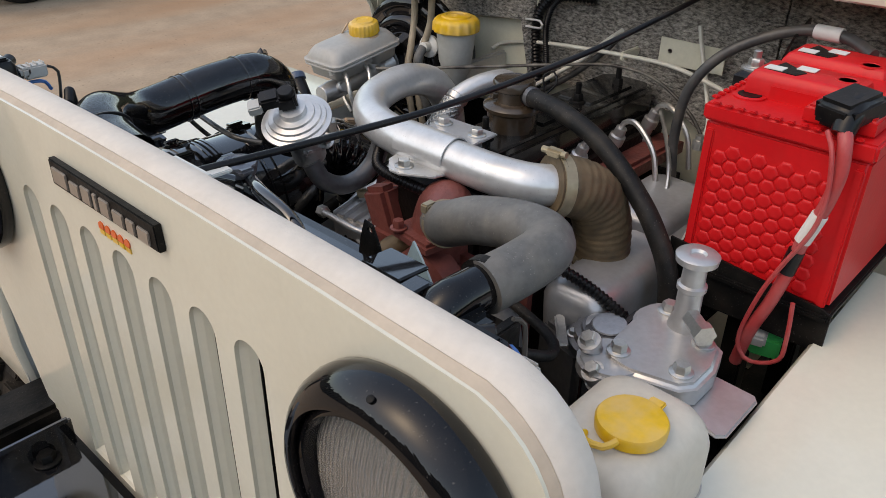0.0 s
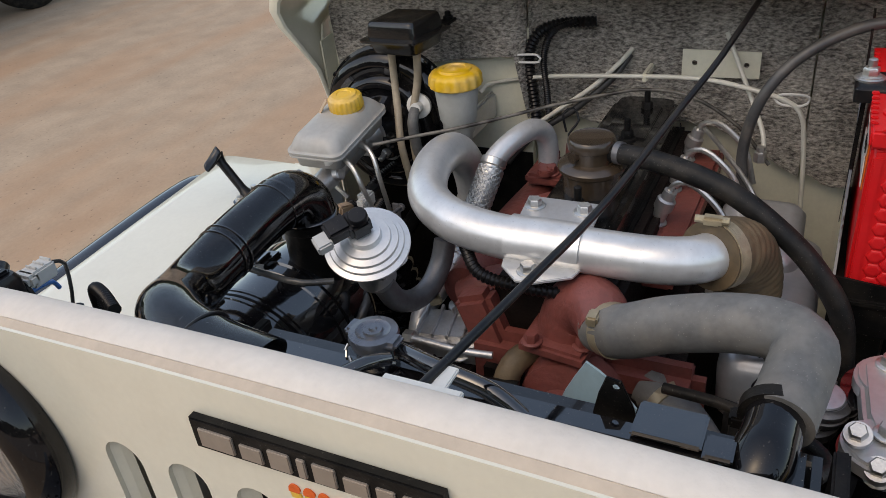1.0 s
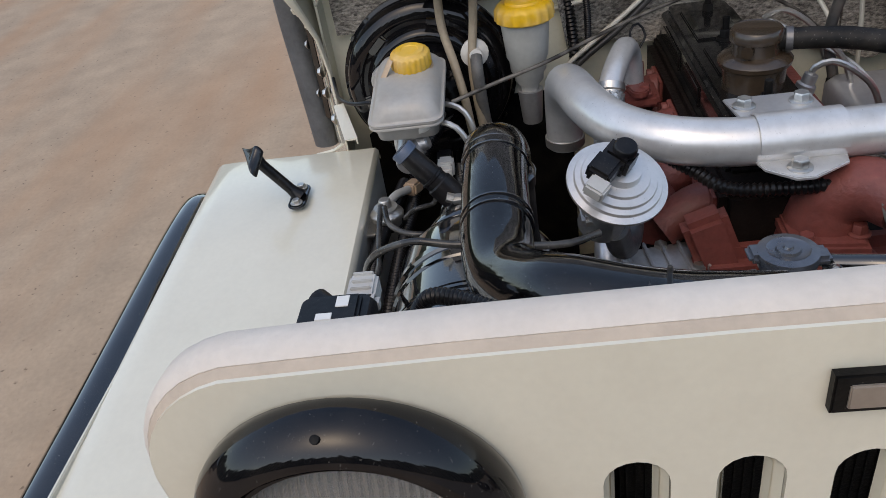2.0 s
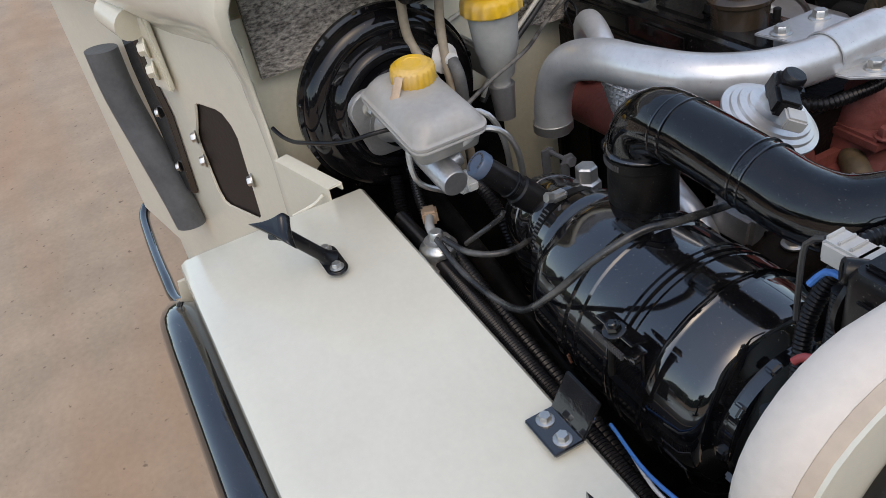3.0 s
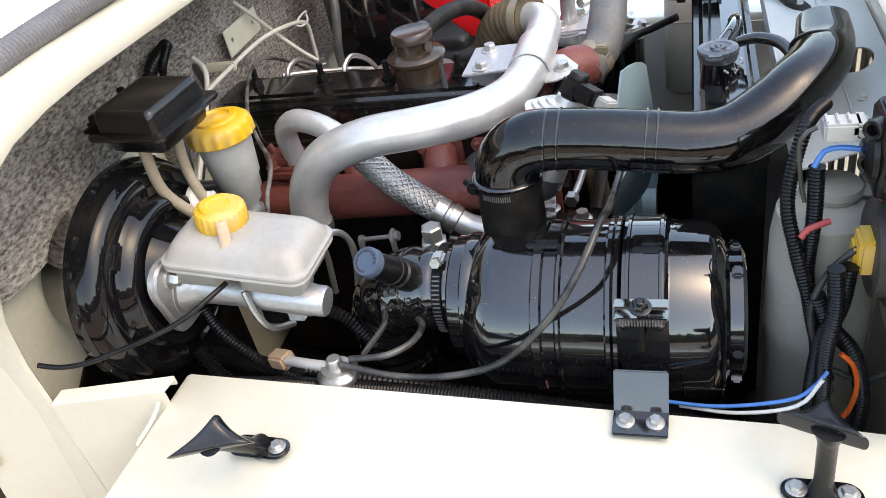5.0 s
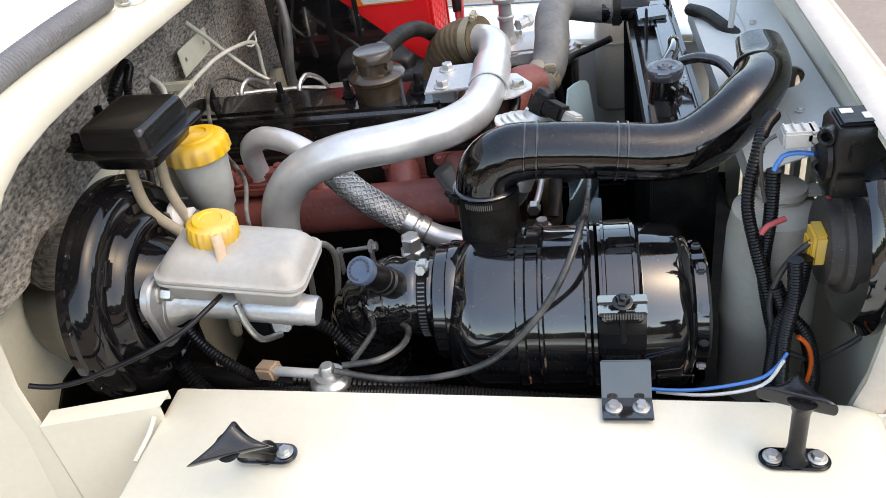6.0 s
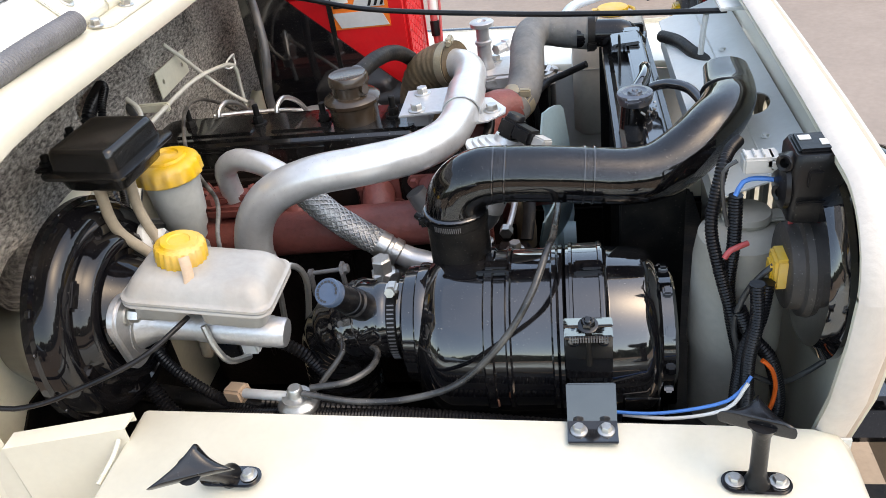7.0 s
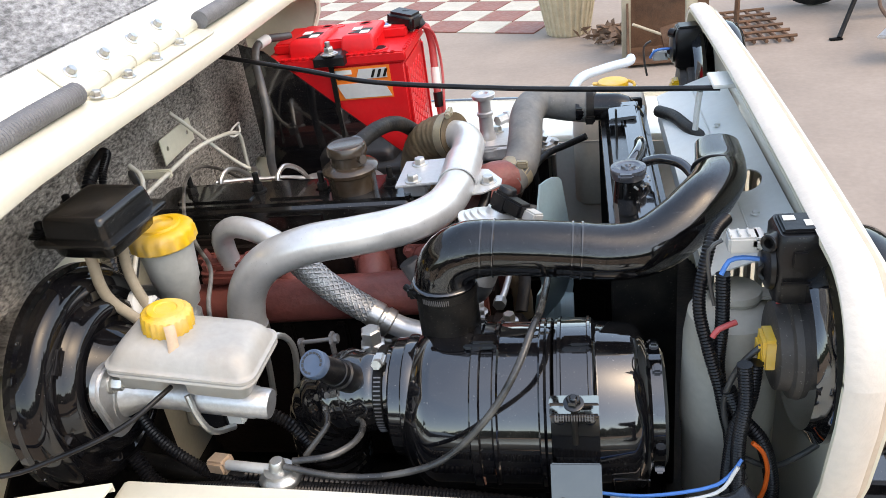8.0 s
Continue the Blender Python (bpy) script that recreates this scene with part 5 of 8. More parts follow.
    part("hold_down_bridge", loft(B(), [(z1 + 0.006, -0.697, -0.640, y0 - 0.022, y0 + 0.022, 0.004), (z1 + 0.020, -0.697, -0.640, y0 - 0.022, y0 + 0.022, 0.004), (z1 + 0.024, -0.692, -0.645, y0 - 0.018, y0 + 0.030, 0.004)], 3), PLASTIC, t, "black hold-down bracket")
    part("hold_down_washer", lathe(B(), (-0.668, y0 - 0.008, z1 + 0.024), (0, 0, 1), [(0, 0.016), (0.002, 0.016), (0.003, 0.014)], 28), ZINC, t)
    bolts(t, [(-0.668, y0 - 0.008, z1 + 0.026)], (0, 0, 1), 0.009, 0.010, ZINC, stud=0.010)
    part("vent_plug", lathe(B(), (-0.586, 0.333, z1 + 0.016), (0, 0, 1), [(0, 0.0185), (0.004, 0.0180), (0.005, 0.0145), (0.0045, 0.014)], 28), REDBAT, t)
    part("vent_eye", lathe(B(), (-0.586, 0.333, z1 + 0.0195), (0, 0, 1), [(0, 0.0135), (0.0016, 0.0130), (0.0018, 0.0115), (0.0012, 0.0105)], 24), MATT, t, "dark state of charge eye")
    # terminal cover: block with a cable sleeve
    bm = box(B(), (-0.556, 0.446, zl + 0.024), (0.058, 0.046, 0.030), 0.007, rot(0, 10, -20), 3)
    tube(bm, [(-0.560, 0.452, zl + 0.026), (-0.540, 0.452, zl + 0.022), (-0.528, 0.452, zl + 0.006)], [(0, 0.015), (1, 0.0115)], 16)
    part("terminal_cover", bm, PLASTIC, t, "black terminal cover")
    return t


battery()


def battery_tray():
    t = thing("battery_tray", "black steel battery tray with triangular side plate", "tray", (-0.66, 0.39, 0.72))
    part("base", box(B(), (-0.665, 0.395, 0.879), (0.28, 0.19, 0.008), 0.002), MATT, t)
    bm = slab(B(), [(-0.83, 0.70), (-0.542, 0.70), (-0.542, 0.878), (-0.574, 0.903), (-0.787, 1.101), (-0.83, 1.117)], [], 0.003, lambda u, v, w: (u, 0.300 - w, v))
    part("side_plate", bm, GLOSS, t, "glossy black triangular plate")
    bm = slab(B(), [(0.297, 0.835), (0.492, 0.835), (0.492, 0.884), (0.48, 0.889), (0.297, 0.908)], [], 0.003, lambda u, v, w: (-0.533 + w, u, v))
    part("front_lip", bm, MATT, t)
    part("leg", box(B(), (-0.60, 0.38, 0.68), (0.03, 0.03, 0.40), 0.003), MATT, t)
    part("leg", box(B(), (-0.76, 0.40, 0.68), (0.03, 0.03, 0.40), 0.003), MATT, t)
    return t


battery_tray()


def washer_bottle():
    t = thing("washer_bottle", "dusty white plastic washer bottle with yellow cap", "bottle", (-0.17, 0.44, 0.72))
    x0, x1, y0, y1 = -0.254, -0.116, 0.388, 0.497
    rows = [(0.715, 0.010, 0.02), (0.725, 0.0, 0.026), (0.905, 0.0, 0.028), (0.918, 0.003, 0.028), (0.928, 0.009, 0.027), (0.934, 0.018, 0.024), (0.9365, 0.030, 0.018)]
    part("bottle", loft(B(), [(z, x0 + d, x1 - d, y0 + d, y1 - d, rad) for z, d, rad in rows], 6), MILKY, t, smooth=60)
    part("seam", loft(B(), [(0.853, x0 - 0.0015, x1 + 0.0015, y0 - 0.0015, y1 + 0.0015, 0.028), (0.856, x0 - 0.0015, x1 + 0.0015, y0 - 0.0015, y1 + 0.0015, 0.028)], 6), NATURAL, t)
    bm = lathe(B(), (-0.176, 0.452, 0.934), (0, 0, 1), [(0, 0.024), (0.004, 0.025), (0.004, 0.0285), (0.012, 0.029), (0.0145, 0.0275), (0.0155, 0.024), (0.0150, 0.0)], 36)
    part("cap", bm, YELLOW, t, "yellow plastic flip cap")
    part("cap_tab", box(B(), (-0.207, 0.455, 0.944), (0.014, 0.014, 0.004), 0.0015), YELLOW, t)
    part("cap_hinge", tube(B(), [(-0.148, 0.456, 0.946), (-0.138, 0.450, 0.943), (-0.138, 0.434, 0.940), (-0.148, 0.428, 0.937)], 0.003, 8), YELLOW, t)
    return t


washer_bottle()


def fuel_filter():
    t = thing("fuel_filter", "silver cast twin fuel filter head with hand primer pump", "fuel filter", (-0.36, 0.38, 0.70))
    o = [(-0.440, 0.345), (-0.428, 0.330), (-0.350, 0.336), (-0.308, 0.350), (-0.305, 0.378), (-0.318, 0.428), (-0.334, 0.440), (-0.372, 0.440), (-0.408, 0.430), (-0.432, 0.392)]
    bm = slab(B(), o, [], 0.03, lambda u, v, w: (u, v, 0.878 - w), bevel=0.006, seg=3)
    slab(bm, arc(-0.415, 0.366, 0.040, 0, 350, 24), [], 0.02, lambda u, v, w: (u, v, 0.875 - w), bevel=0.004)
    slab(bm, arc(-0.318, 0.353, 0.035, 0, 350, 24), [], 0.02, lambda u, v, w: (u, v, 0.875 - w), bevel=0.004)
    part("head", bm, ALUP, t, "silver cast filter head")
    for x in (-0.420, -0.330):
        part("canister", lathe(B(), (x, 0.362, 0.85), (0, 0, -1), [(0, 0.045), (0.006, 0.044), (0.12, 0.043), (0.135, 0.03)], 32), GLOSS, t, "black filter canister")
    bolts(t, [(-0.428, 0.356, 0.878), (-0.340, 0.418, 0.878), (-0.327, 0.355, 0.878), (-0.398, 0.412, 0.878)], (0, 0, 1), 0.0085, 0.010)
    bm = lathe(B(), (-0.415, 0.381, 0.878), (0, 0, 1), [(0, 0.018), (0.012, 0.015), (0.014, 0.0135), (0.045, 0.013), (0.047, 0.0155), (0.052, 0.0155), (0.054, 0.0125), (0.078, 0.012), (0.080, 0.0215), (0.087, 0.0225), (0.089, 0.020), (0.089, 0.009), (0.086, 0.007)], 32)
    part("hand_primer", bm, ALUP, t, "silver hand primer plunger")
    bm = B()
    lathe(bm, (-0.395, 0.395, 0.905), (0.4, 0.5, 0), [(0, 0.010), (0.022, 0.010), (0.024, 0.012), (0.034, 0.012)], 6)
    part("banjo_bolt", bm, ZINC, t)
    cap = part("sensor_cap", lathe(B(), (-0.400, 0.304, 0.820), (0.1, 0, 1), [(0, 0.020), (0.010, 0.026), (0.014, 0.0265), (0.015, 0.0245), (0.019, 0.0245), (0.020, 0.0265), (0.024, 0.0265), (0.026, 0.023), (0.029, 0.021), (0.030, 0.012), (0.031, 0.0)], 32), DARKCAST, t, "dark round pressed cap")
    part("cap_face", lathe(B(), (-0.3967, 0.304, 0.850), (0.1, 0, 1), [(0, 0.020), (0.0015, 0.019), (0.002, 0.012), (0.0015, 0.0)], 28), ALU, cap)
    for x, y, z, h in ((-0.322, 0.333, 0.862, 0.030), (-0.300, 0.352, 0.850, 0.024)):
        part("union", lathe(B(), (x, y, z), (0.5, -0.1, 1), [(0, 0.012), (0.006, 0.0125), (0.007, 0.0105), (h - 0.006, 0.0105), (h - 0.005, 0.0125), (h, 0.012)], 20), ALU, t)
        part("union_bolt", lathe(B(), Vector((x, y, z)) + Vector((0.5, -0.1, 1)).normalized() * h, (0.5, -0.1, 1), [(0, 0.0085), (0.007, 0.0085), (0.009, 0.007)], 6), ZINC, t)
    bm = slab(B(), [(-0.325, 0.405), (-0.395, 0.405), (-0.392, 0.476), (-0.384, 0.482), (-0.318, 0.482), (-0.310, 0.474)], [], 0.005, lambda u, v, w: (u, v, 0.852 - w), bevel=0.002)
    part("mounting_plate", bm, ALUP, t, "silver mounting plate")
    return t


fuel_filter()


BOXPL = mat("shiny_black_plastic", (0.006, 0.006, 0.006), 0.20, vary=0.3, bump=0.015, dust=0.015, specks=0.12, spec=0.55)


def relay_box():
    t = thing("relay_box", "black moulded plastic relay box on the bulkhead", "plastic box", (-0.80, -0.30, 1.03))
    m = Matrix.Translation((-0.754, -0.330, 1.0865)) @ rot(2, 0, -8)
    bm = loft(B(), [(0.0, -0.0415, 0.0415, -0.0445, 0.0445, 0.008), (0.016, -0.0400, 0.0400, -0.0430, 0.0430, 0.008), (0.0215, -0.0388, 0.0388, -0.0418, 0.0418, 0.008), (0.0243, -0.0365, 0.0365, -0.0395, 0.0395, 0.007), (0.0250, -0.033, 0.033, -0.036, 0.036, 0.006), (0.0238, -0.030, 0.030, -0.033, 0.033, 0.005)], 5)
    bmesh.ops.transform(bm, matrix=m, verts=bm.verts)
    part("cover", bm, BOXPL, t)
    bm = loft(B(), [(-0.0045, -0.0525, 0.0525, -0.0530, 0.0530, 0.012), (-0.0035, -0.0530, 0.0530, -0.0535, 0.0535, 0.012), (-0.0005, -0.0530, 0.0530, -0.0535, 0.0535, 0.012), (0.0012, -0.0455, 0.0455, -0.0480, 0.0480, 0.010)], 5)
    bmesh.ops.transform(bm, matrix=m, verts=bm.verts)
    part("rim", bm, BOXPL, t)
    bm = loft(B(), [(-0.025, -0.034, 0.034, -0.037, 0.037, 0.008), (-0.022, -0.037, 0.037, -0.040, 0.040, 0.009), (-0.004, -0.041, 0.041, -0.044, 0.044, 0.009)], 4)
    bmesh.ops.transform(bm, matrix=m, verts=bm.verts)
    part("base", bm, BOXPL, t)
    for q in ((-0.812, -0.352, 1.088), (-0.818, -0.288, 1.090)):
        bm = lathe(B(), q, (0, 0, 1), [(0, 0.008), (0.004, 0.008), (0.004, 0.005), (0.011, 0.0045), (0.012, 0.003)], 12)
        box(bm, (q[0] + 0.008, q[1], q[2] - 0.003), (0.040, 0.022, 0.005), 0.002)
        part("mounting_stud", bm, MATT, t)
    return t


relay_box()


# ---------- insulation, bulkhead fittings ----------
def insulation():
    t = thing("bulkhead_insulation", "dark grey embossed felt insulation mats on the bulkhead", "insulation mat", (-0.9, 0, 0.9))
    for ya, yb, nx in ((-0.535, -0.183, 22), (-0.180, 0.238, 26), (0.241, 0.525, 18)):
        bm = B()
        nz = 14
        grid = {}
        for side in (0, 1):
            for i in range(nx + 1):
                y = ya + (yb - ya) * i / nx
                x = -0.868 if y < -0.19 else (-0.915 if y > -0.165 else -0.868 - 0.047 * (y + 0.19) / 0.025)
                top = 1.158 - max(0, (abs(y) - 0.46)) ** 2 * 12.0
                low = 1.0 - 0.02 * math.sin(y * 9) if y < -0.19 else 0.905 + 0.008 * math.sin(y * 30)
                if y > 0.10:
                    low = 0.912 - 0.55 * (y - 0.10) if y < 0.24 else 0.835 + 0.01 * math.sin(y * 60)
                for k in range(nz + 1):
                    z = low + (top - low) * k / nz
                    p = Vector((x, y, z))
                    b = 0.008 * noise.noise(p * 9) + 0.004 * noise.noise(p * 23)
                    grid[side, i, k] = bm.verts.new((x + (b + 0.006 if side else -0.006), y, z))
        for i in range(nx):
            for k in range(nz):
                for side in (0, 1):
                    bm.faces.new([grid[side, a, c] for a, c in ((i, k), (i + 1, k), (i + 1, k + 1), (i, k + 1))])
        rim = [(i, 0) for i in range(nx)] + [(nx, k) for k in range(nz)] + [(i, nz) for i in range(nx, 0, -1)] + [(0, k) for k in range(nz, 0, -1)]
        bridge(bm, [grid[0, a, c] for a, c in rim], [grid[1, a, c] for a, c in rim])
        part("felt_mat", bm, FELT, t, smooth=80)
    return t


insulation()


def bonnet():
    t = thing("bonnet", "cream painted steel bonnet propped open, grey felt inside", "car bonnet", (-0.80, 0, 1.19))
    # the raised lid leans back from its hinge line; v runs up the lid
    d = Vector((-0.70, 0, 0.714)).normalized()
    nrm = Vector((0.714, 0, 0.70)).normalized()
    o = Vector((-0.800, 0, 1.197))
    pl = lambda off: (lambda u, v, w: tuple(o + d * v + Vector((0, u, 0)) + nrm * (off - w)))
    part("skin", slab(B(), [(-0.58, -0.02), (0.58, -0.02), (0.52, 0.95), (-0.52, 0.95)], [], 0.006, pl(-0.018), bevel=0.002), CREAM, t)
    part("hinge_rail", slab(B(), [(-0.57, 0.002), (0.57, 0.002), (0.57, 0.062), (-0.57, 0.062)], [], 0.018, pl(0.0), bevel=0.004), CREAM, t)
    part("felt_lining", slab(B(), [(-0.53, 0.064), (0.53, 0.064), (0.48, 0.90), (-0.48, 0.90)], [], 0.008, pl(-0.006), bevel=0.002), FELTH, t, "grey felt lining")
    # piano hinge leaf with its bolts
    y0, y1 = -0.235, 0.085
    part("hinge_leaf", slab(B(), [(y0, 0.004), (y1, 0.004), (y1, 0.050), (y0, 0.050)], [], 0.003, pl(0.0035), bevel=0.001), CREAM, t)
    for k in range(5):
        a = y0 + (y1 - y0) * k / 5
        part("hinge_knuckle", lathe(B(), o + Vector((0.004, a, 0.005)), (0, 1, 0), [(0, 0.0085), (0.001, 0.0092), ((y1 - y0) / 5 - 0.005, 0.0092), ((y1 - y0) / 5 - 0.004, 0.0085)], 16), CREAM, t)
    for y in (-0.205, -0.13, -0.057, 0.016):
        part("hinge_bolt", hexbolt(B(), pl(0.0035)(y, 0.027, 0), nrm, 0.0060, 0.008), ZINC, t)
    return t


def cowl_leaf():
    t = thing("cowl_hinge_leaf", "cream painted hinge leaf bolted to the cowl top", "hinge", (-0.77, -0.08, 1.19))
    o = [(-0.797, -0.243), (-0.797, 0.085), (-0.768, 0.085), (-0.763, 0.078), (-0.763, -0.215), (-0.767, -0.222)]
    part("plate", slab(B(), o, [], 0.003, lambda u, v, w: (u, v, 1.1965 - w - 0.16 * (u + 0.797)), bevel=0.001), CREAM, t)
    for y in (-0.255 + 0.03, -0.149, -0.074, -0.001):
        part("leaf_bolt", hexbolt(B(), (-0.779, y, 1.1938), (0.16, 0, 1), 0.0060, 0.007), ZINC, t)
    bm = tube(B(), [(-0.800, -0.56, 1.186), (-0.794, -0.46, 1.200), (-0.789, -0.35, 1.206), (-0.787, -0.246, 1.206)], 0.0125, 16, wave=(0.0048, 0.0006))
    tagged(part("rubber_seal", bm, SEAL), "grey ribbed rubber seal strip along the cowl", "rubber seal")
    bm = tube(B(), [(-0.787, 0.090, 1.206), (-0.790, 0.25, 1.205), (-0.797, 0.42, 1.200), (-0.805, 0.54, 1.186)], 0.0125, 16, wave=(0.0048, 0.0006))
    tagged(part("rubber_seal", bm, SEAL), "grey ribbed rubber seal strip along the cowl", "rubber seal")


SEAL = mat("grey_woven_rubber", (0.155, 0.155, 0.16), 0.5, vary=0.2, fine=300, bump=0.12)
cowl_leaf()


bonnet()


def prop_rod():
    t = thing("bonnet_prop_rod", "thin black bonnet prop rod", "rod", (-0.4, 0.1, 1.05))
    bm = tube(B(), [(-0.815, 0.166, 1.133), (-0.66, 0.142, 1.103), (-0.545, 0.119, 1.082), (-0.35, 0.092, 1.066), (-0.20, 0.064, 1.0615), (-0.05, 0.036, 1.0605)], 0.0039, 10)
    part("rod", bm, PLASTIC, t)
    bm = B()
    box(bm, (-0.07, 0.05, 1.058), (0.05, 0.012, 0.004), 0.001)
    tube(bm, [(-0.075, 0.045, 1.055), (-0.078, 0.045, 1.03), (-0.08, 0.044, 1.0)], 0.004, 8)
    box(bm, (-0.035, 0.045, 1.0685), (0.055, 0.06, 0.005), 0.001)
    part("rest_bracket", bm, PALE, t)
    return t


prop_rod()


def latch(x, y, z, tips, top):
    """Whale-tail shaped rubber catch: three tips round a domed middle on a round stem."""
    t = thing("bonnet_catch", "black rubber whale-tail bonnet catch bolted to the wing", "catch", (x, y, z), group="bonnet catches")
    bm = slab(B(), arc(x + 0.018, y, 0.0125, -90, 90, 10) + arc(x - 0.018, y, 0.0125, 90, 270, 10), [], 0.004, lambda u, v, w: (u, v, z + w - 0.046 * (u - x)), bevel=0.0015)
    part("base_plate", bm, GLOSS, t)
    bolts(t, [(x - 0.019, y, z + 0.0055), (x + 0.019, y, z + 0.0038)], (0, 0, 1), 0.0058, 0.005)
    h = Vector(top)
    foot = Vector((x, y, z + 0.003))
    ax = (h - foot).normalized()
    L = (h - foot).length
    part("stem", lathe(B(), foot, ax, [(0, 0.012), (0.004, 0.0105), (0.010, 0.0082), (0.016, 0.0074), (L * 0.8, 0.0074), (L * 0.92, 0.010), (L, 0.013)], 20), PLASTIC, t)
    tips = [Vector(q) for q in tips]
    mid = h + ax * 0.004
    rim = []
    for k in range(3):
        a, b = tips[k], tips[(k + 1) % 3]
        for i in range(8):
            f = i / 8
            p = a.lerp(b, f)
            pull = (0.12 if k == 0 else 0.36) * (4 * f * (1 - f)) ** 0.9
            rim.append((mid + (p - mid) * 0.93).lerp(mid - ax * 0.006, pull * 0.5))
    bm = B()
    layers = []
    for sc, up in ((0.90, -0.0085), (0.97, -0.0070), (1.0, -0.004), (1.0, -0.0005), (0.97, 0.0025), (0.90, 0.0045), (0.80, 0.006), (0.6, 0.0072), (0.3, 0.0080)):
        layers.append([bm.verts.new(mid - ax * 0.004 + (p - mid + ax * 0.004) * sc + ax * (up - 0.002)) for p in rim])
    for a, b in zip(layers, layers[1:]):
        bridge(bm, a, b)
    bm.faces.new(layers[-1])
    low = [bm.verts.new(mid - ax * 0.010 + (p - mid + ax * 0.010) * 0.6 - ax * 0.0085) for p in rim]
    bridge(bm, low, layers[0])
    bm.faces.new(list(reversed(low)))
    part("head", bm, CATCH, t, smooth=120)
    return t


latch(-0.594, -0.572, 0.853, [(-0.628, -0.644, 0.921), (-0.556, -0.615, 0.916), (-0.590, -0.606, 0.940)], (-0.596, -0.620, 0.920))
latch(-0.111, -0.553, 0.826, [(-0.149, -0.539, 0.903), (-0.0855, -0.5645, 0.905), (-0.110, -0.519, 0.905)], (-0.111, -0.550, 0.900))


# ---------- behind the grille ----------
def closing_panel():
    hole = [(-0.045 + 0.017 * math.cos(a), -0.135 + 0.028 * math.sin(a)) for a in [2 * math.pi * k / 20 for k in range(20)]]
    bm = slab(B(), [(-0.113, -0.31), (-0.0165, -0.31), (-0.0165, 0.26), (-0.113, 0.26)], [hole], 0.002, lambda u, v, w: (u, v, 0.978 + (u + 0.113) * 0.36 - w))
    t = thing("closing_panel", "pale painted sheet between grille and radiator with a hole", "sheet panel", (-0.07, -0.03, 0.95))
    part("sheet", bm, PALE, t)
    part("rear_flange", box(B(), (-0.114, -0.05, 0.966), (0.002, 0.52, 0.024)), PALE, t)
    part("crease", tube(B(), [(-0.062, -0.30, 0.9972), (-0.062, 0.25, 0.9972)], 0.0012, 6), PALE, t)
    bolts(t, [(-0.050, -0.22, 1.0012), (-0.050, 0.05, 1.0012)], (0, 0, 1), 0.004, 0.003, PALE, "screw")
    tagged(part("lower_crossmember", box(B(), (-0.09, 0, 0.575), (0.12, 0.86, 0.05), 0.006), MATT), "black steel crossmember under the radiator", "crossmember")


closing_panel()


def name_plate():
    t = thing("name_plate", "dark grey name plate with raised silver bars", "name plate", (0.002, -0.012, 1.038))
    part("plate", slab(B(), [(-0.109, 1.0235), (0.0925, 1.0255), (0.0905, 1.0515), (-0.109, 1.0515)], [], 0.008, lambda u, v, w: (0.0078 - w, u, v), bevel=0.0012), MATT, t)
    x = -0.101
    for w in (0.030, 0.019, 0.018, 0.007, 0.018, 0.019, 0.014, 0.019):
        tall = 0.017 if w in (0.018, 0.007, 0.030) else 0.0135
        part("bar", box(B(), (0.0086, x + w / 2, 1.0285 + tall / 2), (0.0028, w, tall), 0.0008), LETTER, t)
        x += w + 0.0055
    e = thing("emblem", "small red and yellow striped emblem", "emblem", (0.001, 0, 1.008))
    for k in range(5):
        y = -0.039 + k * 0.0125
        part("red_stripe", slab(B(), [(y, 0.9985), (y + 0.009, 0.9985)] + arc(y + 0.0055, 1.0015, 0.0050, 0, 180, 8), [], 0.0012, lambda u, v, w: (0.0014 - w, u, v)), ORANGE, e)
        part("yellow_stripe", slab(B(), [(y + 0.002, 0.993), (y + 0.011, 0.993), (y + 0.010, 0.9978), (y + 0.001, 0.9978)], [], 0.0012, lambda u, v, w: (0.0014 - w, u, v)), YELLOW, e)


LETTER = mat("dull_silver_bars", (0.40, 0.35, 0.30), 0.35, metal=0.6, vary=0.1, bump=0)
name_plate()


PLUGW = mat("grey_white_plug", (0.45, 0.45, 0.43), 0.45, vary=0.1, bump=0.01, dust=0.2)


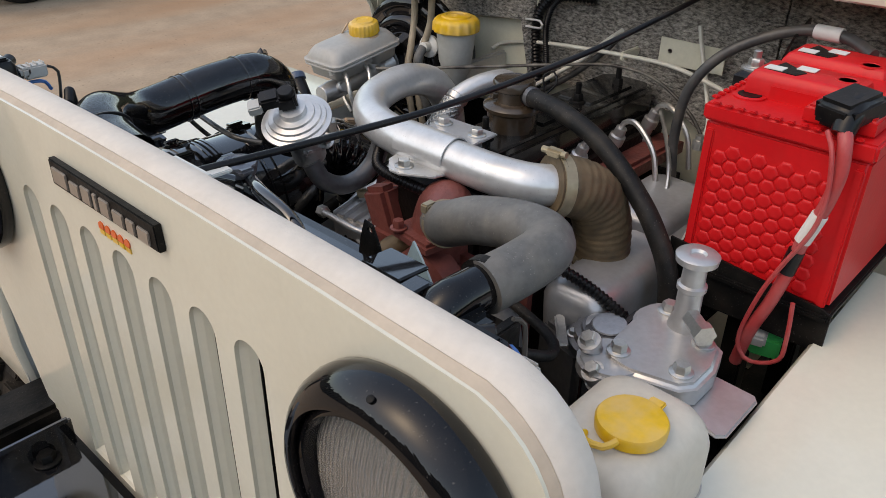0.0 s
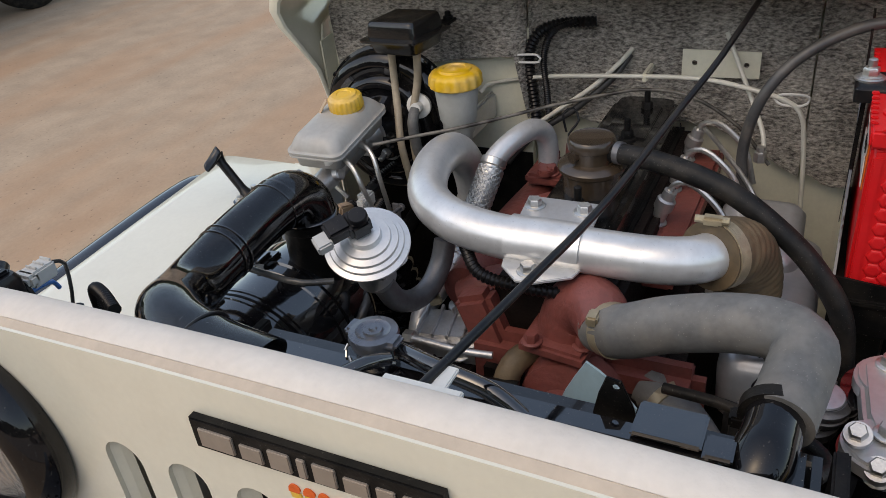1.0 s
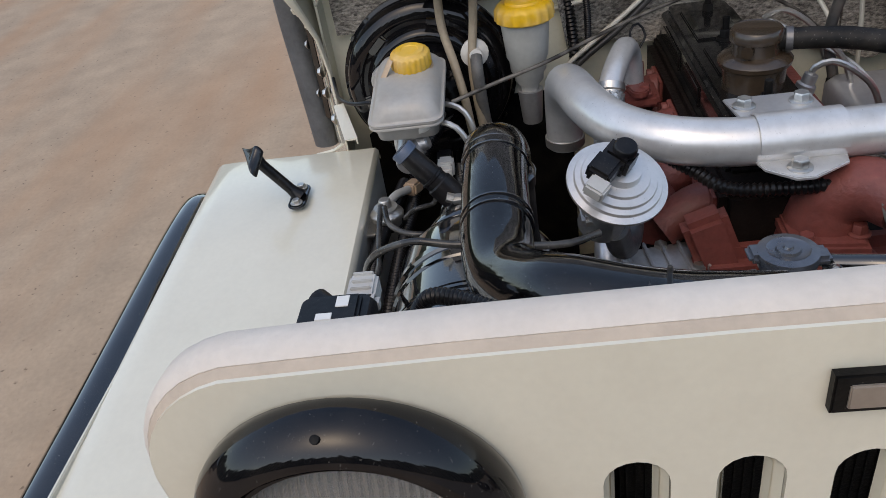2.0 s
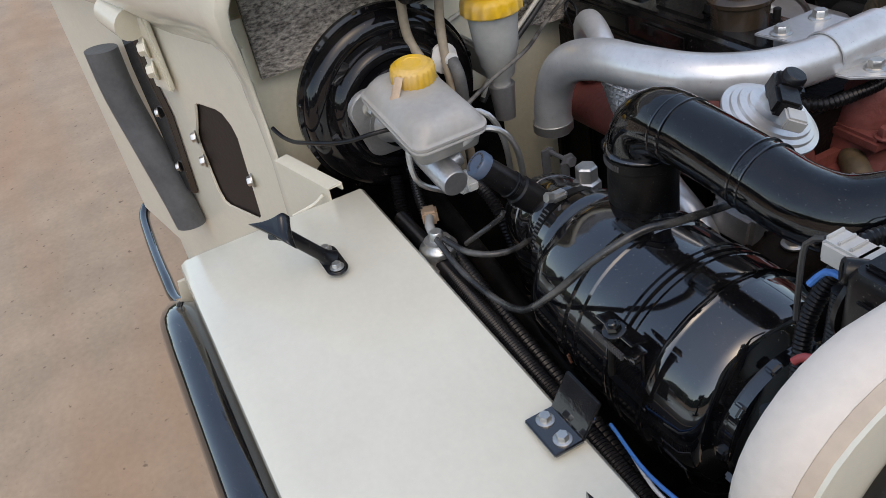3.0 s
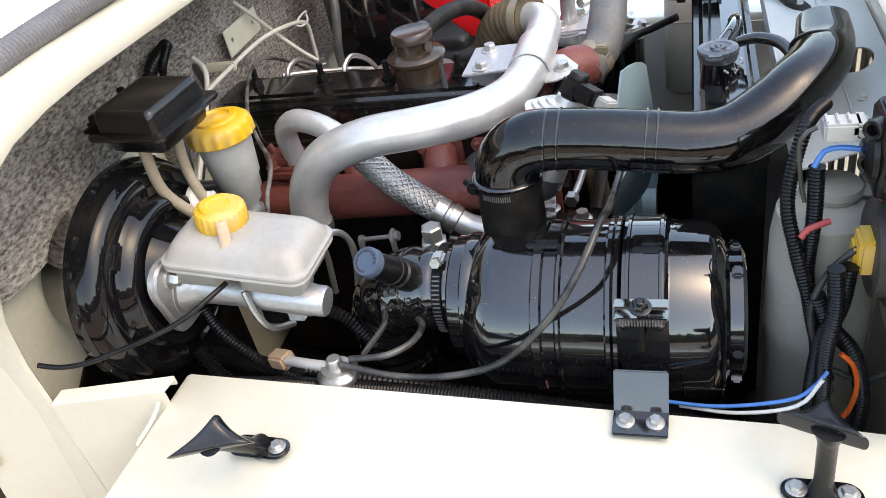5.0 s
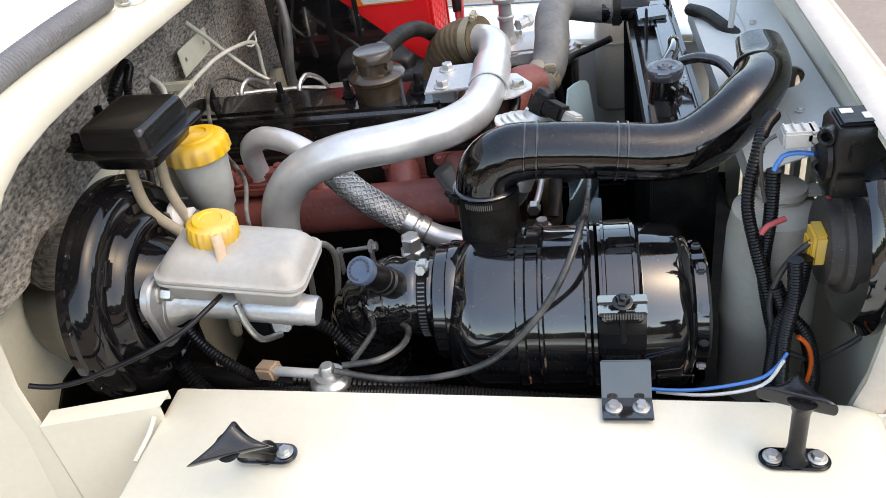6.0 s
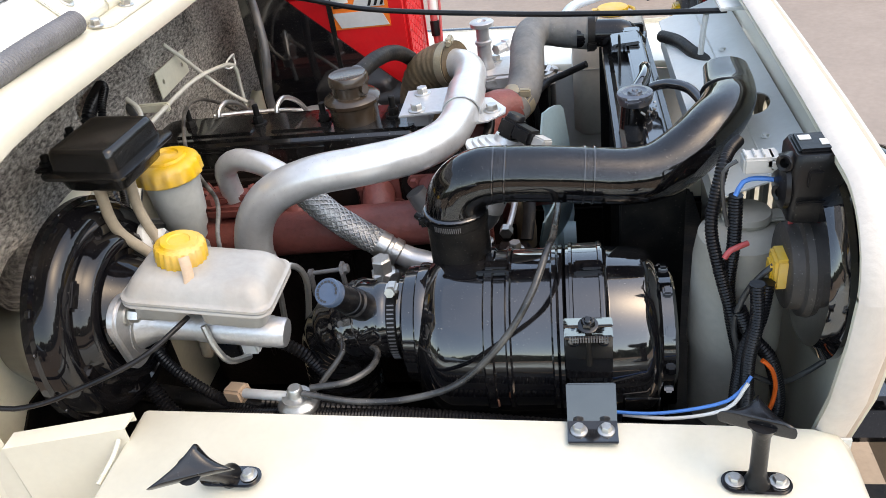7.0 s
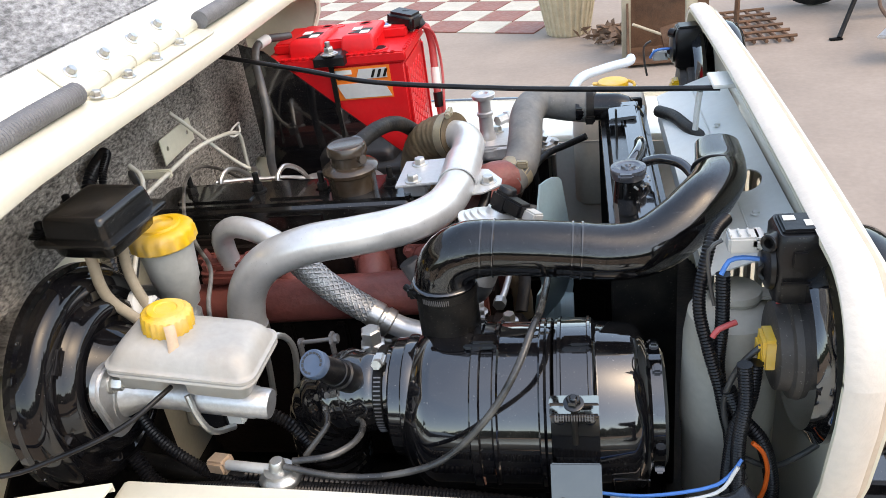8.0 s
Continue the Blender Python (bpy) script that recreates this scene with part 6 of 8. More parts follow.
def level_motor(s):
    """Headlamp levelling motor on the back of the panel."""
    y, z = s * 0.388, 1.044 if s < 0 else 1.024
    t = thing("headlamp_motor", "black plastic headlamp motor with white plug", "motor unit", (-0.05, y, z), group="headlamp motors")
    bm = loft(B(), [(z - 0.036, -0.068, -0.032, y - 0.022, y + 0.022, 0.005), (z - 0.033, -0.072, -0.028, y - 0.025, y + 0.025, 0.007), (z + 0.026, -0.072, -0.028, y - 0.025, y + 0.025, 0.007), (z + 0.032, -0.069, -0.031, y - 0.022, y + 0.022, 0.006)], 4)
    part("case", bm, PLASTIC, t, smooth=50)
    part("lid", box(B(), (-0.050, y, z + 0.033), (0.034, 0.034, 0.005), 0.002), PLASTIC, t)
    if s < 0:
        for px, py, sx, sy in ((-0.058, 0.006, 0.010, 0.008), (-0.044, -0.004, 0.006, 0.010)):
            part("lid_mark", box(B(), (px, y + py, z + 0.0358), (sx, sy, 0.001)), WHITEPL, t, "small pale printed mark")
    part("boss", lathe(B(), (-0.030, y, z - 0.004), (1, 0, -0.1), [(0, 0.021), (0.006, 0.022), (0.007, 0.019), (0.010, 0.019), (0.011, 0.017), (0.018, 0.017)], 24), PLASTIC, t)
    part("side_drum", lathe(B(), (-0.072, y, z - 0.004), (-1, 0, 0), [(0, 0.026), (0.004, 0.025), (0.007, 0.018), (0.008, 0.0)], 24), PLASTIC, t)
    part("rib", box(B(), (-0.054, y + s * 0.0275, z - 0.012), (0.028, 0.003, 0.004), 0.001), PLASTIC, t)
    part("rib", box(B(), (-0.054, y + s * 0.0275, z + 0.012), (0.012, 0.003, 0.016), 0.001), PLASTIC, t)
    for dy, dz in ((-0.008, 0.022), (-0.004, -0.010)):
        part("vacuum_port", lathe(B(), (-0.070, y + dy, z + dz), (-0.7, s * 0.7, 0.1), [(0, 0.008), (0.012, 0.008), (0.013, 0.007), (0.012, 0.0045), (0.004, 0.004)], 16), PLASTIC, t)
    dy, dz = (0.010, 0.0) if s < 0 else (0.012, -0.030)
    bm = box(B(), (-0.094, y + dy, z + 0.012 + dz), (0.028, 0.020, 0.016), 0.002)
    plug = part("plug", bm, PLUGW, t, "grey-white ribbed plug")
    for k in range(3):
        part("plug_rib", box(B(), (-0.090 - 0.008 * k, y + dy, z + 0.0205 + dz), (0.002, 0.014, 0.004), 0.0006), PLUGW, plug)
    part("plug_latch", box(B(), (-0.081, y + dy, z + 0.014 + dz), (0.012, 0.026, 0.012), 0.003), PLUGW, plug)
    part("wire", tube(B(), [(-0.080, y - s * 0.004, z - 0.004), (-0.094, y - s * 0.006, z - 0.003), (-0.106, y - s * 0.006, z - 0.006), (-0.113, y - s * 0.002, z - 0.018)], 0.0024, 8), BLUE, t, "blue wire")
    part("wire", tube(B(), [(-0.112, y - s * 0.01, z + 0.014), (-0.124, y - s * 0.008, z + 0.004), (-0.122, y - s * 0.004, z - 0.03), (-0.118, y, z - 0.05)], 0.0020, 6), CABLE, t, "thin dark wire")
    part("wire", tube(B(), [(-0.060, y - s * 0.01, z - 0.034), (-0.058, y - s * 0.012, z - 0.06), (-0.05, y - s * 0.02, z - 0.10)], 0.0026, 8), REDW, t, "red wire")
    return t


level_motor(-1), level_motor(1)


def coolant_bottle():
    t = thing("coolant_bottle", "dusty beige plastic coolant bottle", "bottle", (-0.075, -0.285, 0.68))
    bm = lathe(B(), (-0.088, -0.315, 0.69), (0, 0, 1), [(0, 0.046), (0.10, 0.048), (0.105, 0.050), (0.12, 0.050), (0.22, 0.048), (0.248, 0.044), (0.258, 0.030)], 40)
    part("bottle", bm, BEIGE, t)
    bm = lathe(B(), (-0.082, -0.305, 0.945), (0, 0, 1), [(0, 0.024), (0.006, 0.024), (0.008, 0.026), (0.014, 0.024), (0.015, 0.01)], 28)
    box(bm, (-0.055, -0.307, 0.953), (0.04, 0.022, 0.005), 0.002)
    part("lid", bm, BEIGE, t)
    return t


BEIGE = mat("beige_clouded_plastic", (0.42, 0.39, 0.33), 0.5, vary=0.12, scale=10, bump=0.02, dust=0.25, dust_col=(0.26, 0.21, 0.15))
coolant_bottle()


def hose(name, pts, r, material, label, category, wave=None, group="", seg=12):
    bm = tube(B(), pts, r, seg, 0.008, wave)
    return tagged(part(name, bm, material), label, category, group)


# corrugated looms at the front corner
LOOM = "black corrugated wiring conduit"
hose("wiring_conduit", [(-0.094, -0.290, 1.033), (-0.108, -0.318, 1.036), (-0.118, -0.342, 1.028), (-0.128, -0.362, 0.980), (-0.120, -0.376, 0.935), (-0.104, -0.388, 0.875), (-0.097, -0.392, 0.829), (-0.094, -0.40, 0.763), (-0.094, -0.41, 0.72)], 0.0062, PLASTIC, LOOM, "conduit", (0.0034, 0.0005), "wiring conduits")
hose("wiring_conduit", [(-0.107, -0.362, 1.012), (-0.106, -0.365, 0.96), (-0.108, -0.367, 0.904), (-0.100, -0.378, 0.85), (-0.085, -0.39, 0.79)], 0.0066, PLASTIC, LOOM, "conduit", (0.0034, 0.0005), "wiring conduits")
hose("wiring_conduit", [(-0.096, -0.428, 0.955), (-0.093, -0.43, 0.912), (-0.097, -0.43, 0.861), (-0.095, -0.43, 0.799), (-0.095, -0.43, 0.73)], 0.0066, PLASTIC, LOOM, "conduit", (0.0034, 0.0006), "wiring conduits")
hose("wiring_conduit", [(-0.083, -0.412, 0.945), (-0.087, -0.415, 0.903), (-0.099, -0.418, 0.86), (-0.103, -0.42, 0.789), (-0.10, -0.42, 0.73)], 0.0072, PLASTIC, LOOM, "conduit", (0.0034, 0.0006), "wiring conduits")
hose("wiring_conduit", [(-0.104, -0.402, 0.905), (-0.090, -0.406, 0.872), (-0.070, -0.41, 0.843), (-0.058, -0.41, 0.79), (-0.060, -0.415, 0.74)], 0.0072, PLASTIC, LOOM, "conduit", (0.0034, 0.0006), "wiring conduits")
hose("wiring_conduit", [(-0.70, -0.445, 0.80), (-0.60, -0.452, 0.812), (-0.494, -0.460, 0.818), (-0.403, -0.462, 0.814), (-0.314, -0.463, 0.806), (-0.2, -0.463, 0.797), (-0.10, -0.462, 0.785)], 0.0092, PLASTIC, LOOM, "conduit", (0.0036, 0.0007), "wiring conduits")
hose("wiring_conduit", [(-0.62, -0.425, 0.805), (-0.48, -0.436, 0.80), (-0.30, -0.442, 0.785), (-0.12, -0.45, 0.77)], 0.008, PLASTIC, LOOM, "conduit", (0.006, 0.001), "wiring conduits")
hose("wiring_conduit", [(-0.76, -0.38, 0.86), (-0.735, -0.40, 0.845), (-0.70, -0.415, 0.825), (-0.65, -0.425, 0.80), (-0.60, -0.43, 0.79)], 0.0062, PLASTIC, LOOM, "conduit", (0.0042, 0.0007), "wiring conduits")
hose("wiring_conduit", [(-0.755, -0.42, 0.83), (-0.735, -0.43, 0.80), (-0.70, -0.435, 0.775), (-0.65, -0.44, 0.77)], 0.0085, PLASTIC, LOOM, "conduit", (0.0045, 0.0009), "wiring conduits")
hose("wiring_conduit", [(-0.655, -0.355, 0.842), (-0.62, -0.352, 0.835), (-0.59, -0.352, 0.815), (-0.57, -0.35, 0.78)], 0.0075, PLASTIC, LOOM, "conduit", (0.0045, 0.0009), "wiring conduits")
hose("wire", [(-0.062, -0.398, 0.965), (-0.085, -0.405, 0.950), (-0.10, -0.405, 0.925), (-0.108, -0.405, 0.885), (-0.098, -0.41, 0.84), (-0.085, -0.415, 0.80)], 0.003, CABLE, "thin dark grey wire in the loom", "wire")
hose("wire", [(-0.09, -0.41, 0.825), (-0.06, -0.41, 0.812), (-0.03, -0.40, 0.818), (0.0, -0.40, 0.848)], 0.003, CABLE, "thin dark grey wire in the loom", "wire")
hose("wire", [(-0.25, -0.445, 0.81), (-0.188, -0.455, 0.815), (-0.129, -0.455, 0.827), (-0.108, -0.45, 0.838), (-0.095, -0.44, 0.85)], 0.0019, BLUE, "thin blue wire beside the wing", "wire")
hose("wire", [(-0.22, -0.448, 0.806), (-0.17, -0.459, 0.812), (-0.12, -0.458, 0.824), (-0.10, -0.45, 0.85)], 0.0019, WHITEPL, "thin white wire beside the wing", "wire")
hose("wire", [(-0.084, -0.43, 0.862), (-0.074, -0.43, 0.850), (-0.068, -0.43, 0.825), (-0.072, -0.432, 0.795), (-0.085, -0.435, 0.775)], 0.0024, ORANGE, "thin orange wire in the loom", "wire")
hose("wire", [(-0.095, -0.375, 0.965), (-0.112, -0.382, 0.962), (-0.118, -0.385, 0.955)], 0.003, REDW, "thin red wire in the loom", "wire")

# cables along the wing
hose("speedometer_cable", [(-0.832, -0.548, 0.925), (-0.813, -0.543, 0.918), (-0.786, -0.536, 0.918), (-0.756, -0.528, 0.925), (-0.727, -0.518, 0.932), (-0.701, -0.503, 0.937), (-0.682, -0.487, 0.942), (-0.668, -0.47, 0.948), (-0.658, -0.446, 0.95)], 0.0028, PLASTIC, "black sheathed cable from the cowl side", "cable")
HOSEG = mat("worn_grey_hose", (0.020, 0.020, 0.020), 0.24, vary=0.4, scale=35, bump=0.03, dust=0.24, dust_col=(0.40, 0.38, 0.34), specks=0.4)
hose("vacuum_hose", [(-0.556, -0.456, 0.850), (-0.50, -0.455, 0.836), (-0.443, -0.449, 0.833), (-0.385, -0.446, 0.853), (-0.335, -0.437, 0.903), (-0.305, -0.415, 0.945), (-0.290, -0.375, 0.966), (-0.283, -0.335, 0.963), (-0.279, -0.24, 0.955), (-0.30, -0.20, 0.95)], 0.0038, HOSEG, "worn grey vacuum hose over the air cleaner", "hose")
hose("vacuum_hose", [(-0.548, -0.450, 0.852), (-0.51, -0.440, 0.850), (-0.488, -0.415, 0.848), (-0.487, -0.385, 0.845), (-0.51, -0.36, 0.835), (-0.54, -0.345, 0.83)], 0.0038, HOSEG, "worn grey vacuum hose over the air cleaner", "hose")
hose("vacuum_hose", [(-0.545, -0.425, 0.835), (-0.52, -0.405, 0.862), (-0.528, -0.384, 0.862), (-0.5286, -0.3793, 0.868)], 0.0034, HOSEG, "short grey hose with a spring end", "hose")


def solenoid():
    t = thing("vacuum_solenoid", "small zinc vacuum solenoid with white hose and brown plug", "solenoid", (-0.565, -0.452, 0.80))
    bm = lathe(B(), (-0.565, -0.452, 0.795), (0, 0, 1), [(0, 0.018), (0.030, 0.018), (0.033, 0.0225), (0.038, 0.0230), (0.041, 0.021), (0.044, 0.017), (0.048, 0.016), (0.049, 0.009), (0.058, 0.008), (0.060, 0.0065)], 28)
    box(bm, (-0.565, -0.465, 0.815), (0.05, 0.03, 0.005), 0.001)
    part("body", bm, ZINC, t)
    part("hose_stub", tube(B(), [(-0.575, -0.45, 0.84), (-0.605, -0.443, 0.836), (-0.635, -0.430, 0.826)], 0.0058, 12), PLUGW, t)
    part("body_rib", lathe(B(), (-0.565, -0.452, 0.812), (0, 0, 1), [(0, 0.0178), (0.001, 0.0195), (0.004, 0.0195), (0.005, 0.0178)], 24), MATT, t)
    part("plug", box(B(), (-0.648, -0.424, 0.822), (0.028, 0.020, 0.018), 0.003, rot(0, -12, -20)), BROWNPL, t)
    return t


BROWNPL = mat("tan_brown_plug", (0.42, 0.29, 0.19), 0.5, vary=0.1, dust=0.2)
solenoid()


def restriction_sensor():
    t = thing("filter_indicator", "black filter indicator with round blue-grey cap", "indicator", (-0.48, -0.39, 0.91))
    a, b = Vector((-0.5065, -0.365, 0.8985)), Vector((-0.518, -0.409, 0.949))
    ax = (b - a).normalized()
    L = (b - a).length
    part("body", lathe(B(), a, ax, [(-0.024, 0.017), (0, 0.0172), (0.006, 0.0172), (0.008, 0.0150), (0.030, 0.0145), (L - 0.014, 0.0132), (L - 0.006, 0.0132)], 32), PLASTIC, t)
    part("body_ring", lathe(B(), a + ax * 0.014, ax, [(0, 0.0148), (0.001, 0.0160), (0.004, 0.0160), (0.005, 0.0146)], 32), PLASTIC, t)
    cap = part("cap", lathe(B(), b - ax * 0.012, ax, [(0, 0.0132), (0.001, 0.0154), (0.010, 0.0154), (0.012, 0.0142), (0.0122, 0.0)], 36), CAPB, t, "blue-grey round cap")
    u, v, _ = basis(ax)
    for k in range(13):
        q = 2 * math.pi * k / 16
        bm = box(B(), (0, 0, 0), (0.0022, 0.0032, 0.0006))
        bmesh.ops.transform(bm, matrix=Matrix.Translation(b + ax * 0.0003 + (u * math.cos(q) + v * math.sin(q)) * 0.0108) @ Matrix((u, v, ax)).transposed().to_4x4() @ Matrix.Rotation(q, 4, "Z"), verts=bm.verts)
        part("printed_bar", bm, CABLE, cap)
    return t


CAPB = mat("blue_grey_plastic", (0.055, 0.085, 0.135), 0.35, vary=0.15, bump=0.02, dust=0.12)
restriction_sensor()


def brake_lines():
    t = thing("brake_line", "thin silver brake lines bending down from the master cylinder", "pipe", (-0.6, -0.37, 0.9))
    for pts in ([(-0.60, -0.388, 0.938), (-0.592, -0.37, 0.945), (-0.578, -0.345, 0.94), (-0.572, -0.33, 0.915), (-0.58, -0.32, 0.87), (-0.60, -0.31, 0.80)],
                [(-0.64, -0.388, 0.938), (-0.635, -0.36, 0.948), (-0.62, -0.335, 0.94), (-0.612, -0.322, 0.90), (-0.62, -0.315, 0.83)],
                [(-0.655, -0.43, 0.925), (-0.648, -0.435, 0.90), (-0.640, -0.43, 0.875), (-0.632, -0.40, 0.855)]):
        part("line", tube(B(), pts, 0.0038, 8), ZINC, t)
    bm = lathe(B(), (-0.588, -0.395, 0.938), (0.3, 0.6, 0.5), [(0, 0.009), (0.02, 0.009), (0.022, 0.006), (0.035, 0.006)], 12)
    part("union", bm, WHITEPL, t, "white union")
    part("plug", box(B(), (-0.665, -0.375, 0.850), (0.030, 0.022, 0.022), 0.003), PLASTIC, t)
    bm = box(B(), (-0.640, -0.372, 0.853), (0.022, 0.022, 0.024), 0.003)
    box(bm, (-0.625, -0.37, 0.855), (0.016, 0.014, 0.012), 0.002)
    part("socket", bm, WHITEPL, t, "cream plug socket")
    return t


brake_lines()


def flex_pipe():
    t = thing("gas_recirculation_pipe", "silver steel pipe with braided flexible section", "pipe", (-0.745, -0.105, 0.89))
    part("elbow", tube(B(), [(-0.742, -0.103, 0.895), (-0.745, -0.104, 0.925), (-0.740, -0.108, 0.948), (-0.715, -0.117, 0.964), (-0.680, -0.130, 0.963), (-0.650, -0.142, 0.953), (-0.632, -0.149, 0.942)], 0.0155, 20), SILVER, t)
    d = Vector((0.62, -0.13, -0.77)).normalized()
    u = Vector((-0.640, -0.146, 0.949))
    part("union_nut", lathe(B(), u, d, [(0, 0.0165), (0.001, 0.0185), (0.010, 0.0185), (0.012, 0.0165), (0.016, 0.0165), (0.017, 0.0185), (0.024, 0.0185)], 24), ZINC, t)
    # braid: crossing strands round a core
    core = [Vector(p) for p in ((-0.630, -0.148, 0.938), (-0.597, -0.155, 0.902), (-0.560, -0.161, 0.871), (-0.520, -0.167, 0.846))]
    part("flex_core", tube(B(), core, 0.0165, 20), BRAID, t)
    pts = spline(core, 0.003)
    n = len(pts)
    for turn in (1, -1):
        for k in range(12):
            path = []
            for i, p in enumerate(pts):
                tn = (pts[min(i + 1, n - 1)] - pts[max(i - 1, 0)]).normalized()
                x, y, _ = basis(tn)
                a = 2 * math.pi * k / 12 + turn * i * 0.17
                path.append(p + (x * math.cos(a) + y * math.sin(a)) * (0.0172 + 0.0006 * math.sin(i * 1.3 + k * math.pi + (0 if turn > 0 else math.pi))))
            part("strand", tube(B(), path[::2], 0.0016, 5, 0.006), BRAID, t)
    part("union_nut", lathe(B(), (-0.527, -0.166, 0.850), Vector((0.8, -0.1, -0.55)), [(0, 0.019), (0.014, 0.0195), (0.016, 0.0175), (0.020, 0.0175), (0.021, 0.020), (0.032, 0.020), (0.034, 0.017)], 24), ZINC, t)
    part("tail_pipe", tube(B(), [(-0.512, -0.168, 0.840), (-0.485, -0.171, 0.826), (-0.455, -0.176, 0.818), (-0.430, -0.176, 0.800), (-0.415, -0.172, 0.765), (-0.412, -0.17, 0.73)], 0.0155, 18), SILVER, t)
    bm = slab(B(), arc(-0.772, -0.108, 0.013, 90, 270, 6) + arc(-0.712, -0.098, 0.013, -90, 90, 6), [], 0.010, lambda a, b, w: (a, b, 0.905 - w), bevel=0.002)
    part("flange", bm, REDOX, t, "red painted flange")
    return t


flex_pipe()


# ---------- hoses and pipes round the engine ----------
breather = hose("breather_hose", [(-0.583, 0.018, 1.004), (-0.570, 0.045, 1.010), (-0.552, 0.112, 1.009), (-0.537, 0.182, 0.991), (-0.523, 0.245, 0.952), (-0.514, 0.285, 0.913), (-0.507, 0.313, 0.865), (-0.503, 0.325, 0.78)], 0.0125, RUBBER, "thick black rubber breather hose", "hose", seg=18)
part("clamp", lathe(B(), (-0.5715, 0.043, 1.0098), (0.25, 0.95, 0.05), [(0, 0.0128), (0.0008, 0.0138), (0.008, 0.0138), (0.0088, 0.0128)], 24), DARKCAST, breather, "dull steel hose clamp")
EARTHC = mat("grey_earth_cable", (0.055, 0.055, 0.055), 0.4, vary=0.2, bump=0.02, dust=0.2)
t = thing("battery_cable", "thick grey earth cable with a white tag", "cable", (-0.757, 0.178, 0.86))
part("sheath", tube(B(), [(-0.757, 0.178, 0.868), (-0.765, 0.168, 0.935), (-0.757, 0.182, 1.01), (-0.769, 0.213, 1.06), (-0.79, 0.261, 1.092), (-0.80, 0.31, 1.108), (-0.795, 0.36, 1.108), (-0.77, 0.40, 1.10)], 0.0075, 14), EARTHC, t)
part("tag", tube(B(), [(-0.801, 0.318, 1.1085), (-0.797, 0.352, 1.109)], 0.0095, 14), WHITEPL, t, "white cable tag")
part("lug", box(B(), (-0.755, 0.180, 0.861), (0.012, 0.022, 0.02), 0.002), MATT, t)
t = thing("battery_cable", "red positive battery cable with a white tag", "cable", (-0.52, 0.45, 0.85))
part("sheath", tube(B(), [(-0.532, 0.452, 1.088), (-0.520, 0.459, 1.080), (-0.515, 0.464, 1.050), (-0.514, 0.459, 1.010), (-0.513, 0.449, 0.975), (-0.511, 0.443, 0.935), (-0.508, 0.434, 0.890), (-0.505, 0.421, 0.845), (-0.515, 0.410, 0.79)], 0.0072, 14), REDW, t)
part("tag", tube(B(), [(-0.5135, 0.4570, 1.002), (-0.5125, 0.4475, 0.968)], 0.0086, 14), WHITEPL, t, "white cable tag")
part("tape", tube(B(), [(-0.512, 0.4450, 0.956), (-0.511, 0.4405, 0.928)], 0.0090, 14), PLASTIC, t)
part("thin_wire", tube(B(), [(-0.522, 0.440, 1.085), (-0.508, 0.453, 1.07), (-0.502, 0.461, 1.03), (-0.500, 0.458, 0.99), (-0.500, 0.438, 0.94), (-0.500, 0.423, 0.897), (-0.500, 0.412, 0.84), (-0.500, 0.417, 0.816), (-0.500, 0.433, 0.809), (-0.500, 0.460, 0.826), (-0.500, 0.462, 0.86), (-0.502, 0.458, 0.90)], 0.0026, 8), REDW, t)
t = thing("fuse_holder", "small green and cream plastic fuse holder", "fuse holder", (-0.55, 0.42, 0.79))
part("case", box(B(), (-0.565, 0.424, 0.81), (0.055, 0.035, 0.03), 0.003, rot(0, 10, 15)), GREEN, t)
part("insert", box(B(), (-0.540, 0.418, 0.820), (0.03, 0.026, 0.016), 0.003, rot(0, 10, 15)), NATURAL, t)

VACL = mat("worn_black_line", (0.03, 0.026, 0.022), 0.4, vary=0.3, dust=0.6, dust_col=(0.36, 0.33, 0.28))
hose("vacuum_line", [(-0.653, -0.353, 0.942), (-0.683, -0.291, 0.950), (-0.705, -0.226, 0.961), (-0.748, -0.169, 0.966), (-0.79, -0.107, 0.973), (-0.820, -0.042, 0.982), (-0.838, 0.015, 0.988), (-0.85, 0.08, 0.978), (-0.845, 0.15, 0.94), (-0.83, 0.2, 0.89)], 0.0028, VACL, "thin worn black line running across the engine", "pipe")
HOSET = mat("beige_dusty_sheath", (0.33, 0.27, 0.19), 0.55, vary=0.2, dust=0.3)
for pts in ([(-0.758, -0.362, 1.064), (-0.757, -0.362, 1.01), (-0.735, -0.350, 0.965), (-0.715, -0.340, 0.92), (-0.72, -0.335, 0.86), (-0.73, -0.33, 0.80)],
            [(-0.750, -0.312, 1.064), (-0.752, -0.318, 1.01), (-0.735, -0.325, 0.955), (-0.725, -0.322, 0.90), (-0.73, -0.315, 0.83), (-0.74, -0.31, 0.78)]):
    hose("relay_cable", pts, 0.0062, HOSET, "beige sheathed cable below the relay box", "cable", group="relay cables")


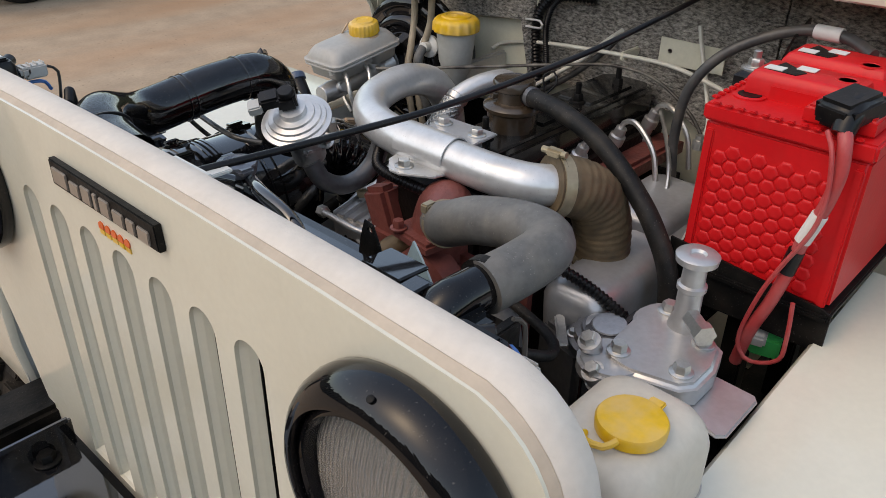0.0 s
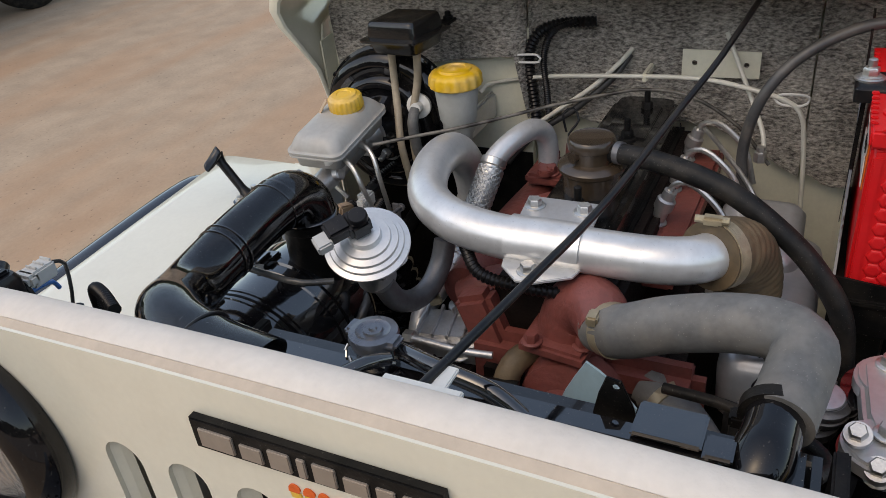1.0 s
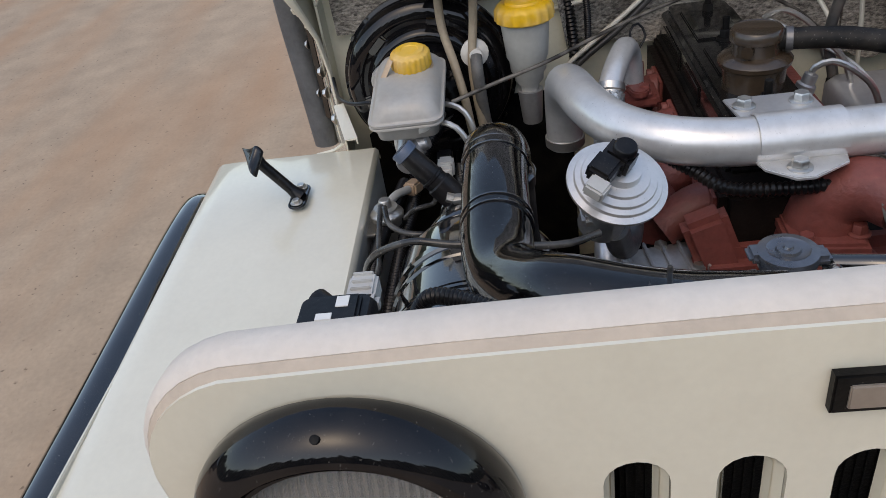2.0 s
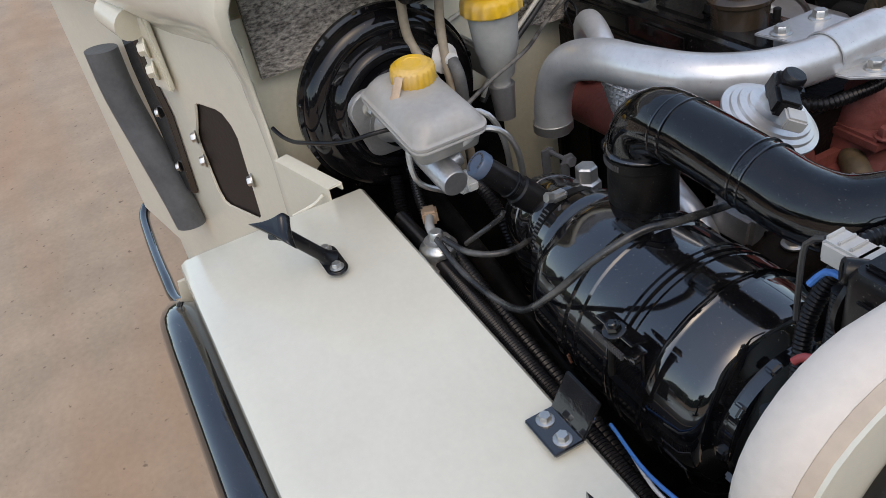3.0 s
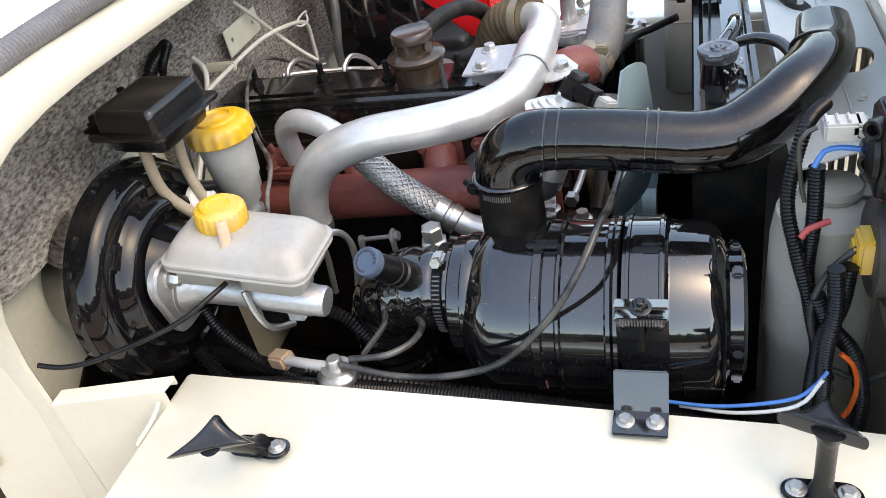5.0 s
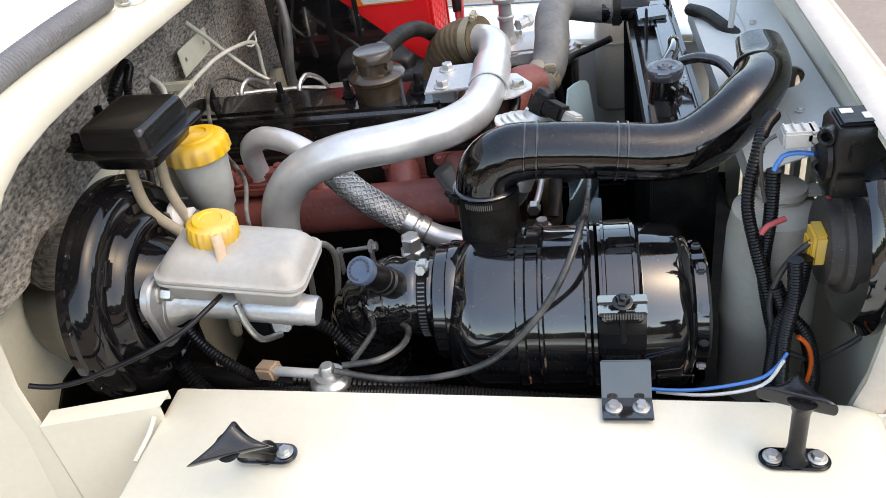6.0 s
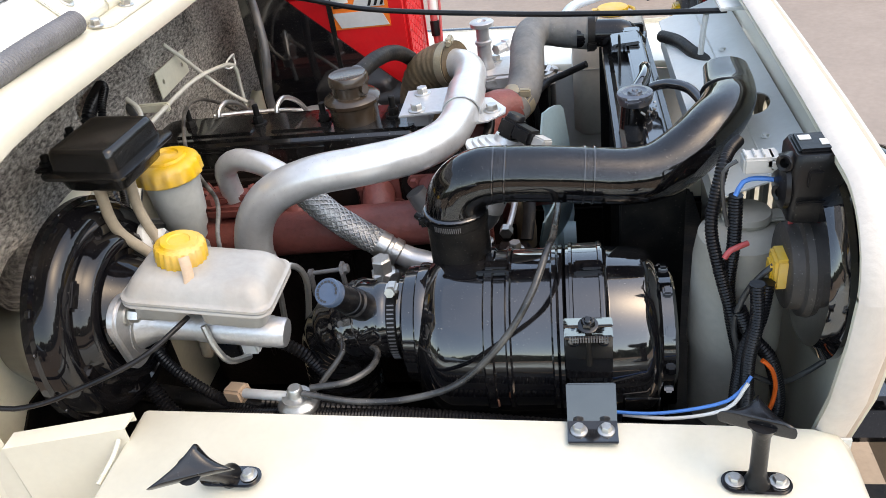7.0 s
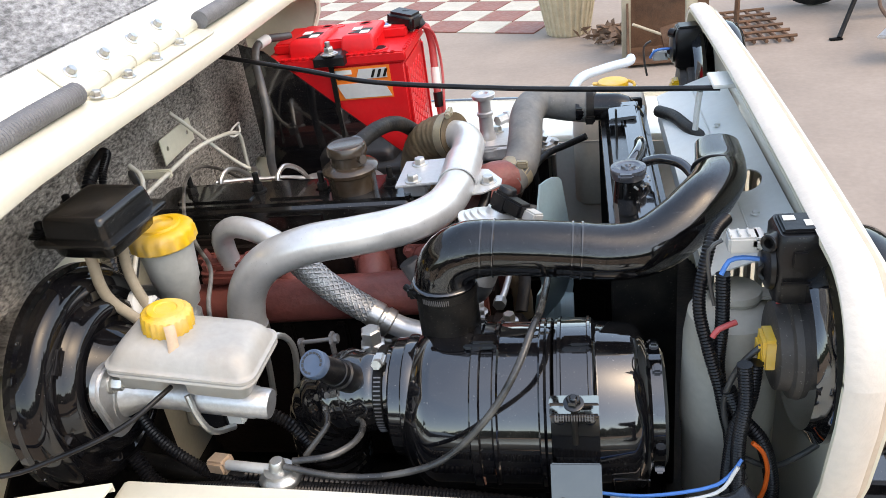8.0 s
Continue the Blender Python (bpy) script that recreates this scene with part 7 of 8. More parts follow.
def injectors():
    t = thing("fuel_injector_set", "injectors with bent silver fuel pipes on a red head plate", "injectors", (-0.78, 0.13, 0.86))
    part("head_plate", slab(B(), [(-0.88, 0.068), (-0.52, 0.068), (-0.52, 0.128), (-0.88, 0.132)], [], 0.03, lambda u, v, w: (u, v, 0.885 - w), bevel=0.006), REDOX, t)
    for x in (-0.83, -0.73, -0.63):
        d = Vector((0.0, 0.35, 1))
        o = Vector((x, 0.082, 0.885))
        part("injector", lathe(B(), o, d, [(0, 0.014), (0.006, 0.014), (0.008, 0.010), (0.024, 0.010), (0.026, 0.0125), (0.040, 0.0125), (0.042, 0.009), (0.054, 0.0085)], 12), ALU, t)
        e = o + d.normalized() * 0.05
        part("fuel_pipe", tube(B(), [e, e + Vector((0, 0.004, 0.012)), e + Vector((0.005, 0.022, 0.020)), e + Vector((0.012, 0.045, 0.010)), e + Vector((0.02, 0.07, -0.015)), e + Vector((0.03, 0.085, -0.06))], 0.0042, 8), ZINC, t)
    part("leak_pipe", tube(B(), [(-0.84, 0.10, 0.94), (-0.79, 0.14, 0.925), (-0.72, 0.19, 0.90), (-0.66, 0.22, 0.86)], 0.0034, 8), ZINC, t)
    part("banjo", lathe(B(), (-0.808, 0.188, 0.905), (0, 0, 1), [(0, 0.009), (0.014, 0.009), (0.015, 0.006), (0.022, 0.006)], 6), ZINC, t)
    return t


injectors()


def alternator():
    t = thing("alternator", "grimy ribbed alternator beside the engine, coloured dark for the shade there", "alternator", (-0.36, -0.12, 0.72))
    bm = lathe(B(), (-0.43, -0.118, 0.745), (1, 0, 0), [(0, 0.040), (0.004, 0.052), (0.05, 0.055), (0.052, 0.051), (0.06, 0.051), (0.062, 0.055), (0.10, 0.053), (0.11, 0.04), (0.115, 0.02), (0.135, 0.02)], 32)
    # case and ribs take the block's shade-darkened colour
    part("case", bm, BLOCKM, t)
    for k in range(14):
        a = 2 * math.pi * k / 14
        part("case_rib", box(B(), (-0.40, -0.118 + 0.055 * math.cos(a), 0.745 + 0.055 * math.sin(a)), (0.045, 0.004, 0.008), 0.001, rot(math.degrees(a) + 90, 0, 0)), BLOCKM, t)
    part("pulley", lathe(B(), (-0.315, -0.118, 0.745), (1, 0, 0), [(0, 0.035), (0.006, 0.035), (0.012, 0.028), (0.018, 0.035), (0.022, 0.035)], 28), MATT, t)
    part("adjuster", tube(B(), [(-0.33, -0.10, 0.80), (-0.325, -0.06, 0.825), (-0.33, 0.0, 0.83)], 0.007, 8, flat=[(0, 1.3, 0.5), (1, 1.3, 0.5)]), MATT, t)
    bolts(t, [(-0.39, -0.10, 0.800), (-0.345, -0.125, 0.800)], (0, 0, 1), 0.009, 0.012)
    return t


alternator()


def finned_casting():
    t = thing("finned_housing", "finned cast aluminium housing beside the fan", "housing", (-0.42, -0.15, 0.76))
    m = Matrix.Translation((-0.410, -0.116, 0.812)) @ rot(0, 6, 8)
    bm = box(B(), (0, 0, 0), (0.058, 0.092, 0.044), 0.006)
    bmesh.ops.transform(bm, matrix=m, verts=bm.verts)
    part("case", bm, ALU, t)
    for k in range(5):
        bm = box(B(), (0.0, -0.038 + 0.019 * k, 0.0240), (0.056, 0.0035, 0.008), 0.001)
        bmesh.ops.transform(bm, matrix=m, verts=bm.verts)
        part("fin", bm, ALU, t)
    part("silver_tube", tube(B(), [(-0.352, -0.145, 0.846), (-0.348, -0.128, 0.849), (-0.345, -0.098, 0.850), (-0.344, -0.069, 0.850), (-0.349, -0.037, 0.849)], 0.0045, 10), ALU, t)
    part("tube_nut", lathe(B(), (-0.353, -0.152, 0.845), (0.05, 1, 0.1), [(0, 0.009), (0.012, 0.009), (0.013, 0.007)], 6), ZINC, t)
    part("brass_tag", box(B(), (-0.432, -0.150, 0.846), (0.010, 0.016, 0.014), 0.002, rot(10, 0, 30)), CLAMPT, t, "small brass coloured terminal")
    for q in ((-0.022, 0.0), (0.020, 0.03)):
        part("bolt", hexbolt(B(), m @ Vector((q[0], q[1], 0.012)), (0, 0, 1), 0.008, 0.012), ZINC, t)
    return t


finned_casting()


def coolant_pump_bolt():
    t = thing("oil_filler_plug", "large hexagon plug on the engine flank", "plug", (-0.51, -0.152, 0.78))
    part("boss", lathe(B(), (-0.51, -0.152, 0.75), (0, 0, 1), [(0, 0.022), (0.035, 0.020), (0.037, 0.016)], 20), ALU, t)
    part("plug", lathe(B(), (-0.51, -0.152, 0.786), (0, 0, 1), [(0, 0.014), (0.012, 0.014), (0.015, 0.011)], 6), ZINC, t)


coolant_pump_bolt()
hose("bypass_hose", [(-0.400, 0.020, 0.838), (-0.383, 0.002, 0.840), (-0.362, -0.013, 0.838), (-0.343, -0.020, 0.820), (-0.335, -0.02, 0.78), (-0.335, -0.02, 0.74)], 0.0150, BROWNHOSE, "short grey-brown bypass hose", "hose", seg=18)
bm = lathe(B(), (-0.384, 0.149, 0.809), (0.6, 0.75, -0.15), [(0, 0.0265), (0.001, 0.0280), (0.013, 0.0280), (0.014, 0.0265)], 28)
tagged(part("hose_clamp", bm, CLAMPT), "tan plated clamp on the lower hose", "clamp")
hose("lower_hose", [(-0.395, 0.130, 0.812), (-0.375, 0.160, 0.808), (-0.345, 0.192, 0.798), (-0.31, 0.225, 0.772), (-0.28, 0.25, 0.72)], 0.0255, GREYHOSE, "grey lower radiator hose", "hose", seg=20)
hose("engine_conduit", [(-0.50, -0.12, 0.935), (-0.46, -0.118, 0.942), (-0.415, -0.09, 0.940), (-0.385, -0.06, 0.932), (-0.378, 0.0, 0.930), (-0.385, 0.08, 0.925), (-0.40, 0.16, 0.90), (-0.42, 0.25, 0.87), (-0.42, 0.31, 0.85)], 0.0068, PLASTIC, "black corrugated conduit under the silver pipe", "conduit", (0.006, 0.001))
hose("drain_hose", [(-0.118, 0.17, 0.985), (-0.10, 0.13, 0.99), (-0.085, 0.08, 0.99), (-0.065, 0.03, 0.985), (-0.06, -0.02, 0.985)], 0.009, RUBBER, "black rubber hose behind the grille", "hose")
PIPEB = mat("pale_blue_plastic", (0.50, 0.58, 0.64), 0.4, vary=0.08)
hose("plastic_pipe", [(-0.005, 2.79, 0.305), (-0.02, 2.75, 0.30), (-0.14, 2.68, 0.295), (-0.25, 2.60, 0.28), (-0.29, 2.48, 0.22), (-0.25, 2.36, 0.12), (-0.22, 2.30, 0.05)], 0.022, PIPEB, "pale blue bent plastic pipe leaning on the ground", "pipe", seg=14)
hose("overflow_tube", [(-0.155, -0.045, 0.994), (-0.135, -0.055, 1.002), (-0.11, -0.075, 1.0), (-0.095, -0.12, 0.99), (-0.09, -0.17, 0.985)], 0.0065, GLOSS, "black overflow tube from the radiator neck", "tube")
hose("coolant_feed", [(-0.345, 0.155, 0.86), (-0.33, 0.22, 0.868), (-0.30, 0.29, 0.875), (-0.27, 0.31, 0.88), (-0.23, 0.30, 0.90)], 0.006, RUBBER, "thin black hose at the filter head", "hose")


# ---------- bulkhead fittings ----------
def bulkhead_plate():
    t = thing("bulkhead_bracket", "cream sheet metal bracket with two holes", "bracket", (-0.9, 0.112, 0.99))
    holes = [arc(0.076, 1.014, 0.004, 0, 330, 11), arc(0.149, 1.014, 0.004, 0, 330, 11)]
    part("plate", slab(B(), [(0.058, 0.992), (0.168, 0.995), (0.168, 1.034), (0.058, 1.034)], holes, 0.002, lambda u, v, w: (-0.892 - w, u, v)), CREAM_IN, t)
    part("spacer", box(B(), (-0.903, 0.112, 1.013), (0.018, 0.05, 0.02), 0.002), CREAM_IN, t)
    return t


bulkhead_plate()
tagged(part("pipe_clip", box(B(), (-0.886, 0.010, 0.998), (0.054, 0.008, 0.014), 0.002), CREAM_IN), "small cream pipe clip", "clip")
hose("brake_pipe", [(-0.86, -0.262, 0.955), (-0.877, -0.245, 0.967), (-0.876, -0.145, 0.985), (-0.862, 0.017, 1.000), (-0.852, 0.10, 1.004), (-0.842, 0.17, 0.996), (-0.838, 0.212, 0.985), (-0.838, 0.230, 0.970), (-0.843, 0.240, 0.93), (-0.85, 0.25, 0.80), (-0.85, 0.25, 0.70)], 0.0035, WIREW, "pale painted brake pipe across the bulkhead", "pipe")
hose("brake_pipe", [(-0.896, 0.118, 1.06), (-0.88, 0.135, 1.03), (-0.86, 0.16, 0.985), (-0.835, 0.185, 0.94), (-0.81, 0.192, 0.918)], 0.0034, WIREW, "pale painted brake pipe across the bulkhead", "pipe")
hose("bulkhead_conduit", [(-0.885, -0.172, 0.89), (-0.882, -0.174, 0.936), (-0.88, -0.180, 1.011), (-0.88, -0.165, 1.05), (-0.885, -0.132, 1.067), (-0.90, -0.075, 1.069)], 0.0082, PLASTIC, LOOM, "conduit", (0.0065, 0.0012), "wiring conduits")
hose("bulkhead_conduit", [(-0.885, -0.150, 0.91), (-0.876, -0.150, 0.96), (-0.872, -0.152, 1.02), (-0.872, -0.135, 1.06), (-0.88, -0.10, 1.075)], 0.0052, PLASTIC, LOOM, "conduit", (0.0034, 0.0006), "wiring conduits")
tagged(part("hose_clip", tube(B(), [(-0.868, -0.198, 1.020), (-0.862, -0.160, 1.024), (-0.864, -0.158, 1.012), (-0.868, -0.198, 1.008)], 0.002, 6), WHITEPL), "white wire hose clip", "clip")
hose("heater_hose", [(-0.905, -0.020, 1.027), (-0.882, -0.035, 1.010), (-0.875, -0.075, 0.972), (-0.868, -0.14, 0.924), (-0.862, -0.19, 0.885), (-0.86, -0.22, 0.84)], 0.0038, WIREW, "pale heater hose leaving the bulkhead", "hose")
hose("bonnet_cable", [(-0.905, -0.023, 1.018), (-0.885, -0.045, 0.985), (-0.88, -0.10, 0.935), (-0.87, -0.17, 0.885), (-0.865, -0.22, 0.83)], 0.0055, CABLE, "black cable leaving the bulkhead", "cable")
hose("dipstick_loop", [(-0.79, -0.085, 0.91), (-0.795, -0.088, 0.925), (-0.805, -0.075, 0.945), (-0.81, -0.085, 0.962), (-0.80, -0.098, 0.955), (-0.796, -0.092, 0.928)], 0.0018, PLASTIC, "thin wire dipstick loop", "dipstick")
hose("dipstick_tube", [(-0.775, -0.085, 0.86), (-0.785, -0.085, 0.90), (-0.79, -0.085, 0.912)], 0.005, REDOX, "red painted dipstick tube", "dipstick")


# ---------- dark underside of the bay ----------
def chassis():
    t = thing("chassis_frame", "black steel chassis rails under the engine", "chassis", (-0.4, 0, 0.42))
    for s in (-1, 1):
        part("rail", box(B(), (-0.45, s * 0.39, 0.52), (1.15, 0.09, 0.13), 0.008), MATT, t)
    # added sheet, hides the lit ground and keeps the depths of the bay black
    part("added_dark_floor", slab(B(), [(-0.95, -0.475), (-0.02, -0.475), (-0.02, 0.475), (-0.95, 0.475)], [], 0.004, lambda u, v, w: (u, v, 0.475 - w)), MATT, t)
    part("steering_box", box(B(), (-0.30, -0.37, 0.63), (0.16, 0.10, 0.12), 0.02), MATT, t)
    part("steering_shaft", tube(B(), [(-0.88, -0.36, 0.78), (-0.36, -0.37, 0.66)], 0.014, 12), MATT, t)
    part("front_crossmember", box(B(), (0.03, 0, 0.50), (0.08, 0.9, 0.12), 0.01), MATT, t)
    return t


chassis()


def front_wheel(s):
    t = thing("tyred_roadwheel", "black off-road tyre on a pale steel rim", "wheel", (-0.33, s * 0.64, 0.0), group="wheels")
    o = (-0.33, s * 0.545, 0.355)
    bm = lathe(B(), o, (0, s, 0), [(0, 0.20), (0.0, 0.26), (0.012, 0.31), (0.03, 0.338), (0.06, 0.35), (0.13, 0.35), (0.16, 0.338), (0.178, 0.31), (0.19, 0.26), (0.19, 0.20)], 48)
    part("tyre", bm, RUBBER, t)
    for k in range(40):
        a = 2 * math.pi * k / 40
        for row, off in ((0.04, 0.0), (0.095, 0.5), (0.15, 0.0)):
            b = a + off * 2 * math.pi / 40
            r = 0.352 if row == 0.095 else 0.345
            part("tread_block", box(B(), (o[0] + r * math.sin(b), o[1] + s * row, o[2] + r * math.cos(b)), (0.036, 0.042, 0.018), 0.003, rot(0, math.degrees(b), 0)), RUBBER, t)
    part("rim", lathe(B(), (o[0], o[1] + s * 0.03, o[2]), (0, s, 0), [(0, 0.198), (0.11, 0.198), (0.12, 0.205), (0.15, 0.205)], 36), PALE, t)
    return t


front_wheel(-1)
front_wheel(1)


def bumper():
    t = thing("front_bumper", "black steel front bumper with boxed middle", "bumper", (0.12, 0, 0.50))
    part("bar", box(B(), (0.19, 0, 0.54), (0.10, 1.30, 0.12), 0.012), GLOSS, t)
    part("tray", box(B(), (0.10, -0.06, 0.585), (0.16, 0.44, 0.02), 0.006), GLOSS, t)
    for y in (-0.25, 0.12):
        part("side_plate", box(B(), (0.10, y, 0.61), (0.17, 0.012, 0.05), 0.004), GLOSS, t)
    part("inner_plate", box(B(), (0.12, -0.05, 0.600), (0.08, 0.22, 0.014), 0.006), GLOSS, t)
    bolts(t, [(0.15, -0.235, 0.596), (0.06, -0.235, 0.596), (0.05, -0.1, 0.596)], (0, 0, 1), 0.012, 0.012, MATT)
    return t


bumper()


# ---------- windscreen pillar and step at the side ----------
def pillar_strip():
    t = thing("windscreen_bracket", "cream hinge bracket with black rubber covered side arm", "bracket", (-1.15, -0.66, 0.62))
    n = Vector((-0.287, -0.958, 0))
    d = Vector((-0.958, 0.287, 0))
    def P(x, out, z):
        u = -0.842 - x
        return Vector((x, -(0.554 + 0.3 * u), z)) + n * out
    bm = slab(B(), [(-1.125, 1.08), (-1.175, 1.08), (-1.19, 0.95), (-1.18, 0.72), (-1.155, 0.715), (-1.13, 0.87), (-1.145, 0.95)], [], 0.012, lambda u, v, w: P(u, 0.002 + w, v), bevel=0.002)
    part("rubber_flap", bm, GLOSS, t)
    bm = tube(B(), [P(-1.215, 0.04, 0.98), P(-1.215, 0.04, 0.90), P(-1.20, 0.035, 0.80), P(-1.185, 0.03, 0.70), P(-1.180, 0.028, 0.645)], 0.030, 20, flat=[(0, 1, 0.75), (1, 1, 0.75)])
    part("padded_arm", bm, GREYPAD, t, "grey padded sleeve")
    for z, x in ((0.875, -1.152), (0.77, -1.160)):
        part("screw", hexbolt(B(), P(x, 0.014, z), n, 0.007, 0.006), ZINC, t)
    bm = tube(B(), [P(-1.13, 0.03, 1.055), P(-1.075, 0.03, 1.04)], 0.026, 18)
    box(bm, P(-1.09, 0.012, 0.99), (0.05, 0.010, 0.12), 0.003, rot(0, 0, 16.7))
    part("hinge_arm", bm, CREAM, t)
    for z in (1.0, 0.965):
        part("nut", hexbolt(B(), P(-1.082, 0.018, z), n, 0.011, 0.012), CREAM, t)
    return t


GREYPAD = mat("grey_padding", (0.085, 0.09, 0.095), 0.5, vary=0.25, scale=14, bump=0.05, dust=0.2, dust_col=(0.2, 0.2, 0.2))
pillar_strip()
hose("side_step", [(-1.30, -0.66, 0.44), (-1.33, -0.70, 0.38), (-1.42, -0.765, 0.35), (-1.55, -0.775, 0.35), (-1.75, -0.775, 0.35), (-1.87, -0.767, 0.355), (-1.91, -0.735, 0.37), (-1.85, -0.69, 0.41)], 0.014, GLOSS, "black tubular side step below the body", "step", seg=16)


# ---------- the yard behind ----------
TILE_R = mat("brick_red_floor_tile", (0.24, 0.085, 0.06), 0.6, vary=0.2, scale=5, dust=0.35, dust_col=(0.36, 0.28, 0.22))
TILE_W = mat("cream_floor_tile", (0.50, 0.46, 0.38), 0.6, vary=0.15, scale=5, dust=0.35, dust_col=(0.36, 0.28, 0.22))
WICKER = mat("cream_moulded_planter", (0.52, 0.44, 0.30), 0.55, vary=0.15, bump=0.05, dust=0.2)
RUST = mat("rusty_sheet_steel", (0.13, 0.065, 0.035), 0.8, vary=0.5, scale=8, bump=0.1, dust=0.3, dust_col=(0.22, 0.13, 0.08))
BEIGEP = mat("faded_beige_paint", (0.46, 0.40, 0.29), 0.6, vary=0.15, dust=0.2)
DRY = mat("dry_leaf_litter", (0.18, 0.11, 0.07), 0.9, vary=0.4)

bm = box(B(), (1.0, 7.25, 0.012), (24, 12.3, 0.05), 0.004)
yard = tagged(part("paved_yard", bm, CONCRETE), "worn greyish brown concrete yard floor", "paving", kind="structure")
ter = thing("tile_floor", "checkered red and cream floor tiles in the yard", "tile floor", (-1.5, 6, 0.03), kind="structure")
tm = [slab(B(), [(-0.150, -0.150), (0.150, -0.150), (0.150, 0.150), (-0.150, 0.150)], [], 0.008, lambda u, v, w: (u, v, w), bevel=0.0015) for k in (0, 1)]
tm = [finish("tile", tm[0], TILE_R), finish("tile", tm[1], TILE_W)]
for i in range(14):
    for k in range(8):
        o = new("tile", tm[(i + k) % 2])
        a = radians(-22)
        u, v = -0.31 * i, 0.31 * k
        o.parent = ter
        o.matrix_parent_inverse = Matrix.Translation((1.5, -6, -0.03))
        o.matrix_basis = pose(-0.64 + u * math.cos(a) - v * math.sin(a), 4.66 + u * math.sin(a) + v * math.cos(a), 0.037 + 0.001 * random.random(), 0, 0, -22)


def planter():
    t = thing("planter", "cream ribbed plant pot standing on the yard floor", "plant pot", (-0.32, 4.42, 0.04))
    o = Vector((-0.32, 4.42, 0.037))
    part("pot", lathe(B(), o, (0, 0, 1), [(0, 0.13), (0.02, 0.14), (0.35, 0.20), (0.40, 0.22), (0.42, 0.22), (0.42, 0.20), (0.36, 0.18)], 40), WICKER, t)
    for k in range(26):
        a = 2 * math.pi * k / 26
        c, s = math.cos(a), math.sin(a)
        part("rib", tube(B(), [o + Vector((0.138 * c, 0.138 * s, 0.01)), o + Vector((0.170 * c, 0.170 * s, 0.18)), o + Vector((0.202 * c, 0.202 * s, 0.35))], 0.009, 8, 0.05), WICKER, t)
    return t


planter()


def litter():
    bm = B()
    rnd = random.Random(5)
    for k in range(140):
        c = Vector((0.02 + rnd.gauss(0, 0.10), 4.15 + rnd.gauss(0, 0.12), 0.05 + 0.06 * rnd.random()))
        m = rot(rnd.uniform(-60, 60), rnd.uniform(-60, 60), rnd.uniform(0, 360))
        s = rnd.uniform(0.03, 0.07)
        p = [c + (m @ Vector((x * s, y * s, z * s))) for x, y, z in ((-1, 0, 0), (-0.2, 0.4, 0.12), (1, 0, 0), (-0.2, -0.4, 0.12), (0, 0, -0.02))]
        vs = [bm.verts.new(q) for q in p]
        for f in ((0, 1, 4), (1, 2, 4), (2, 3, 4), (3, 0, 4), (0, 3, 1), (1, 3, 2)):
            bm.faces.new([vs[q] for q in f])
    tagged(part("dry_leaf_litter", bm, DRY, smooth=0), "heap of dry leaves and bark on the ground", "leaf litter", kind="stuff")


litter()


def rusty_machine():
    t = thing("rusty_cabinet", "rusty open steel cabinet with beige painted frame", "cabinet", (0.22, 3.7, 0.04))
    part("back", box(B(), (0.27, 3.82, 0.33), (0.46, 0.012, 0.58), 0.003), RUST, t)
    part("floor_plate", box(B(), (0.25, 3.66, 0.06), (0.46, 0.34, 0.012), 0.003), RUST, t)
    part("side", slab(B(), [(3.50, 0.04), (3.80, 0.04), (3.80, 0.62), (3.66, 0.62)], [], 0.012, lambda u, v, w: (0.02 + w, u, v)), RUST, t)
    part("post", box(B(), (0.02, 3.62, 0.34), (0.05, 0.04, 0.60), 0.004, rot(8, 0, 0)), BEIGEP, t)
    part("post", box(B(), (0.36, 3.50, 0.30), (0.06, 0.05, 0.52), 0.006), BEIGEP, t)
    part("top_rail", box(B(), (0.26, 3.78, 0.60), (0.52, 0.10, 0.08), 0.006), BEIGEP, t)
    part("drum", lathe(B(), (0.22, 3.62, 0.15), (1, 0, 0.2), [(0, 0.07), (0.10, 0.075), (0.11, 0.05)], 24), RUST, t)
    part("rod", tube(B(), [(0.05, 3.52, 0.28), (0.20, 3.58, 0.20), (0.36, 3.62, 0.12)], 0.008, 8), BEIGEP, t)
    return t


rusty_machine()


def grate():
    t = thing("steel_grate", "rusty steel grating lying on the ground", "grate", (0.86, 4.0, 0.04))
    for i in range(5):
        part("bar", tube(B(), [(0.68 + 0.07 * i, 3.75, 0.055), (0.62 + 0.07 * i, 4.45, 0.06)], 0.011, 6), RUST, t)
    for k in range(6):
        part("bar", tube(B(), [(0.66 - 0.01 * k, 3.76 + 0.135 * k, 0.070), (0.99 - 0.01 * k, 3.78 + 0.135 * k, 0.070)], 0.010, 6), RUST, t)
    part("post", tube(B(), [(0.70, 4.05, 0.04), (0.70, 4.05, 0.9)], 0.016, 8), RUST, t)
    return t


grate()


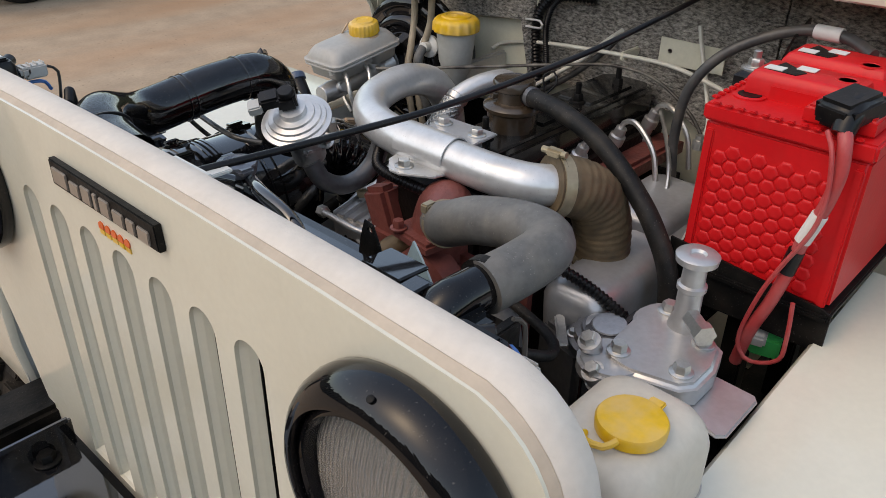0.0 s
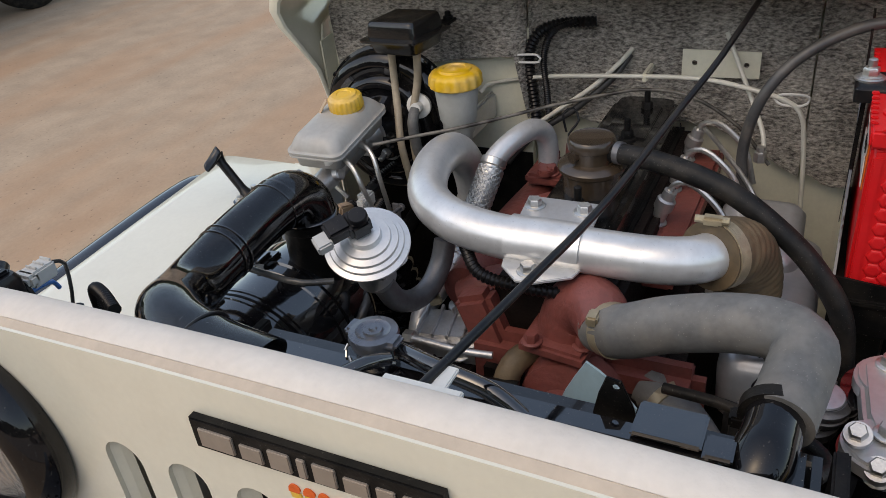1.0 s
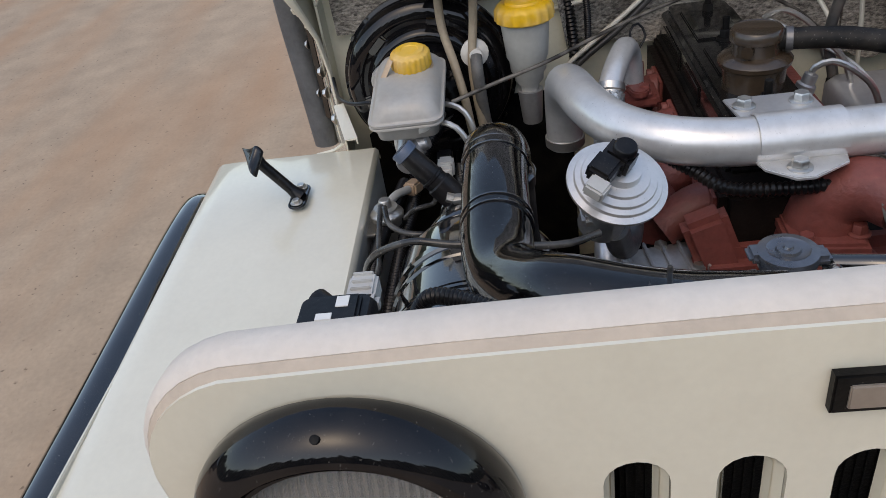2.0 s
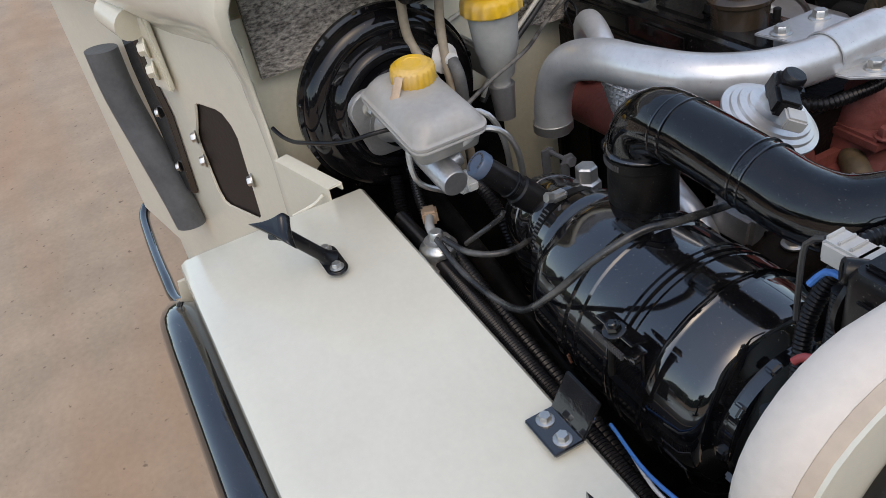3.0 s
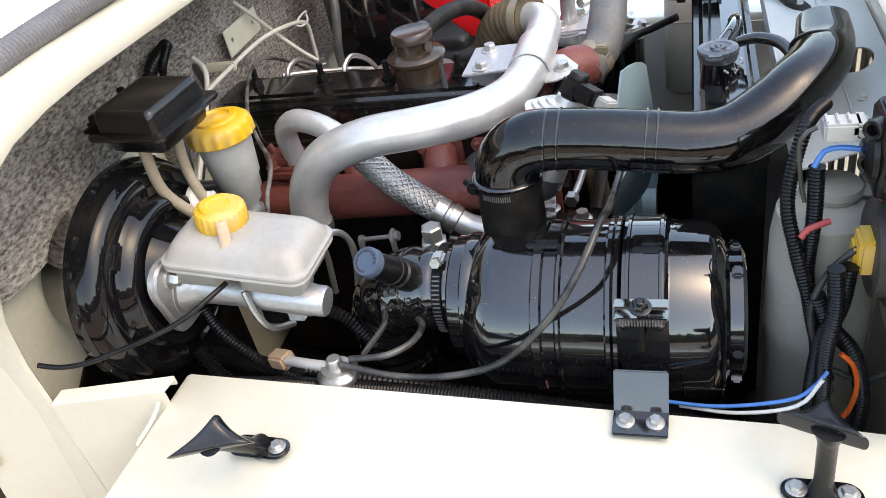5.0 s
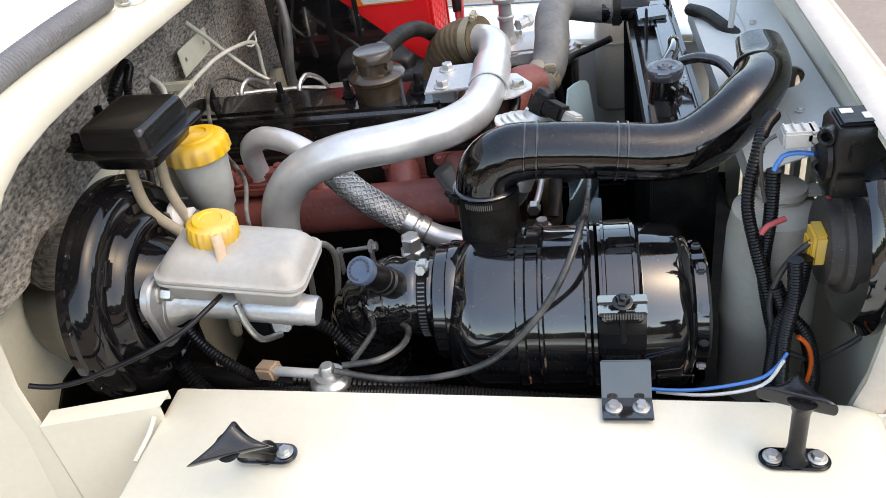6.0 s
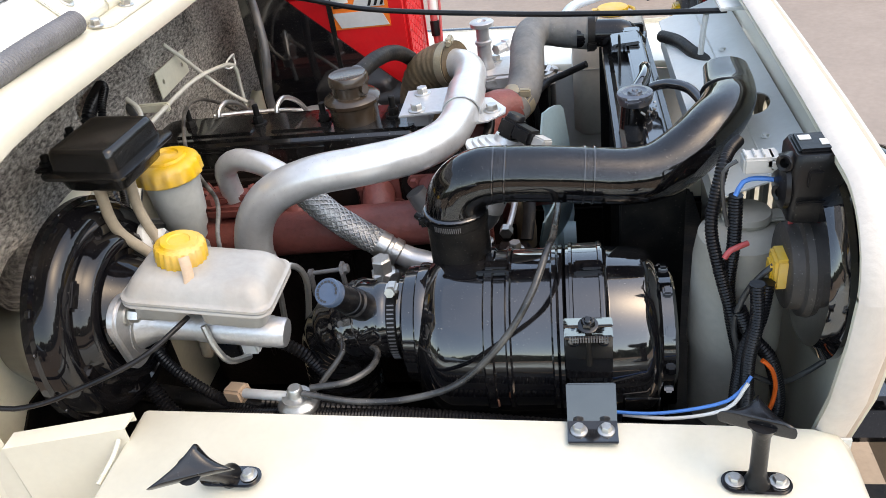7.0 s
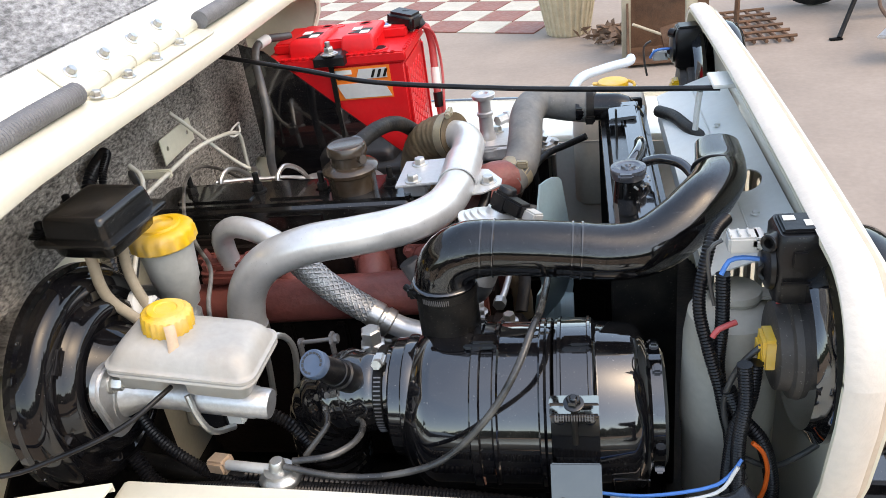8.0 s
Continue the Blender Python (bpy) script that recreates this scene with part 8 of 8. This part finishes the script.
def scooter():
    t = thing("scooter", "dark grey parked motor scooter on its stand", "scooter", (1.6, 3.6, 0.04))
    bm = lathe(B(), (1.27, 4.52, 0.30), (0.1, 1, 0), [(0, 0.16), (0.0, 0.22), (0.02, 0.255), (0.08, 0.255), (0.10, 0.22), (0.10, 0.16)], 36)
    part("rear_tyre", bm, RUBBER, t)
    part("rim", lathe(B(), (1.27, 4.54, 0.30), (0.1, 1, 0), [(0, 0.15), (0.06, 0.15)], 24), PALE, t)
    bm = slab(B(), [(1.30, 0.36), (1.50, 0.22), (1.9, 0.20), (2.2, 0.35), (2.2, 0.75), (1.5, 0.85), (1.33, 0.72)], [], 0.26, lambda u, v, w: (u, 4.25 + w, v), bevel=0.05, seg=3)
    part("body_shell", bm, GREYB, t, "dark grey plastic fairing")
    part("foot_plate", slab(B(), [(1.23, 3.22), (1.50, 3.16), (1.54, 3.34), (1.35, 3.42)], [], 0.02, lambda u, v, w: (u, v, 0.17 + w), bevel=0.006), ALU, t, "bare metal foot plate")
    part("stand_leg", tube(B(), [(1.50, 4.30, 0.30), (1.34, 4.0, 0.16), (1.20, 3.72, 0.045)], 0.014, 10), MATT, t)
    part("stand_foot", box(B(), (1.185, 3.72, 0.044), (0.07, 0.03, 0.012), 0.003), MATT, t)
    part("exhaust", tube(B(), [(1.45, 4.15, 0.22), (1.65, 4.12, 0.19), (2.0, 4.12, 0.20)], 0.035, 14), MATT, t)
    part("lever", tube(B(), [(1.55, 4.15, 0.30), (1.42, 3.80, 0.20), (1.38, 3.34, 0.17)], 0.010, 8), RUST, t)
    return t


GREYB = mat("dark_grey_scooter_plastic", (0.035, 0.035, 0.04), 0.35, vary=0.2, dust=0.25, dust_col=(0.2, 0.17, 0.14))
scooter()


def parked_car():
    t = thing("parked_car", "parked vehicle with dark tyres across the yard", "car", (-3.1, -5.7, 0))
    for x, y in ((-1.95, -5.45), (-4.35, -5.9), ):
        w = lathe(B(), (x, y, 0.33), (-0.18, -1, 0), [(0, 0.21), (0.0, 0.29), (0.03, 0.33), (0.15, 0.33), (0.18, 0.29), (0.18, 0.21)], 40)
        wh = part("wheel", w, RUBBER, t)
        part("rim", lathe(B(), (x, y - 0.01, 0.33), (-0.18, -1, 0), [(0, 0.0), (0.0, 0.21), (0.05, 0.21)], 32), PALE, wh)
    m = Matrix.Translation((-3.25, -6.35, 0)) @ rot(0, 0, 10.6)
    bm = slab(B(), [(-2.0, 0.38), (2.0, 0.38), (2.0, 0.85), (1.2, 1.0), (0.6, 1.45), (-1.5, 1.5), (-2.0, 0.9)], [], 1.5, lambda u, v, w: tuple(m @ Vector((u, w - 0.75, v))), bevel=0.06, seg=3)
    part("body", bm, CARP, t, "dark painted body")
    return t


CARP = mat("dark_car_paint", (0.03, 0.03, 0.035), 0.25, coat=0.4, bump=0)
parked_car()


# ---------- marker lamp on the wheel arch ----------
def side_marker():
    t = thing("side_marker_lamp", "orange plastic marker strip on the wheel arch trim", "marker lamp", (-0.29, -0.79, 0.73))
    part("lens", loft(B(), [(0.735, -0.37, -0.20, -0.806, -0.786, 0.008), (0.750, -0.372, -0.198, -0.805, -0.782, 0.009), (0.764, -0.366, -0.204, -0.800, -0.784, 0.007)], 4), ORANGE, t, smooth=60)
    part("mount", box(B(), (-0.285, -0.782, 0.748), (0.19, 0.012, 0.03), 0.004), MATT, t)
    return t


side_marker()


hose("booster_hose", [(-0.735, -0.318, 0.970), (-0.722, -0.318, 0.955), (-0.722, -0.317, 0.92), (-0.735, -0.315, 0.87), (-0.76, -0.31, 0.82)], 0.0085, GREYHOSE, "grey rubber hose below the booster valve", "hose", seg=14)
tagged(part("hose_clip", tube(B(), [(-0.841, 0.196, 0.987), (-0.837, 0.205, 0.995), (-0.837, 0.235, 0.995), (-0.841, 0.240, 0.987), (-0.837, 0.232, 0.980), (-0.837, 0.205, 0.980), (-0.841, 0.196, 0.986)], 0.0018, 6), WHITEPL), "white wire hose clip", "clip")


def injection_pump():
    t = thing("injection_pump", "grimy dark cast injection pump below the filter head", "fuel pump", (-0.43, 0.27, 0.70))
    part("body", box(B(), (-0.44, 0.265, 0.765), (0.13, 0.085, 0.10), 0.012, rot(0, 0, -14), 3), DARKCAST, t)
    part("governor", lathe(B(), (-0.405, 0.288, 0.81), (0.15, 0.1, 1), [(0, 0.036), (0.012, 0.036), (0.014, 0.030), (0.024, 0.029), (0.026, 0.022), (0.030, 0.021), (0.031, 0.0)], 28), DARKCAST, t)
    part("top_cap", lathe(B(), (-0.400, 0.291, 0.838), (0.15, 0.1, 1), [(0, 0.017), (0.006, 0.017), (0.008, 0.013), (0.009, 0.0)], 24), ALU, t)
    for k in range(5):
        a = radians(72 * k + 20)
        part("bolt", hexbolt(B(), (-0.404 + 0.030 * math.cos(a), 0.288 + 0.030 * math.sin(a), 0.823), (0.15, 0.1, 1), 0.0048, 0.006), ZINC, t)
    part("lever", box(B(), (-0.375, 0.255, 0.828), (0.060, 0.012, 0.005), 0.002, rot(0, 0, 40)), ZINC, t)
    part("spring", tube(B(), [(-0.39, 0.24, 0.825), (-0.42, 0.225, 0.822), (-0.45, 0.215, 0.82)], 0.0035, 8, wave=(0.004, 0.0008)), ZINC, t)
    for k in range(4):
        part("outlet_pipe", tube(B(), [(-0.47 + 0.018 * k, 0.235, 0.815), (-0.475 + 0.018 * k, 0.228, 0.840), (-0.50 + 0.01 * k, 0.205, 0.850), (-0.56, 0.165 + 0.006 * k, 0.855)], 0.0030, 8), ZINC, t)
    return t


injection_pump()
